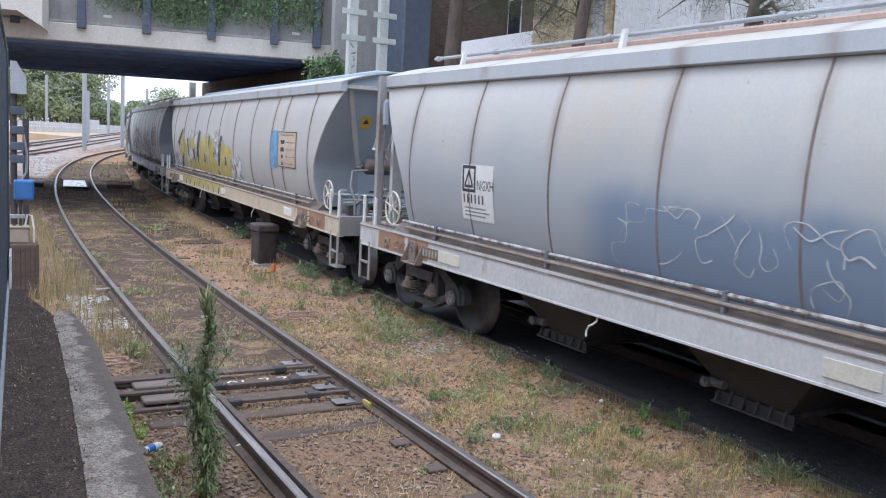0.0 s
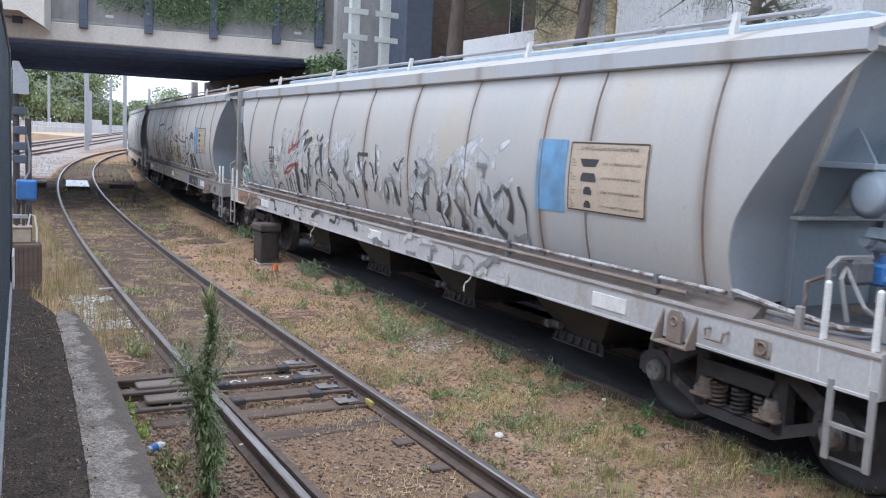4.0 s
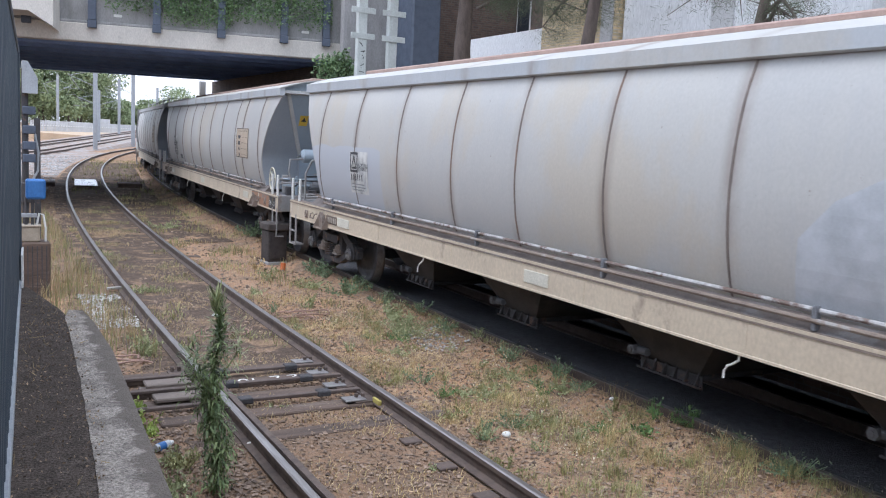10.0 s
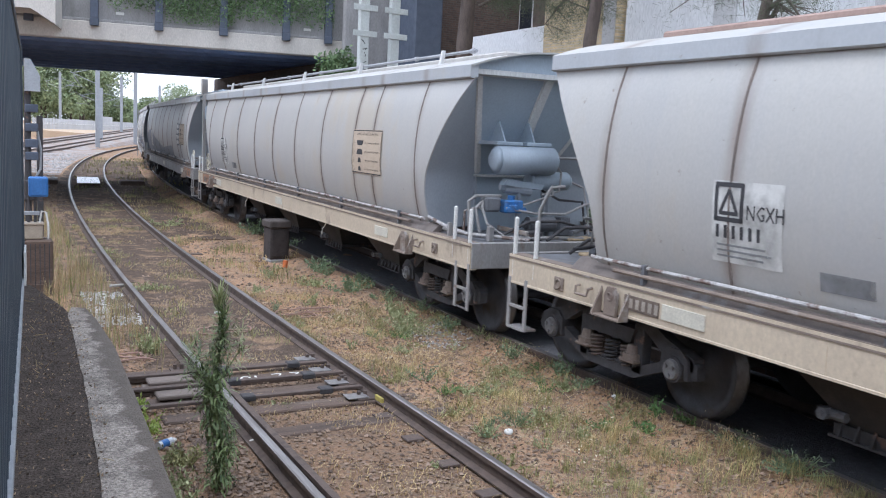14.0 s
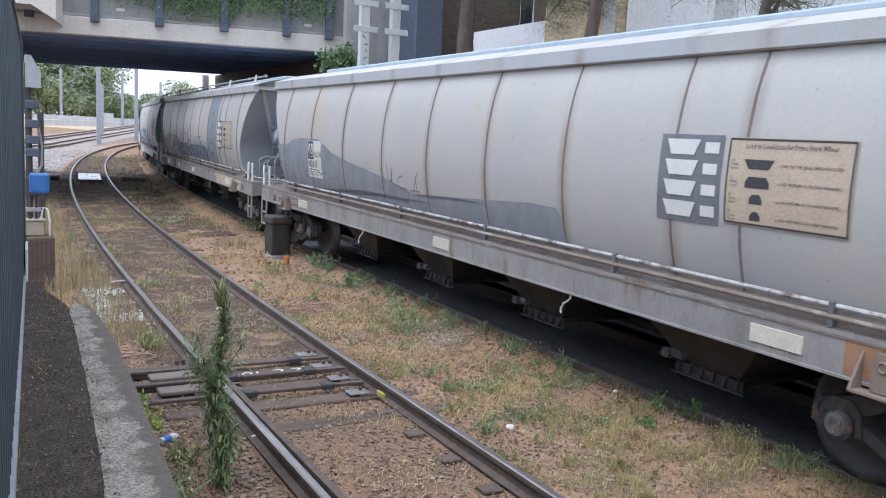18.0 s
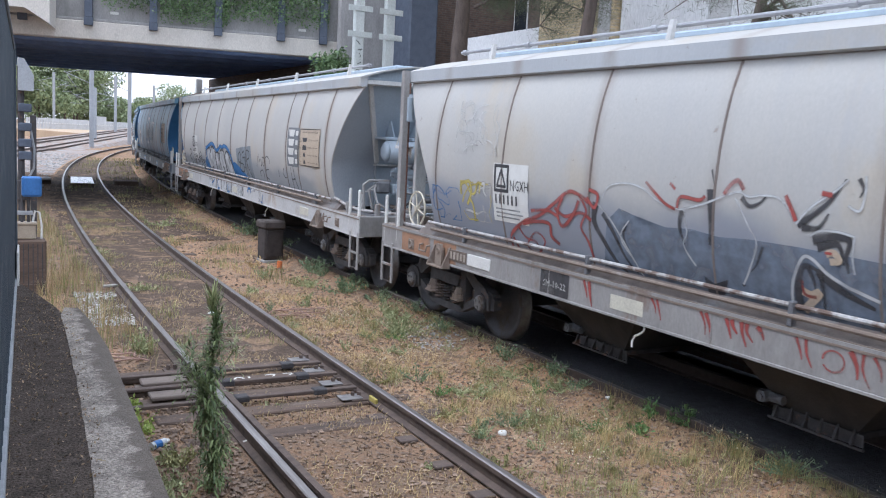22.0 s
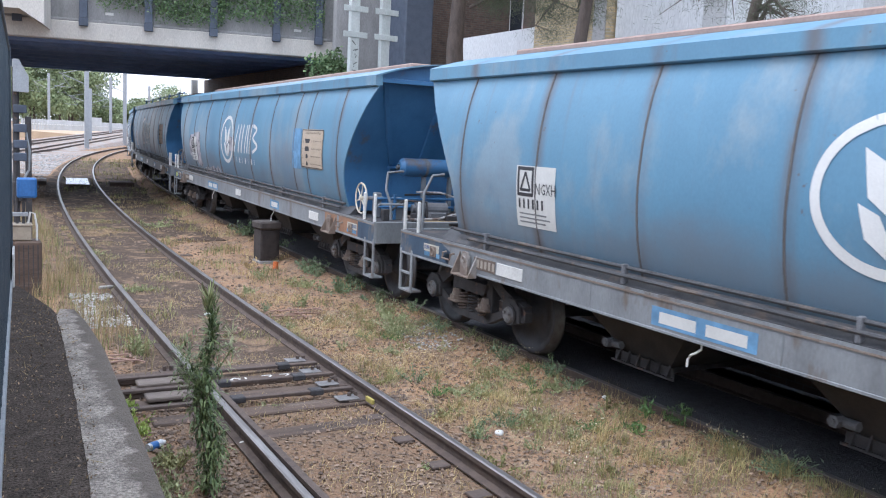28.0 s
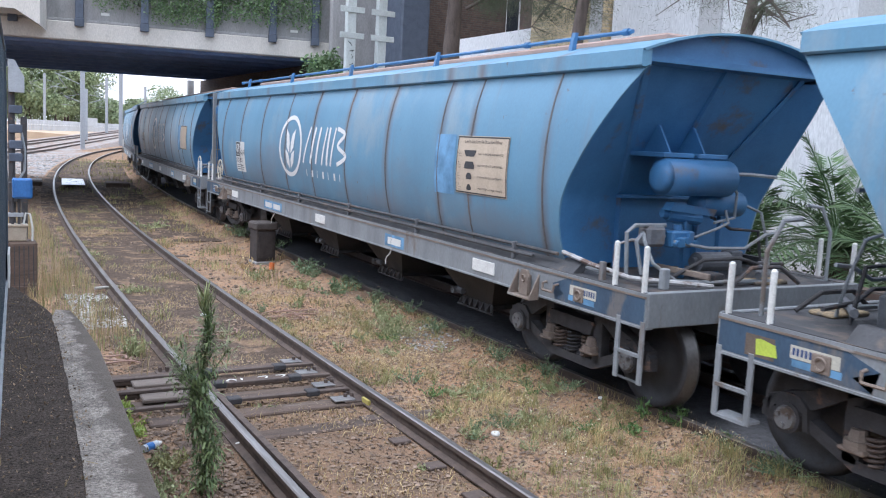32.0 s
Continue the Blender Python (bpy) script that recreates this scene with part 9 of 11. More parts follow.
# ---- two white masts with cross arms ----
def mast_white(x, marked):
    t = thing("white_mast", pose(x, 22.0, -0.2), "white-painted steel mast with short cross arms", "mast", "white masts")
    part("pole", box(fresh(), -0.125, 0.125, -0.1, 0.1, 0, 9.5, 0.012), MAST_PAINT, t)
    for z in (5.35, 6.02, 6.75):
        part("cross_arm", box(fresh(), -0.34, 0.34, -0.135, -0.103, z - 0.075, z + 0.075, 0.006), MAST_PAINT, t)
    if marked:
        rnd = random.Random(3)
        for i in range(6):
            z = 5.15 - i * 0.17
            for _ in range(2):
                bm = fresh()
                a, b = (rnd.uniform(-0.09, 0.09), z + rnd.uniform(-0.07, 0.07)), (rnd.uniform(-0.09, 0.09), z + rnd.uniform(-0.07, 0.07))
                stroke(bm, [a, b], 0.025)
                for v in bm.verts:
                    v.co = Vector((v.co.y, -0.104, v.co.z))
                part("spray_stroke", bm, SPRAY_BLACK, t)
    return t


mast_white(9.15, True)
mast_white(10.04, False)

# ---- buildings behind the train ----
t = thing("white_building", pose(14.0, 0, 0), "long white rendered building with grey pilasters", "building")
part("wall", box(fresh(), 0, 9, -14, 17.2, -0.3, 11, 0.03), RENDER_WHITE, t)
for y in (-6.0, -2.0, 2.2, 6.2, 10.05, 13.9):
    part("pilaster", box(fresh(), -0.10, -0.003, y - 0.3, y + 0.3, -0.3, 11, 0.02), PILASTER, t)
part("string_course", box(fresh(), -0.06, -0.004, -14, 17.2, 7.6, 7.75, 0.01), PILASTER, t)
t = thing("cream_building", pose(13.8, 0, 0), "cream brick building with a narrow front", "building")
part("wall", box(fresh(), 0, 9, 17.25, 20.4, -0.3, 10.5, 0.03), CREAM_BRICK, t)
part("corner_strip", box(fresh(), -0.05, -0.003, 17.3, 17.75, -0.3, 10.5, 0.01), PILASTER, t)
part("downpipe", rod(fresh(), (-0.08, 18.2, -0.2), (-0.08, 18.2, 10.4), 0.05, 8), BOGIE, t)
bm = fresh()
prism(bm, [(20.45, -0.3), (25.25, -0.3), (25.25, 5.35), (25.15, 5.62), (24.9, 5.74), (20.45, 5.74)], "x", 14.0, 14.35)
tagged(part("white_wall", bm, RENDER_WHITE), "white rendered boundary wall with rounded end", "wall", kind="structure")
t = thing("brick_building", pose(17.5, 0, 0), "dark brown brick building behind the wall", "building")
part("wall", box(fresh(), 0, 10, 20.6, 27.5, -0.3, 14, 0.03), DARK_BRICK, t)
for y in (21.6, 23.4, 25.2, 27.0):
    for z in (6.2, 9.2):
        wn = part("window", box(fresh(), -0.03, -0.004, y - 0.45, y + 0.45, z, z + 1.6, 0.01), PILASTER, t)
        part("pane", box(fresh(), -0.036, -0.031, y - 0.38, y + 0.38, z + 0.07, z + 1.53, 0), WINDOW_DARK, wn)
    part("band", box(fresh(), -0.05, -0.003, y - 0.9, y + 0.9, 5.6, 5.75, 0), DARK_BRICK, t)
part("dark_bay", box(fresh(), -5.2, -4.2, 25.4, 27.2, -0.3, 9, 0.05), STEEL_BLUE, t, "dark blue block")
# unseen wall, added to keep low sky light off the wagon sides
tagged(part("side_wall", box(fresh(), -10.2, -9.8, -30, 29, -0.3, 5.2, 0.02), DARK_BRICK), "added unseen brick wall that cuts the low sky", "wall", kind="structure")
# hidden low wall, added to stop light entering under the wagons
tagged(part("yard_wall", prism(fresh(), [(8.36, -10), (8.56, -10), (8.56, 8), (8.76, 16), (9.16, 23), (8.96, 23), (8.56, 16), (8.36, 8)], "z", -0.3, 1.15), DARK_BRICK), "added low brick wall that blocks light behind the train", "wall", kind="structure")
# dark ballast that paints in the shade beneath the wagons
SHADE_BED = material("train_shade_ballast", (0.105, 0.108, 0.118), (0.07, 0.072, 0.08), rough=0.9, scale=9, fine=40, bump=0.8, vary=0.12)
tagged(part("dark_strip", sweep(fresh(), [(-0.70, -0.21), (-0.70, -0.150), (2.5, -0.150), (2.5, -0.21)], [GOODS.frame_at(-12 + i * 3) for i in range(56)]), SHADE_BED), "dark ballast with painted shade under the train", "ballast", kind="structure")


# ---- trees beside the buildings ----
def casuarina(x, y, r, height, seed, limbs, label, thick=1.0):
    t = thing("she_oak_tree", pose(x, y, -0.2), label, "tree", "trees beside the building")
    rnd = random.Random(seed)
    bm = fresh()
    pts = [Vector((rnd.uniform(-0.06, 0.06) * i, rnd.uniform(-0.06, 0.06) * i, height * i / 5)) for i in range(6)]
    rows = [[bm.verts.new(p + Vector((math.cos(q), math.sin(q), 0)) * r * (1 - 0.13 * i) * (1 + 0.1 * math.sin(3 * q + i))) for q in [math.tau * v / 14 for v in range(14)]] for i, p in enumerate(pts)]
    for r0, r1 in zip(rows, rows[1:]):
        for v in range(14):
            bm.faces.new((r0[v], r0[(v + 1) % 14], r1[(v + 1) % 14], r1[v]))
    part("trunk", bm, BARK, t, smooth=True)
    tips = []
    for (bx, by, bz), (ex, ey, ez) in limbs:
        bm = fresh()
        a, b = Vector((bx, by, bz)), Vector((ex, ey, ez))
        mid = (a + b) / 2 + Vector((0, 0, 0.35))
        rod(bm, a, mid, 0.05, 7, 0.035, caps=False)
        rod(bm, mid, b, 0.035, 7, 0.012)
        for _ in range(12):
            f = rnd.uniform(0.25, 1.0)
            p = (a * (1 - f) + b * f) + Vector((0, 0, 0.35 * (1 - abs(2 * f - 1))))
            q = p + Vector((rnd.uniform(-0.5, 0.5), rnd.uniform(-0.5, 0.5), rnd.uniform(-0.55, 0.25)))
            rod(bm, p, q, 0.012, 5, 0.005)
            tips += [p.lerp(q, 0.6), q]
        part("limb", bm, BARK, t)
    rng = np.random.default_rng(seed)
    c = []
    for p in tips:
        k = int(rng.integers(110, 240) * thick)
        c.append(np.array(p) + rng.normal(size=(k, 3)) * (0.19, 0.19, 0.15))
    child("needles", leaves_mesh("needles", np.concatenate(c), 0.145, NEEDLE, seed, 26, 0.5), t)
    n = 2200
    d = rng.normal(size=(n, 3))
    d /= np.linalg.norm(d, axis=1)[:, None]
    cc = d * rng.random((n, 1)) ** 0.4 * (2.6, 2.6, 1.8) + (0, 0, height + 1.2)
    child("crown", leaves_mesh("crown", cc, 0.42, NEEDLE, seed + 1, 9, 0.3), t)
    return t


casuarina(11.6, 20.7, 0.36, 8.6, 11, [((0, -0.1, 6.6), (1.6, -3.0, 6.0)), ((0.2, -0.2, 6.2), (1.2, -2.0, 6.35)), ((0, 0, 6.8), (0.6, -2.6, 6.9))], "tall she-oak with thick brown trunk")
casuarina(11.7, 15.3, 0.23, 8.2, 12, [((0, 0, 6.0), (0.3, 2.4, 5.5)), ((0, 0, 6.1), (1.0, 1.7, 5.9)), ((0, 0.1, 6.5), (0.5, 2.4, 6.6)), ((0, -0.2, 6.2), (-0.3, -2.6, 6.3)), ((0, 0, 6.6), (0.4, -3.4, 6.8))], "she-oak with drooping needle foliage")
casuarina(11.6, 10.7, 0.15, 8.0, 13, [((0, 0, 5.2), (0.2, -1.7, 5.4)), ((0, 0, 5.0), (-0.4, -1.2, 4.7)), ((0, 0, 5.3), (0.1, 1.8, 5.5)), ((0, 0, 5.7), (0.0, 1.3, 5.9)), ((0, 0, 4.6), (-0.2, -0.8, 4.9))], "slender she-oak with bare twigs", 0.22)


def palm(x, y, seed, height=0.4):
    t = thing("palm", pose(x, y, -0.2), "low feathery date palm behind the train", "palm", "palms behind the train")
    rnd = random.Random(seed)
    part("trunk", rod(fresh(), (0, 0, 0), (0, 0, height + 0.3), 0.22, 10, 0.16), BARK, t)
    for i in range(22):
        a = i * 2.399 + rnd.uniform(-0.2, 0.2)
        tilt = 0.2 + 1.15 * (i / 22)
        ln = rnd.uniform(1.8, 2.5)
        bm = fresh()
        pts = []
        for s in range(13):
            f = s / 12
            out = ln * (math.sin(tilt) * f)
            up = ln * (math.cos(tilt) * f) - 0.60 * ln * f * f * (0.35 + 0.65 * math.sin(tilt))
            pts.append(Vector((math.cos(a) * out, math.sin(a) * out, height + 0.3 + up)))
        acr = Vector((-math.sin(a), math.cos(a), 0))
        for n, (p, q) in enumerate(zip(pts, pts[1:])):
            rod(bm, p, q, 0.013, 4, 0.011, caps=False)
            d = (q - p).normalized()
            size = 0.46 * (1 - 0.55 * abs(n / 11 - 0.45))
            for h in (0.0, 0.2, 0.4, 0.6, 0.8):
                o = p.lerp(q, h)
                for sgn in (-1, 1):
                    tip = o + (acr * sgn * size * 0.8 + d * size * 0.62 + Vector((0, 0, rnd.uniform(-0.16, 0.06))))
                    face(bm, [o, o.lerp(tip, 0.45) + d * 0.014, tip, o.lerp(tip, 0.45) - d * 0.014])
        part("frond", bm, PALM, t)
    return t


for i, (x, y) in enumerate(((10.6, 9.6), (10.9, 8.0), (10.5, 6.4), (10.9, 4.9), (10.5, 3.4), (10.8, 11.4), (10.7, 13.2), (10.7, 1.9))):
    palm(x, y, 70 + i, 0.75 + 0.35 * (i % 2))
# dark growth at the foot of the palms
for i, (x, y, r) in enumerate(((11.4, 12.8, 0.8), (11.3, 10.6, 0.8), (11.5, 8.2, 0.9), (11.4, 6.0, 0.8), (11.5, 3.8, 0.9), (11.4, 1.6, 0.8), (11.4, 15.2, 0.8))):
    shrub(x, y, -0.2, r, 1900, 0.075, PALM, "dark green undergrowth behind the train", 160 + i, flat=1.0)

# ---- the fence on the platform ----
def fence_panel():
    t = thing("steel_fence", pose(-0.12, 0, 1.0, 0, 0, -3.05), "dark blue-grey corrugated steel fence on the platform", "fence", kind="structure")
    bm = fresh()
    top, bot = [], []
    for i in range(170):
        y = 0.6 + i * 0.05
        x = 0.018 * (1 if (i // 2) % 2 else -1)
        top.append((x, y))
    rows = [[bm.verts.new((x, y, z)) for x, y in top] for z in (0.0, 2.1)]
    back = [[bm.verts.new((x - 0.012, y, z)) for x, y in top] for z in (0.0, 2.1)]
    for i in range(len(top) - 1):
        bm.faces.new((rows[0][i], rows[0][i + 1], rows[1][i + 1], rows[1][i]))
        bm.faces.new((back[0][i], back[1][i], back[1][i + 1], back[0][i + 1]))
        bm.faces.new((rows[1][i], rows[1][i + 1], back[1][i + 1], back[1][i]))
    part("sheet", bm, FENCE, t)
    part("top_rail", box(fresh(), -0.04, 0.03, 0.6, 9.1, 2.1, 2.14, 0.006), FENCE, t)
    part("bottom_rail", box(fresh(), -0.03, 0.035, 0.6, 9.1, 0.0, 0.07, 0.006), GALV, t)
    part("end_post", box(fresh(), -0.045, 0.035, 9.05, 9.13, 0.0, 2.16, 0.008), FENCE, t)
    part("foot_flashing", box(fresh(), 0.03, 0.05, 8.55, 9.12, 0.0, 0.30, 0.004), WHITE, t, "white foot plate")
    return t


fence_panel()
t = thing("platform_post", pose(0.165, 5.9, 1.0), "slim white post against the fence", "post")
part("shaft", rod(fresh(), (0, 0, 1.98), (0, 0, 5.0), 0.025, 8), WHITE, t)
part("bracket", box(fresh(), -0.12, 0.02, -0.03, 0.03, 1.95, 2.05, 0.005), GALV, t)

# ---- the lineside post with its boxes ----
t = thing("timber_stump", pose(0.83, 14.6, -0.2), "weathered dark timber stump at the platform end", "stump")
bm = fresh()
box(bm, -0.20, 0.20, -0.2, 0.2, 0.0, 0.88, 0.03)
part("block", bm, TIMBER, t)
for i in range(6):
    part("split", box(fresh(), -0.19 + i * 0.065, -0.175 + i * 0.065, -0.205, -0.197, 0.05, 0.82), BOGIE, t)
BEIGE = material("beige_box_paint", (0.36, 0.31, 0.24), (0.28, 0.24, 0.19), rough=0.7, scale=5, fine=50, bump=0.05)
BLUE_BOX = material("blue_box_paint", (0.04, 0.16, 0.42), (0.03, 0.12, 0.33), rough=0.45, scale=5, fine=50, bump=0.02)
t = thing("cable_box", pose(0.75, 14.55, 0.685), "beige cable box on the timber stump", "box")
part("body", box(fresh(), -0.14, 0.14, -0.12, 0.12, 0, 0.22, 0.015), BEIGE, t)
part("lid", box(fresh(), -0.155, 0.155, -0.135, 0.135, 0.22, 0.25, 0.006), BEIGE, t)
for x in (-0.05, 0.04):
    part("conduit", rod(fresh(), (x, 0, 0.25), (x, 0, 0.66), 0.022, 8), BOGIE, t)
bm = fresh()
pipe(bm, [(0.10, 0, 0.25), (0.13, 0, 0.42), (0.19, 0, 0.40), (0.22, -0.02, 0.20), (0.21, -0.05, -0.3)], 0.016)
part("cable", bm, WHITE, t, "pale looped cable")
part("clamp", box(fresh(), -0.13, 0.10, -0.04, 0.04, 0.36, 0.42, 0.006), GALV, t)
bx = part("blue_box", box(fresh(), -0.05, 0.22, -0.10, 0.10, 0.64, 0.94, 0.02), BLUE_BOX, t, "bright blue switch box")
part("cover", box(fresh(), -0.035, 0.20, -0.112, -0.098, 0.66, 0.92, 0.01), BLUE_BOX, bx)
part("knob", rod(fresh(), (0.22, -0.02, 0.80), (0.25, -0.02, 0.80), 0.03, 8), BOGIE, bx)
t = thing("signal_post", pose(0.80, 15.4, -0.2), "dark signal post with galvanised hood and cables", "signal")
part("mast", rod(fresh(), (-0.06, 0, 0), (-0.06, 0, 3.5), 0.05, 10), BOGIE, t)
bm = fresh()
prism(bm, [(-0.10, 3.12), (0.12, 3.12), (0.12, 3.36), (-0.02, 3.62), (-0.10, 3.62)], "y", -0.14, 0.14)
part("hood", bm, GALV, t, "pale galvanised signal hood")
for z in (2.85, 2.55, 2.3, 2.1):
    part("fitting", box(fresh(), -0.10, 0.09, -0.08, 0.08, z - 0.06, z + 0.07, 0.012), STEEL_BLUE, t)
bm = fresh()
pipe(bm, [(0.08, 0, 2.5), (0.13, 0, 2.2), (0.12, 0, 1.9), (0.04, 0, 1.75), (0.05, 0, 1.4)], 0.02)
part("cable", bm, GALV, t)
part("cabinet", box(fresh(), -0.12, 0.08, -0.1, 0.1, 1.4, 1.72, 0.015), BOGIE, t)
t = thing("rail_post", pose(1.02, 17.2, -0.2), "short rusty steel post", "post")
part("shaft", box(fresh(), -0.05, 0.05, -0.05, 0.05, 0, 2.75, 0.008), BOGIE, t)

# ---- lineside cabinet, marker and things on the track ----
t = thing("relay_cabinet", pose(5.45, 17.35, -0.2, 0, 0, 4), "weathered dark brown lineside relay cabinet", "cabinet")
CAB = material("cabinet_brown", (0.055, 0.046, 0.043), (0.03, 0.026, 0.026), rough=0.9, scale=6, fine=50, bump=0.15)
LID = material("cabinet_lid", (0.085, 0.072, 0.066), (0.05, 0.043, 0.04), rough=0.92, scale=6, fine=50, bump=0.15)
part("body", box(fresh(), -0.205, 0.205, -0.2, 0.2, 0.08, 0.72, 0.02), CAB, t)
part("lid", box(fresh(), -0.235, 0.235, -0.25, 0.25, 0.72, 0.88, 0.03), LID, t, "faded brown lid")
part("door", box(fresh(), -0.16, 0.16, -0.215, -0.2, 0.14, 0.68, 0.008), CAB, t)
part("base", box(fresh(), -0.22, 0.22, -0.21, 0.21, -0.05, 0.08, 0.02), OLD_CONCRETE, t)
t = thing("orange_marker", pose(5.33, 16.4, -0.2), "small orange plastic marker on the ground", "marker")
part("tube", rod(fresh(), (0, 0, 0), (0.02, 0, 0.17), 0.055, 10, 0.05), material("orange_plastic", (0.62, 0.17, 0.05), rough=0.5, scale=5, fine=40, bump=0.02), t)
p, a = SIDING.at(41.0)
t = thing("track_plate", pose(p.x, p.y, -0.03, 0, 0, -math.degrees(a)), "pale sheet plate lying between the rails", "plate")
part("sheet", box(fresh(), -0.45, 0.45, -2.3, 2.0, 0, 0.02, 0.004), material("sheet_metal", (0.82, 0.83, 0.85), (0.7, 0.7, 0.72), rough=0.3, metal=0.5, scale=4, fine=40, bump=0.02), t)
for dx in (-1.75, 1.75):
    t = thing("crossing_block", pose(p.x + dx, p.y - 0.5, -0.2, 0, 0, -math.degrees(a)), "dark timber block beside the rail", "block", "crossing blocks")
    part("block", box(fresh(), -0.5, 0.5, -0.6, 0.6, 0, 0.22, 0.03), TIMBER, t)

# ---- switch gear on the siding ----
SLIDE = material("greased_plate", (0.30, 0.29, 0.28), (0.16, 0.15, 0.15), rough=0.4, metal=0.5, scale=8, fine=60, bump=0.05)
OLD_COVER = material("old_cover_timber", (0.19, 0.155, 0.13), (0.11, 0.09, 0.078), rough=0.9, scale=7, fine=70, bump=0.3, stretch=(0.2, 1, 1), third=(0.07, 0.06, 0.055), third_scale=4, third_cover=0.35)
t = thing("switch_gear", pose(0, 0, 0), "worn point blade with slide chairs and rods on timber bearers", "railway points")
bm = fresh()
path = []
for i in range(14):
    y = 9.0 - i * 0.6
    p, ac, up = SIDING.frame_at(y)
    path.append((p + ac * (-0.7525 + 0.075 + 0.0055 * i), ac, up))
sweep(bm, [(s * 0.8, h - 0.004) for s, h in RAIL_FOOT], path)
part("blade", bm, RAIL_SIDE, t, "rusty switch blade")
for i, y in enumerate((9.42, 8.92, 8.40, 7.86)):
    part("bearer", box(fresh(), 1.35 + 0.1 * (i % 2), 3.75, y - 0.12, y + 0.12, -0.30, -0.145, 0.012), TIMBER, t)
    for x in (2.06, 3.56):
        ch = part("chair_plate", box(fresh(), x - 0.24, x + 0.10, y - 0.09, y + 0.09, -0.145, -0.125, 0.004), RAIL_SIDE, t)
        for bxx in (-0.19, -0.12):
            part("bolt", rod(fresh(), (x + bxx, y + 0.03, -0.125), (x + bxx, y + 0.03, -0.075), 0.022, 6), RAIL_SIDE, ch)
    part("slide_plate", box(fresh(), 3.22, 3.44, y - 0.08, y + 0.08, -0.124, -0.108, 0.004), SLIDE, t, "greased grey slide plate")
for y, z in ((9.17, -0.10), (8.66, -0.09), (8.12, -0.10)):
    rd = part("stretcher_rod", box(fresh(), 1.25, 3.50, y - 0.035, y + 0.035, z - 0.015, z + 0.015, 0.005), RAIL_SIDE, t)
    for x in (2.3, 3.1):
        part("lug", box(fresh(), x - 0.07, x + 0.07, y - 0.06, y + 0.06, z - 0.03, z + 0.03, 0.01), BOGIE, rd)
for y in (9.25, 8.75):
    part("rodding_plank", box(fresh(), 1.05, 1.95, y - 0.10, y + 0.10, -0.17, -0.115, 0.012), TIMBER, t)
for y in (8.95, 8.45):
    part("rodding_cover", box(fresh(), 1.5, 1.95, y - 0.11, y + 0.11, -0.125, -0.085, 0.01), OLD_COVER, t)
bm = fresh()
for pts in ([(2.45, 8.93), (2.5, 8.98), (2.55, 8.93), (2.5, 8.88), (2.45, 8.93)], [(2.62, 8.98), (2.62, 8.88), (2.72, 8.88)], [(2.8, 8.98), (2.9, 8.98), (2.85, 8.88)], [(3.0, 8.98), (3.1, 8.97), (3.02, 8.88)]):
    stroke(bm, [(x, y) for x, y in pts], 0.018)
for v in bm.verts:
    v.co = Vector((v.co.y, v.co.z, -0.141))
part("chalk_mark", bm, PANEL_WHITE, t, "white chalk scrawl")
bm = fresh()
box(bm, 3.50, 3.53, 7.62, 7.78, -0.14, -0.09, 0.004)
part("paint_mark", bm, SPRAY_YELLOW, t, "yellow paint mark on the rail web")
for i in range(12):
    y = 7.3 - i * 0.65
    for x in (3.40, 2.22):
        part("rail_clip", box(fresh(), x - 0.11, x + 0.06, y - 0.07, y + 0.07, -0.165, -0.142, 0.005), RAIL_SIDE, t)

# ---- the distance beyond the bridge ----
def catenary(x, y, h, label, arm=1, width=0.35):
    t = thing("catenary_mast", pose(x, y, -0.3), label, "mast", "overhead line masts")
    part("pole", box(fresh(), -width / 2, width / 2, -0.15, 0.15, 0, h, 0.02), GALV, t)
    for s in ((-1, 1) if arm == 2 else (-1,)):
        bm = fresh()
        pipe(bm, [(0, 0, h * 0.74), (s * 2.6, 0, h * 0.86)], 0.04)
        pipe(bm, [(0, 0, h * 0.92), (s * 2.4, 0, h * 0.85)], 0.03)
        pipe(bm, [(s * 2.3, 0, h * 0.83), (s * 1.5, 0, h * 0.70), (s * 3.0, 0, h * 0.71)], 0.035)
        part("cantilever", bm, GALV, t)
    return t


catenary(11.2, 97, 9.0, "grey overhead line mast with white cantilever", 1, 0.42)
catenary(13.9, 176, 11.5, "grey overhead line mast beyond the bridge", 2, 0.45)
catenary(14.4, 121, 7.2, "grey overhead line mast beyond the bridge", 2, 0.36)
catenary(18.6, 121, 9.4, "grey overhead line mast beyond the bridge", 1, 0.45)
catenary(23.0, 165, 11.0, "grey overhead line mast beyond the bridge", 1, 0.45)
catenary(34.0, 190, 11.0, "grey overhead line mast beyond the bridge", 2, 0.45)
for dz in (5.6, 6.9):
    t = part("overhead_wire", pipe(fresh(), [(9.0, 97, dz), (12.0, 121, dz + 0.1), (21.0, 176, dz + 0.3), (40, 260, dz + 0.5)], 0.035, 4), BOGIE)
    tagged(t, "thin dark overhead wire", "wire")
SAND = material("dry_bank", (0.50, 0.38, 0.26), (0.43, 0.32, 0.22), rough=0.95, scale=0.5, fine=12, bump=0.3, third=(0.22, 0.22, 0.10), third_scale=0.2, third_cover=0.25)
bm = fresh()
sweep(bm, [(-14, -0.4), (-10, 0.5), (6, 1.0), (40, 1.6), (40, -0.4)], [(Vector((12 + i * 6.5, 150 + i * 14.0, 0)), Vector((-0.9, 0.42, 0)), Vector((0, 0, 1))) for i in range(10)])
tagged(part("bank", bm, SAND), "dry grassy bank beyond the main tracks", "bank", kind="structure")
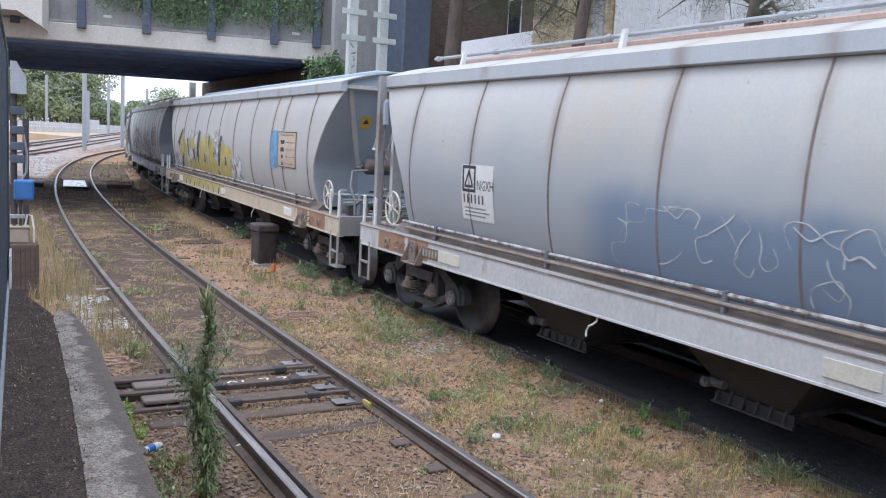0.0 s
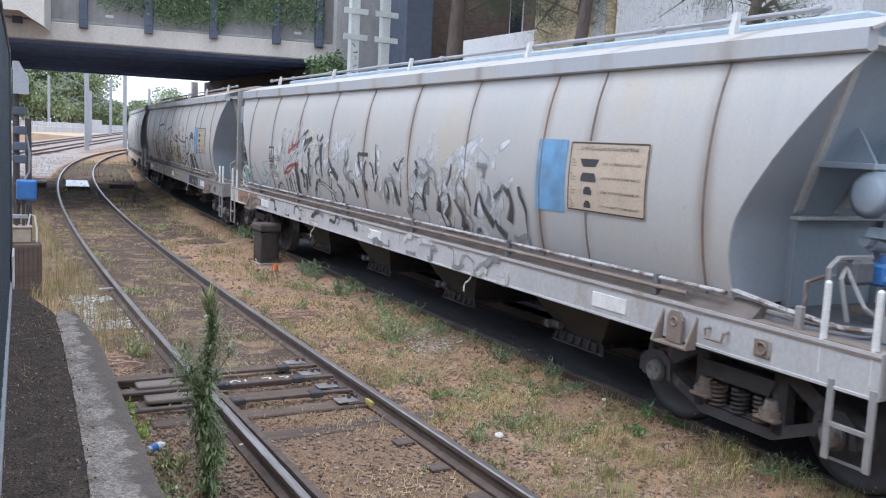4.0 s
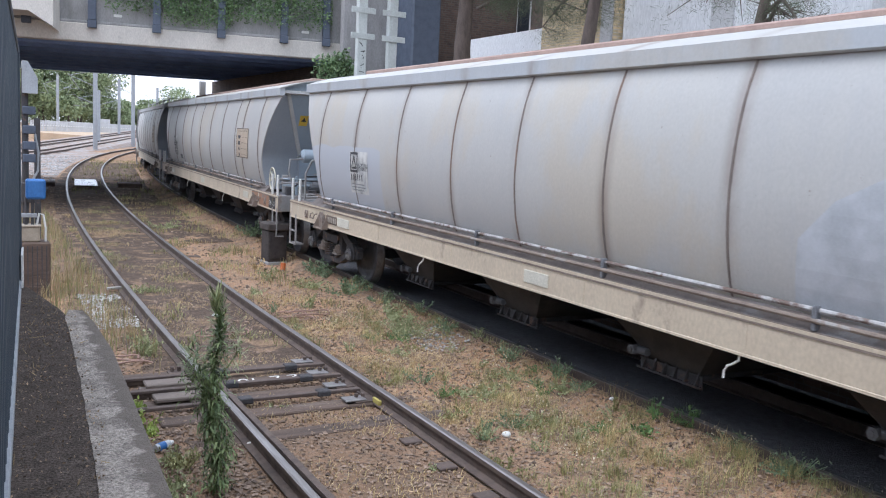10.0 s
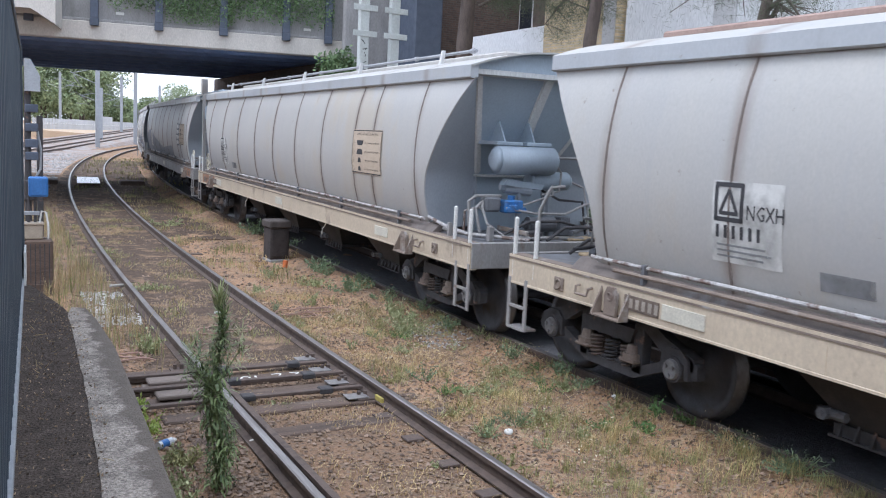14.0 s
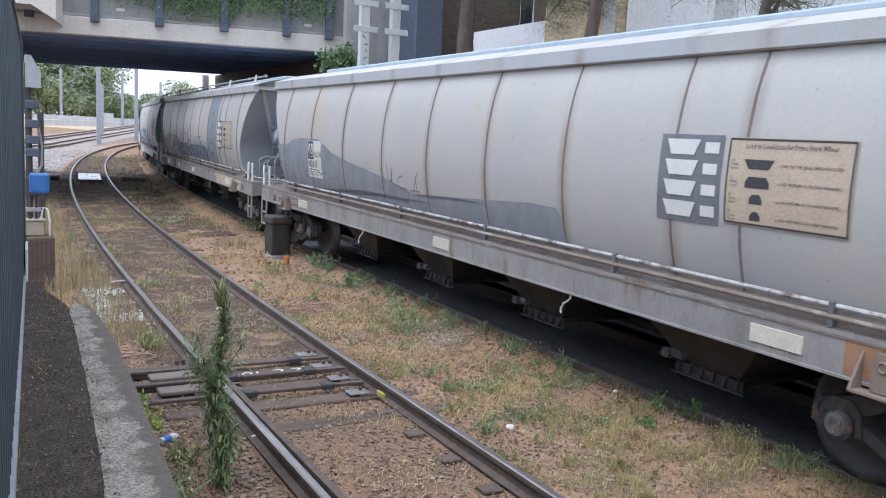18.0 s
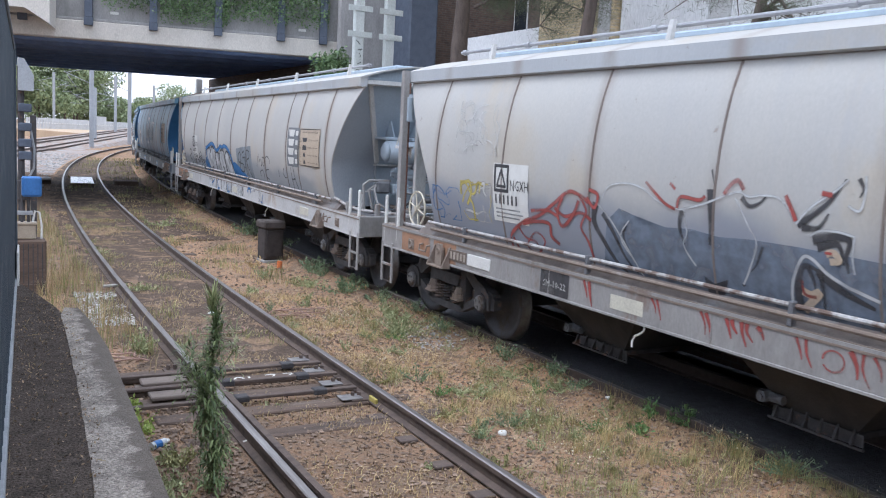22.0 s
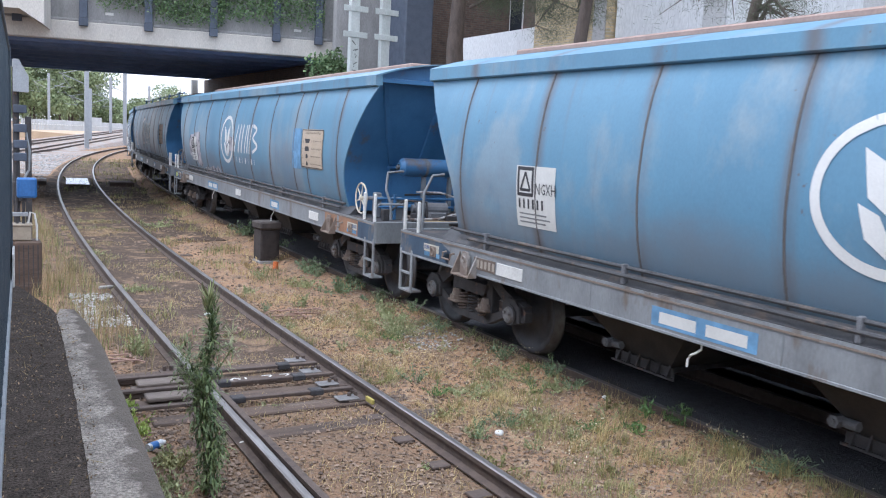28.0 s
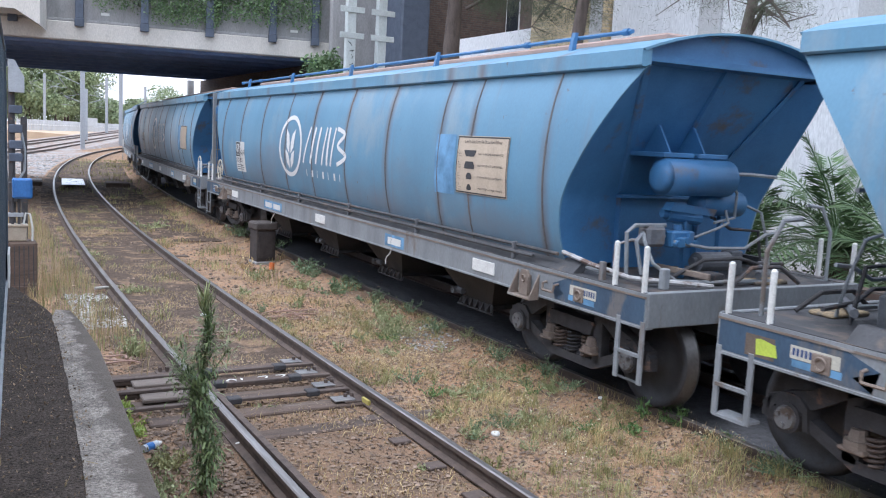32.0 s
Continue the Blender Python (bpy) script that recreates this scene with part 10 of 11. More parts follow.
PALING = material("paling_paint", (0.50, 0.51, 0.52), (0.42, 0.43, 0.44), rough=0.7, scale=2, fine=30, bump=0)
t = thing("white_fence", pose(0, 0, 0), "white paling fence on the bank", "fence")
for i in range(60):
    f = i / 59
    x, y = 8.5 + f * 30, 158 + f * 62
    h = 1.8 + (0.9 if 26 < i < 33 else 0)
    part("pale", box(fresh(), x - 0.20, x + 0.20, y - 0.03, y + 0.03, 0.6, 1.0 + h, 0), PALING, t)
part("rail", box(fresh(), -0.5, 69.0, -0.03, 0.03, 1.9, 2.05, 0, pose(8.5, 158.1, 0, 0, 0, math.degrees(math.atan2(62, 30)))), WHITE, t)


def far_tree(x, y, r, h, seed, n, label="leafy green tree beyond the railway"):
    t = thing("tree", pose(x, y, 0), label, "tree", "trees beyond the bridge")
    part("trunk", rod(fresh(), (0, 0, -0.3), (0, 0, h * 0.6), 0.35, 8, 0.15), BARK, t)
    rng = np.random.default_rng(seed)
    lobes = rng.normal(size=(12, 3)) * (r * 0.55, r * 0.55, h * 0.17) + (0, 0, h * 0.62)
    c = []
    for l in lobes:
        k = n // 12
        d = rng.normal(size=(k, 3))
        d /= np.linalg.norm(d, axis=1)[:, None]
        c.append(l + d * (rng.random((k, 1)) ** 0.35) * (r * 0.45, r * 0.45, h * 0.19))
    child("crown", leaves_mesh("crown", np.concatenate(c), 0.62, FAR_TREE, seed, 1.4), t)
    return t


rnd = random.Random(5)
for i in range(16):
    f = i / 15
    far_tree(6 + f * 42 + rnd.uniform(-2, 2), 235 + f * 30 + rnd.uniform(-14, 14), rnd.uniform(5, 7), rnd.uniform(15, 21) * (1 - 0.22 * f) * (1 if f < 0.66 else 0.62), 200 + i, 5200)
far_tree(58, 300, 7, 15, 231, 4400)
for i in range(7):
    far_tree(2 + i * 8 + rnd.uniform(-2, 2), 262 + i * 6, 6, 9 + rnd.uniform(0, 2), 240 + i, 2600)
shrub(35.5, 240, 1.5, 2.6, 600, 0.7, FAR_TREE, "round green bush on the bank", 62, "bush")

# ---- growth and litter on the ground ----
def scatter(n, x0, x1, y0, y1, seed, keep=None, clump=0.0):
    rng = np.random.default_rng(seed)
    pts = []
    while len(pts) < n:
        x, y = rng.uniform(x0, x1), rng.uniform(y0, y1)
        if clump and noise.noise((x * 1.1, y * 1.1, seed * 0.37)) < clump:
            continue
        if keep and not keep(x, y):
            continue
        pts.append((x, y, ground_z(x, y) - 0.01))
    return pts


def off_rails(x, y):
    c = SIDING.at(y)[0].x
    g = GOODS.at(y)[0].x
    return all(abs(x - r) > 0.09 for r in (c - 0.7525, c + 0.7525, g - 0.7525))


def between(x, y):
    return off_rails(x, y) and SIDING.at(y)[0].x + 0.85 < x < GOODS.at(y)[0].x - 0.70


def left_of(x, y):
    return off_rails(x, y) and x < SIDING.at(y)[0].x - 0.82 and not (x < 0.95 and y < 8.8)


def stuff(name, me, label, category):
    return tagged(new(name, me), label, category, kind="stuff")


def tufts(n, x0, x1, y0, y1, seed, keep, clump, blades, spread):
    """Roots of grass blades gathered in uneven tufts."""
    rng = np.random.default_rng(seed + 400)
    roots = []
    for x, y, z in scatter(n, x0, x1, y0, y1, seed, keep, clump):
        k = int(blades * rng.uniform(0.3, 1.7))
        r = spread * rng.uniform(0.4, 1.6)
        for dx, dy in rng.normal(size=(k, 2)) * r:
            if keep(x + dx, y + dy):
                roots.append((x + dx, y + dy, ground_z(x + dx, y + dy) - 0.01))
    return roots


stuff("dry_grass", blades_mesh("dry_grass", tufts(330, 3.6, 6.0, 2.5, 14, 1, between, -0.05, 26, 0.055), 0.10, 0.0038, DRY, 1, 1.7), "flattened straw-coloured grass tufts between the tracks", "grass")
stuff("dry_grass", blades_mesh("dry_grass", tufts(64, 4.1, 6.1, 2.5, 7.6, 2, between, 0.0, 26, 0.06), 0.19, 0.0034, DRY, 2, 1.1), "tall dry seeding grass beside the goods track", "grass")
stuff("green_grass", blades_mesh("green_grass", tufts(260, 3.6, 6.1, 2.5, 12, 3, between, 0.10, 30, 0.05), 0.12, 0.0045, GREEN_GRASS, 3, 1.0), "patchy green grass tufts between the tracks", "grass")
stuff("green_grass", blades_mesh("green_grass", tufts(44, 4.2, 6.1, 2.5, 7.6, 13, between, 0.0, 40, 0.07), 0.18, 0.004, OLIVE, 13, 0.9), "olive green grass clumps beside the goods track", "grass")
stuff("straw", blades_mesh("straw", scatter(2600, 3.6, 6.1, 2.5, 13, 14, between, -0.2), 0.09, 0.0032, DRY, 14, 2.4), "loose straw lying on the dirt", "grass")
stuff("dry_grass", blades_mesh("dry_grass", scatter(1800, 3.8, 7.5, 13, 34, 4, between, 0.12), 0.14, 0.010, DRY, 4, 0.7), "dry grass between the tracks", "grass")
stuff("green_grass", blades_mesh("green_grass", scatter(1300, 3.8, 7.5, 12, 34, 5, between, 0.22), 0.18, 0.011, GREEN_GRASS, 5, 0.6), "green tufts between the tracks", "grass")
stuff("tall_grass", blades_mesh("tall_grass", scatter(1900, 0.85, 1.85, 9.3, 24, 6, left_of, -0.12), 0.40, 0.0055, TALL_DRY, 6, 0.45), "tall yellow grass beside the siding", "grass")
stuff("tall_grass", blades_mesh("tall_grass", scatter(1500, 0.9, 1.9, 10.0, 28, 7, left_of, 0.0), 0.30, 0.007, TALL_GREEN, 7, 0.4), "tall green grass beside the siding", "grass")
stuff("green_grass", blades_mesh("green_grass", scatter(2600, 3.4, 14.0, 34, 70, 15, lambda x, y: off_rails(x, y) and x > SIDING.at(y)[0].x - 0.6, 0.05), 0.20, 0.03, OLIVE, 15, 0.7), "olive growth along the siding under the bridge", "grass")
stuff("straw", blades_mesh("straw", scatter(8000, 2.1, 3.5, 3.0, 30, 8, off_rails, -0.05), 0.07, 0.006, DRY, 8, 1.6), "thin straw between the rails", "grass")
stuff("green_grass", blades_mesh("green_grass", scatter(1600, 2.1, 3.9, 10, 34, 9, off_rails, 0.22), 0.12, 0.010, GREEN_GRASS, 9, 0.9), "short green growth between the rails", "grass")


def stones(n, x0, x1, y0, y1, lo, hi, seed, mat, label, keep=None):
    rng = np.random.default_rng(seed)
    base = np.array([(1, 0, 0), (-1, 0, 0), (0, 1, 0), (0, -1, 0), (0, 0, 1), (0, 0, -0.6), (0.7, 0.6, 0.4), (-0.6, 0.7, 0.35)])
    tri = [(0, 6, 4), (6, 2, 4), (2, 7, 4), (7, 1, 4), (1, 3, 4), (3, 0, 4), (0, 2, 6), (2, 1, 7), (0, 5, 2), (2, 5, 1), (1, 5, 3), (3, 5, 0)]
    verts, faces = [], []
    for i, (x, y, z) in enumerate(scatter(n, x0, x1, y0, y1, seed, keep)):
        s = rng.uniform(lo, hi) * rng.uniform(0.6, 1.2, 3) * (1, 1, 0.65)
        a = rng.uniform(0, math.tau)
        v = base * s * rng.uniform(0.75, 1.2, (8, 1))
        v = np.stack([v[:, 0] * math.cos(a) - v[:, 1] * math.sin(a), v[:, 0] * math.sin(a) + v[:, 1] * math.cos(a), v[:, 2]], 1) + (x, y, z + 0.020)
        verts += v.tolist()
        faces += [tuple(8 * i + k for k in f) for f in tri]
    me = bpy.data.meshes.new("stones")
    me.from_pydata(verts, [], faces)
    me.materials.append(mat)
    return stuff("stones", me, label, "stones")


STONE = leaf_material("ballast_stone", (0.11, 0.08, 0.062), (0.34, 0.25, 0.185), 0.95)
stones(4200, 1.2, 3.6, 3.0, 14, 0.009, 0.027, 21, STONE, "brown and grey ballast stones along the siding", off_rails)
stones(4200, 3.6, 6.0, 3.0, 14, 0.010, 0.028, 22, STONE, "small stones in the dirt between the tracks", off_rails)
stones(1400, 0.95, 2.0, 4.0, 9.0, 0.012, 0.032, 23, STONE, "loose stones below the platform edge", left_of)
stones(3600, 1.2, 7.0, 14, 40, 0.018, 0.045, 24, STONE, "ballast stones in the yard", off_rails)
PALE = leaf_material("pale_stone", (0.22, 0.215, 0.205), (0.44, 0.43, 0.415), 0.95)
stones(260, 5.1, 5.7, 9.6, 10.8, 0.012, 0.03, 25, PALE, "pale gravel spill beside the goods track")
ASH = leaf_material("ash_gravel", (0.36, 0.355, 0.34), (0.56, 0.55, 0.53), 0.95)
stones(900, 1.40, 2.0, 11.9, 14.4, 0.012, 0.034, 26, ASH, "pale gravel spill beside the siding", left_of)
stones(1300, 0.5, 9.0, 42, 78, 0.04, 0.10, 27, PALE, "pale ballast beyond the bridge", lambda x, y: off_rails(x, y) and x < SIDING.at(y)[0].x - 1.3)
CHIP = leaf_material("wood_chip", (0.085, 0.062, 0.05), (0.46, 0.33, 0.21), 0.95)
pts = np.array(scatter(15000, 1.2, 5.9, 3.0, 13, 31, off_rails)) + (0, 0, 0.014)
stuff("bark_chips", leaves_mesh("bark_chips", pts, 0.05, CHIP, 31, 3.5, 0.0), "brown bark chips and dead leaves on the dirt", "litter")

stalks = np.array(scatter(2600, 3.6, 6.1, 2.6, 12, 58, between, 0.02)) + (0, 0, 0.03)
stuff("dead_stalks", leaves_mesh("dead_stalks", stalks, 0.17, leaf_material("dead_stalk", (0.26, 0.17, 0.09), (0.60, 0.46, 0.25), 0.9), 59, 36, 0.0), "dead broken grass stalks on the dirt", "grass")
# wispy seed heads over the grass
rng_seed = np.random.default_rng(55)
heads = np.array(scatter(1500, 4.0, 6.15, 2.6, 12.5, 56, between, 0.10))
heads[:, 2] += rng_seed.uniform(0.03, 0.20, len(heads))
stuff("seed_heads", leaves_mesh("seed_heads", heads, 0.022, leaf_material("seed_head", (0.40, 0.34, 0.20), (0.60, 0.54, 0.40), 0.9), 57, 1.6), "pale seed heads over the dry grass", "grass")


PLATFORM_BITS = np.stack([np.random.default_rng(91).uniform(-0.3, 0.8, 3200), np.random.default_rng(92).uniform(2.5, 8.0, 3200), np.full(3200, 1.010)], 1)
PLATFORM_BITS = PLATFORM_BITS[PLATFORM_BITS[:, 0] < 0.30 + 0.055 * PLATFORM_BITS[:, 1]]
stuff("platform_litter", leaves_mesh("platform_litter", PLATFORM_BITS, 0.018, CHIP, 93, 2.0, 0), "fine leaf litter on the platform", "litter")
stuff("platform_straw", leaves_mesh("platform_straw", PLATFORM_BITS[:120] + (0, 0, 0.001), 0.09, DRY, 94, 30, 0), "thin dry stalks on the platform", "litter")


def weed(x, y, r, h, n, size, mat, seed, label, name="weed", ratio=2.2):
    t = thing(name, pose(x, y, ground_z(x, y) - 0.01), label, "weed", "weeds between the tracks")
    rng = np.random.default_rng(seed)
    c, bm = [], fresh()
    for i in range(max(7, n // 16)):
        a, q = rng.uniform(0, math.tau), rng.random() ** 0.6
        tip = Vector((math.cos(a) * r * q, math.sin(a) * r * q, h * (1 - 0.5 * q) * rng.uniform(0.7, 1.1)))
        rod(bm, (tip.x * 0.2, tip.y * 0.2, 0), tip, 0.005, 4, 0.003)
        k = n // max(7, n // 16)
        f = rng.uniform(0.25, 1.05, k)[:, None]
        c.append(np.array(tip) * f + rng.normal(size=(k, 3)) * size * 0.5)
    tagged(part("stem_clump", bm, mat, t), kind="stuff")
    child("leaves", leaves_mesh("leaves", np.concatenate(c), size, mat, seed, ratio, updir=(0, 0, 0.5)), t)
    return t


for i, (x, y, r, h, n, s, m, lab) in enumerate((
        (5.2, 10.5, 0.48, 0.36, 700, 0.04, WEED, "bushy green weed with small flowers"), (5.45, 11.4, 0.35, 0.36, 280, 0.05, WEED, "bushy green weed clump in dirt"),
        (5.48, 6.01, 0.15, 0.12, 110, 0.05, LUSH, "bright broad-leaved weed rosette"), (5.72, 6.15, 0.08, 0.24, 60, 0.05, LUSH, "upright bright grassy weed tuft"),
        (6.02, 5.98, 0.22, 0.22, 320, 0.042, LUSH, "dark green leafy weed by the rail"), (5.95, 5.3, 0.30, 0.15, 240, 0.032, DARK_WEED, "low dark weed by the rail"),
        (5.85, 4.6, 0.34, 0.2, 300, 0.034, DARK_WEED, "low leafy weed in the grass"), (4.75, 7.7, 0.42, 0.10, 480, 0.032, WEED, "spreading low green weed"),
        (5.4, 8.2, 0.30, 0.14, 340, 0.032, WEED, "low green weed patch"), (5.6, 7.4, 0.28, 0.12, 300, 0.03, WEED, "low green weed patch"),
        (5.55, 13.6, 0.5, 0.32, 360, 0.06, DARK_WEED, "green weeds along the goods rail"), (5.7, 15.5, 0.5, 0.34, 360, 0.06, DARK_WEED, "green weeds along the goods rail"),
        (5.2, 14.4, 0.4, 0.22, 240, 0.05, WEED, "bushy green weed clump in dirt"), (6.0, 18.6, 0.5, 0.3, 300, 0.07, DARK_WEED, "green weeds beside the cabinet"), (6.1, 21.0, 0.55, 0.35, 300, 0.08, DARK_WEED, "green weeds along the goods rail"),
        (4.85, 16.5, 0.2, 0.34, 120, 0.05, DRY, "dry brown weed beside the cabinet"), (4.7, 15.2, 0.25, 0.3, 140, 0.05, WEED, "upright green weed among dry grass"), (4.55, 12.6, 0.22, 0.26, 130, 0.045, WEED, "upright green weed among dry grass"),
        (1.75, 10.4, 0.22, 0.30, 160, 0.06, WEED, "grey-green weed beside the rail"), (1.36, 6.85, 0.20, 0.14, 130, 0.04, WEED, "leafy weed below the platform"), (1.28, 6.35, 0.20, 0.20, 150, 0.045, WEED, "leafy weed below the platform"),
        (1.34, 7.95, 0.16, 0.16, 90, 0.05, LIME, "lime-green ivy leaves at the platform edge"), (1.34, 7.55, 0.15, 0.14, 80, 0.05, LIME, "lime-green ivy leaves at the platform edge"), (1.36, 8.3, 0.16, 0.16, 80, 0.05, LIME, "lime-green ivy leaves at the platform edge"),
        (1.24, 6.0, 0.20, 0.18, 140, 0.045, WEED, "leafy weed below the platform"), (1.42, 6.7, 0.2, 0.22, 200, 0.04, GREEN_GRASS, "pale green weed among loose stones"),
        (2.55, 7.9, 0.12, 0.06, 60, 0.04, WEED, "tiny weed between the bearers"), (3.3, 6.0, 0.1, 0.06, 40, 0.035, WEED, "tiny weed between the rails"), (4.1, 7.1, 0.25, 0.14, 140, 0.04, GREEN_GRASS, "small green grassy tuft beside rail"), (4.75, 6.7, 0.28, 0.12, 160, 0.04, WEED, "low grey-green leafy weed"),
        (2.4, 14.5, 0.35, 0.14, 160, 0.05, WEED, "low weeds between the rails"), (2.3, 19.0, 0.4, 0.15, 160, 0.06, WEED, "low weeds between the rails"), (4.05, 14.0, 0.2, 0.2, 110, 0.05, WEED, "small weed beside the rail"), (4.5, 24, 0.5, 0.25, 200, 0.08, WEED, "weeds between the tracks"))):
    weed(x, y, r, h, n, s, m, 300 + i, lab)


# smaller growth scattered over the dirt
rnd = random.Random(88)
for i in range(44):
    while True:
        x, y = rnd.uniform(3.8, 6.1), rnd.uniform(3.4, 13.5)
        if between(x, y) and noise.noise((x * 0.9, y * 0.9, 5.5)) > -0.12:
            break
    mat, lab = ((WEED, "small grey-green weed on the dirt"), (DARK_WEED, "small dark green weed on the dirt"), (OLIVE, "small olive weed on the dirt"), (LUSH, "small bright green weed on the dirt"))[(0, 0, 1, 2, 2, 1, 0, 3)[i % 8]]
    weed(x, y, rnd.uniform(0.10, 0.26), rnd.uniform(0.06, 0.22), rnd.randint(70, 190), rnd.uniform(0.022, 0.038), mat, 700 + i, lab)
for i in range(7):
    y = 7.6 + i * 1.25 + rnd.uniform(-0.3, 0.3)
    weed(GOODS.at(y)[0].x - 1.0 + rnd.uniform(-0.12, 0.1), y, rnd.uniform(0.16, 0.3), rnd.uniform(0.16, 0.32), 170, 0.04, DARK_WEED, 760 + i, "dark green weed along the goods rail")
twigs = np.array(scatter(1500, 3.6, 6.1, 2.6, 12, 68, between)) + (0, 0, 0.022)
stuff("twigs", leaves_mesh("twigs", twigs, 0.15, leaf_material("dark_twig", (0.07, 0.05, 0.04), (0.22, 0.16, 0.11), 0.9), 69, 30, 0.0), "dark fallen twigs on the dirt", "litter")


# the tall weed that stands before the siding
def tall_weed():
    t = thing("tall_weed", pose(1.52, 6.15, -0.2), "tall upright green weed with narrow leaves", "weed")
    rng = np.random.default_rng(77)
    stem = [Vector((0.03 * math.sin(i * 0.9), 0.02 * math.cos(i * 1.3), i * 0.152)) for i in range(11)]
    bm = fresh()
    pipe(bm, stem, 0.009, 6)
    part("stem", bm, TALL_WEED, t)
    for j, z0 in enumerate((0.98, 0.9, 0.85)):
        a = (0.3, 2.2, 3.6)[j]
        b = Vector((0.20 * math.cos(a), 0.20 * math.sin(a), z0 + 0.12))
        part("side_shoot", rod(fresh(), (0.02, 0, z0 - 0.1), b, 0.006, 5, 0.004), TALL_WEED, t)
        me = narrow_leaves([b + Vector((rng.normal() * 0.03, rng.normal() * 0.03, rng.normal() * 0.09)) for _ in range(110)], 0.11, 500 + j, 0.62, WEED if j == 0 else None)
        child("leaves", me, t)
    base = []
    for i in range(1500):
        z = 0.06 + 1.42 * rng.random() ** 0.9
        q, a = 0.085 * rng.random() ** 0.7 * (1.0 if z < 1.15 else 0.4), rng.uniform(0, math.tau)
        base.append(Vector((0.03 * math.sin(z * 6) + q * math.cos(a), 0.02 * math.cos(z * 8.5) + q * math.sin(a), z)))
    child("leaves", narrow_leaves(base, 0.145, 510, 1.05), t)
    child("tip_leaves", narrow_leaves([Vector((0.0, 0, 1.38 + 0.14 * rng.random())) for _ in range(60)], 0.13, 511, -0.5, WEED), t, "pale young tip leaves")
    return t


def narrow_leaves(roots, size, seed, droop, mat=None):
    """Willow-like leaves that rise from a stem, arch over and hang."""
    rng = np.random.default_rng(seed)
    verts, faces = [], []
    for p in roots:
        a = rng.uniform(0, math.tau)
        hi = min(max((p.z - 0.9) / 0.55, 0.0), 1.0) if droop > 0.6 else 0.0
        s = size * rng.uniform(0.45, 1.25) * (1.0 - 0.42 * hi)
        bend = (droop - 1.0 * hi) + rng.uniform(-0.4, 0.3)
        d = np.array([math.cos(a), math.sin(a), 0.0])
        w = np.array([-math.sin(a), math.cos(a), 0.0]) * s * 0.05
        rise = 0.75 - 0.25 * bend + rng.uniform(-0.2, 0.2)
        k, q = len(verts), np.array(p)
        for i, wide in enumerate((0.35, 1.0, 0.85)):
            verts += [(q + w * wide).tolist(), (q - w * wide).tolist()]
            ang = rise - (i * 1.05) * max(bend, -0.2)
            q = q + (d * math.cos(ang) + np.array([0, 0, math.sin(ang)])) * s * 0.34
        verts.append(q.tolist())
        faces += [(k, k + 2, k + 3, k + 1), (k + 2, k + 4, k + 5, k + 3), (k + 4, k + 6, k + 5)]
    me = bpy.data.meshes.new("narrow_leaves")
    me.from_pydata(verts, [], faces)
    me.materials.append(mat or TALL_WEED)
    return me


tall_weed()

# ---- litter ----
def lump(name, x, y, r, mat, label, cat, flat=0.7, seed=1):
    bm = fresh()
    bmesh.ops.create_icosphere(bm, subdivisions=2, radius=r)
    for v in bm.verts:
        v.co *= 1 + 0.25 * noise.noise(v.co * 18 + Vector((seed, 0, 0)))
        v.co.z *= flat
    ob = part(name, bm, mat)
    ob.matrix_basis = pose(x, y, ground_z(x, y) + r * flat * 0.7)
    return tagged(ob, label, cat)


lump("white_rock", 2.05, 7.02, 0.045, PANEL_WHITE, "white stone beside the rail", "stone")
lump("white_rock", 4.3, 6.52, 0.045, PANEL_WHITE, "crumpled white paper ball in the grass", "litter")
lump("white_rock", 5.75, 6.8, 0.03, PANEL_WHITE, "white seed head on the weeds", "litter")
lump("white_rock", 3.05, 12.4, 0.05, PANEL_WHITE, "white scrap between the rails", "litter")
t = thing("plastic_bottle", pose(1.36, 7.2, ground_z(1.36, 7.2) + 0.035, 0, 0, 35), "clear crushed plastic bottle with blue label", "bottle")
part("body", rod(fresh(), (-0.09, 0, 0), (0.06, 0, 0), 0.033, 12), material("bottle_plastic", (0.62, 0.66, 0.68), rough=0.15, scale=6, fine=40, bump=0.05), t)
part("label", rod(fresh(), (-0.06, 0, 0), (0.01, 0, 0), 0.0345, 12), BLUE_BOX, t)
part("neck", rod(fresh(), (0.06, 0, 0), (0.11, 0, 0), 0.030, 12, 0.012), WHITE, t)
t = thing("timber_scrap", pose(2.05, 14.7, -0.13, 0, 3, 30), "pale broken timber scrap by the rail", "timber")
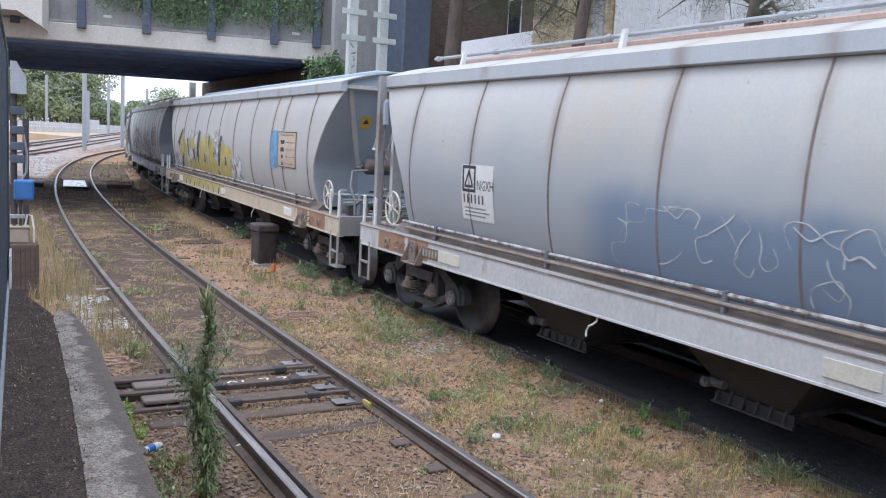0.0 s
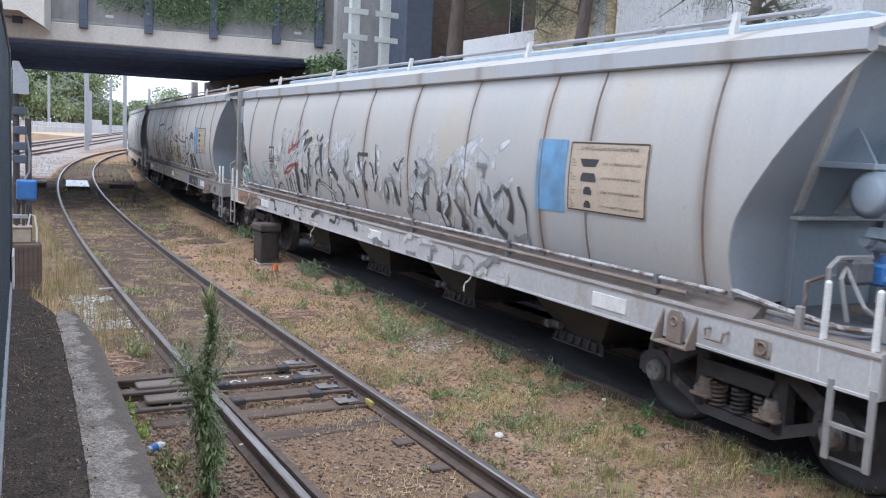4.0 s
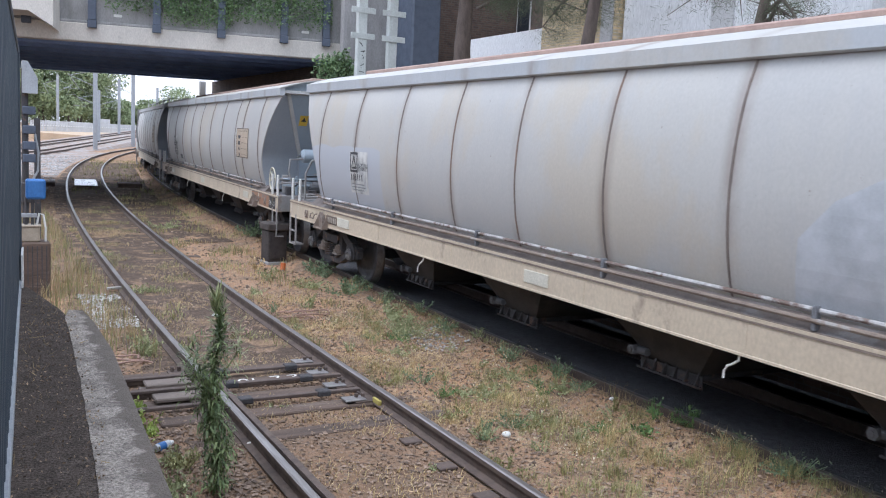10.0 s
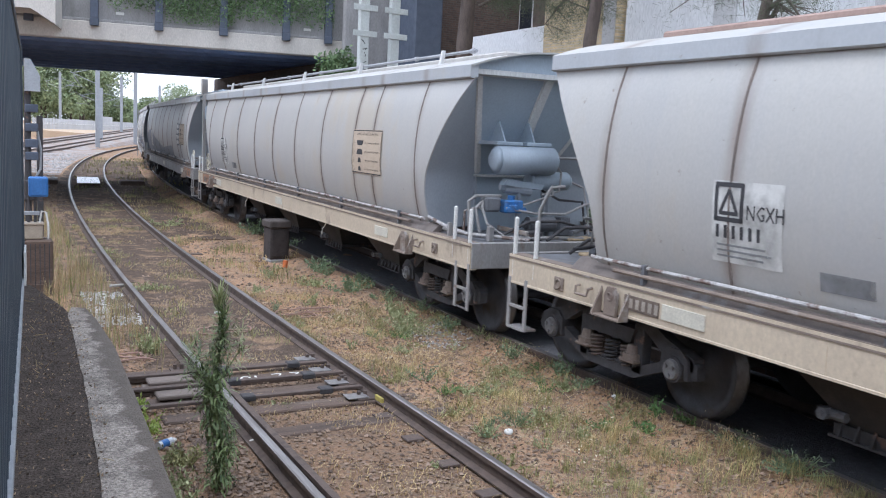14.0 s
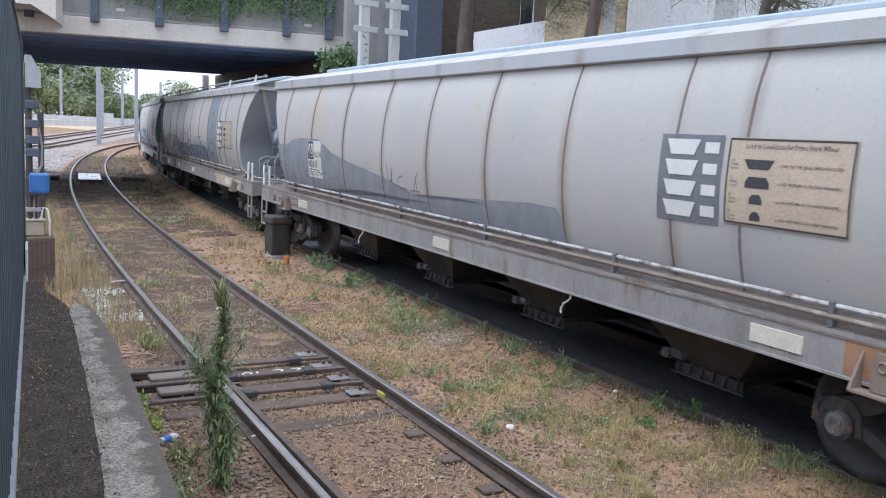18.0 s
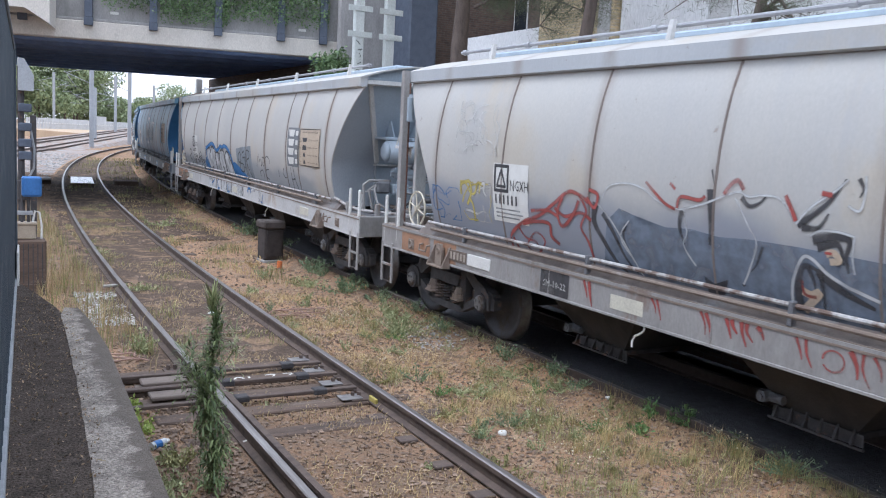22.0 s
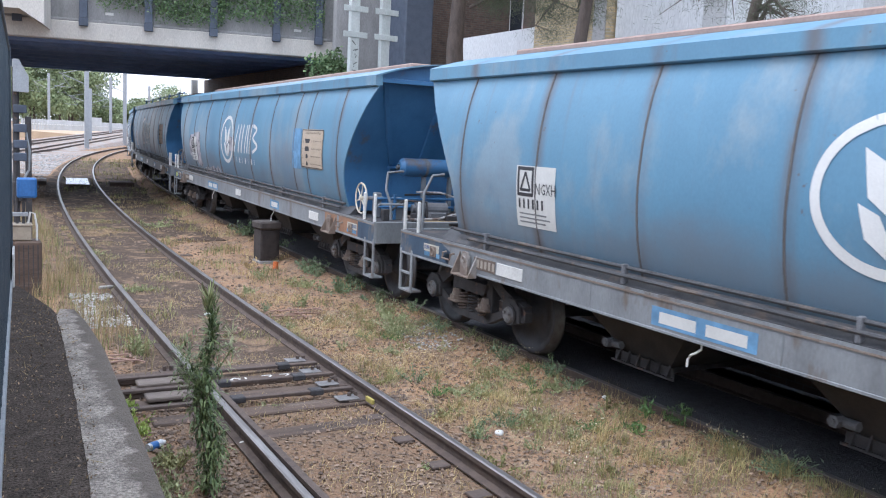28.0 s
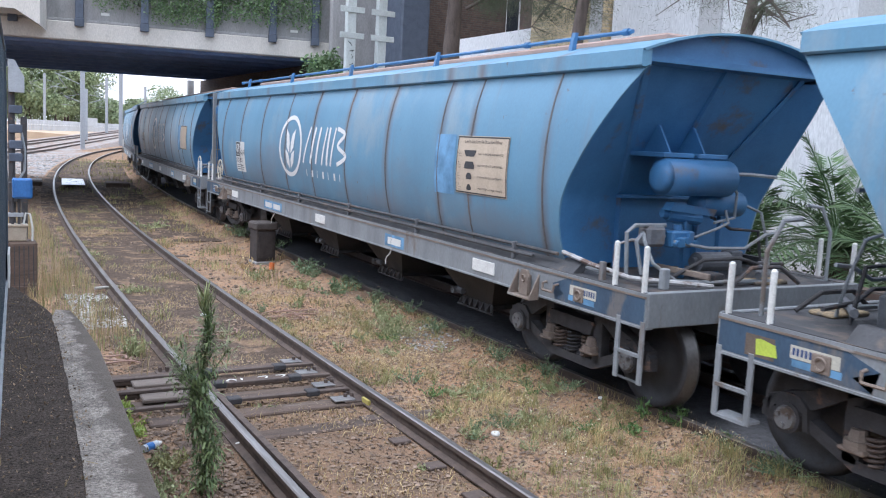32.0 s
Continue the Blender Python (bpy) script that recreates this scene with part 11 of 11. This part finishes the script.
part("plank", box(fresh(), -0.22, 0.22, -0.03, 0.03, 0, 0.04, 0.008), material("grey_timber", (0.42, 0.40, 0.37), rough=0.9, scale=8, fine=60, bump=0.2, stretch=(0.2, 1, 1)), t)
CABLE = material("old_cable", (0.34, 0.22, 0.17), (0.26, 0.17, 0.14), rough=0.8, scale=8, fine=50, bump=0.05)
rnd = random.Random(17)
for x, y, n in ((4.2, 12.0, 4), (1.5, 10.0, 3), (2.9, 11.4, 2)):
    for i in range(n):
        c = Vector((x + rnd.uniform(-0.2, 0.2), y + rnd.uniform(-0.2, 0.2), -0.15))
        r = rnd.uniform(0.22, 0.4)
        a0 = rnd.uniform(0, 6)
        pts = [c + Vector((r * math.cos(a0 + s * 0.35), 0.55 * r * math.sin(a0 + s * 0.35), 0.015 * math.sin(s * 1.1) + 0.012 * i)) for s in range(rnd.randint(7, 14))]
        tagged(part("loose_cable", pipe(fresh(), pts, 0.011, 5), CABLE), "discarded brown cable curled on the ground", "cable", "loose cables")


# ---- motion: the train rolls in along the goods track, slowly losing speed ----
def run(t):
    return 6.8745 * t - 0.022744 * t * t + 1.583e-4 * t ** 3 - 3.85e-7 * t ** 4


def wagon_pose(k, t):
    s = 12.216 - SILL_END + PITCH * k - run(t)
    a, b = GOODS.at(s - PIVOT)[0], GOODS.at(s + PIVOT)[0]
    mid, d = (a + b) / 2, b - a
    turn = -math.degrees(math.atan2(d.x, d.y)) + (180 if k in TURNED else 0)
    return pose(mid.x, mid.y, 0, 0, 0, turn)


def motions():
    for k, wg in enumerate(WAGONS):
        walk(wg, [(i, wagon_pose(k, i)) for i in range(33)])
    # wheelsets turn alike: one set of keys for each way round, shared
    for way in (1, -1):
        sets = [o for k, wg in enumerate(WAGONS) if (k in TURNED) == (way < 0) for o in wg.children_recursive if o.name.startswith("wheelset")]
        walk(sets[0], [(i / 10, pose(0, 0, 0, way * math.degrees(run(i / 10) / 0.484), 0, 0)) for i in range(321)])
        keys = sets[0].animation_data
        for o in sets[1:]:
            o.rotation_mode = "QUATERNION"
            o.animation_data_create()
            o.animation_data.action = keys.action
            o.animation_data.action_slot = keys.action_slot


motions()
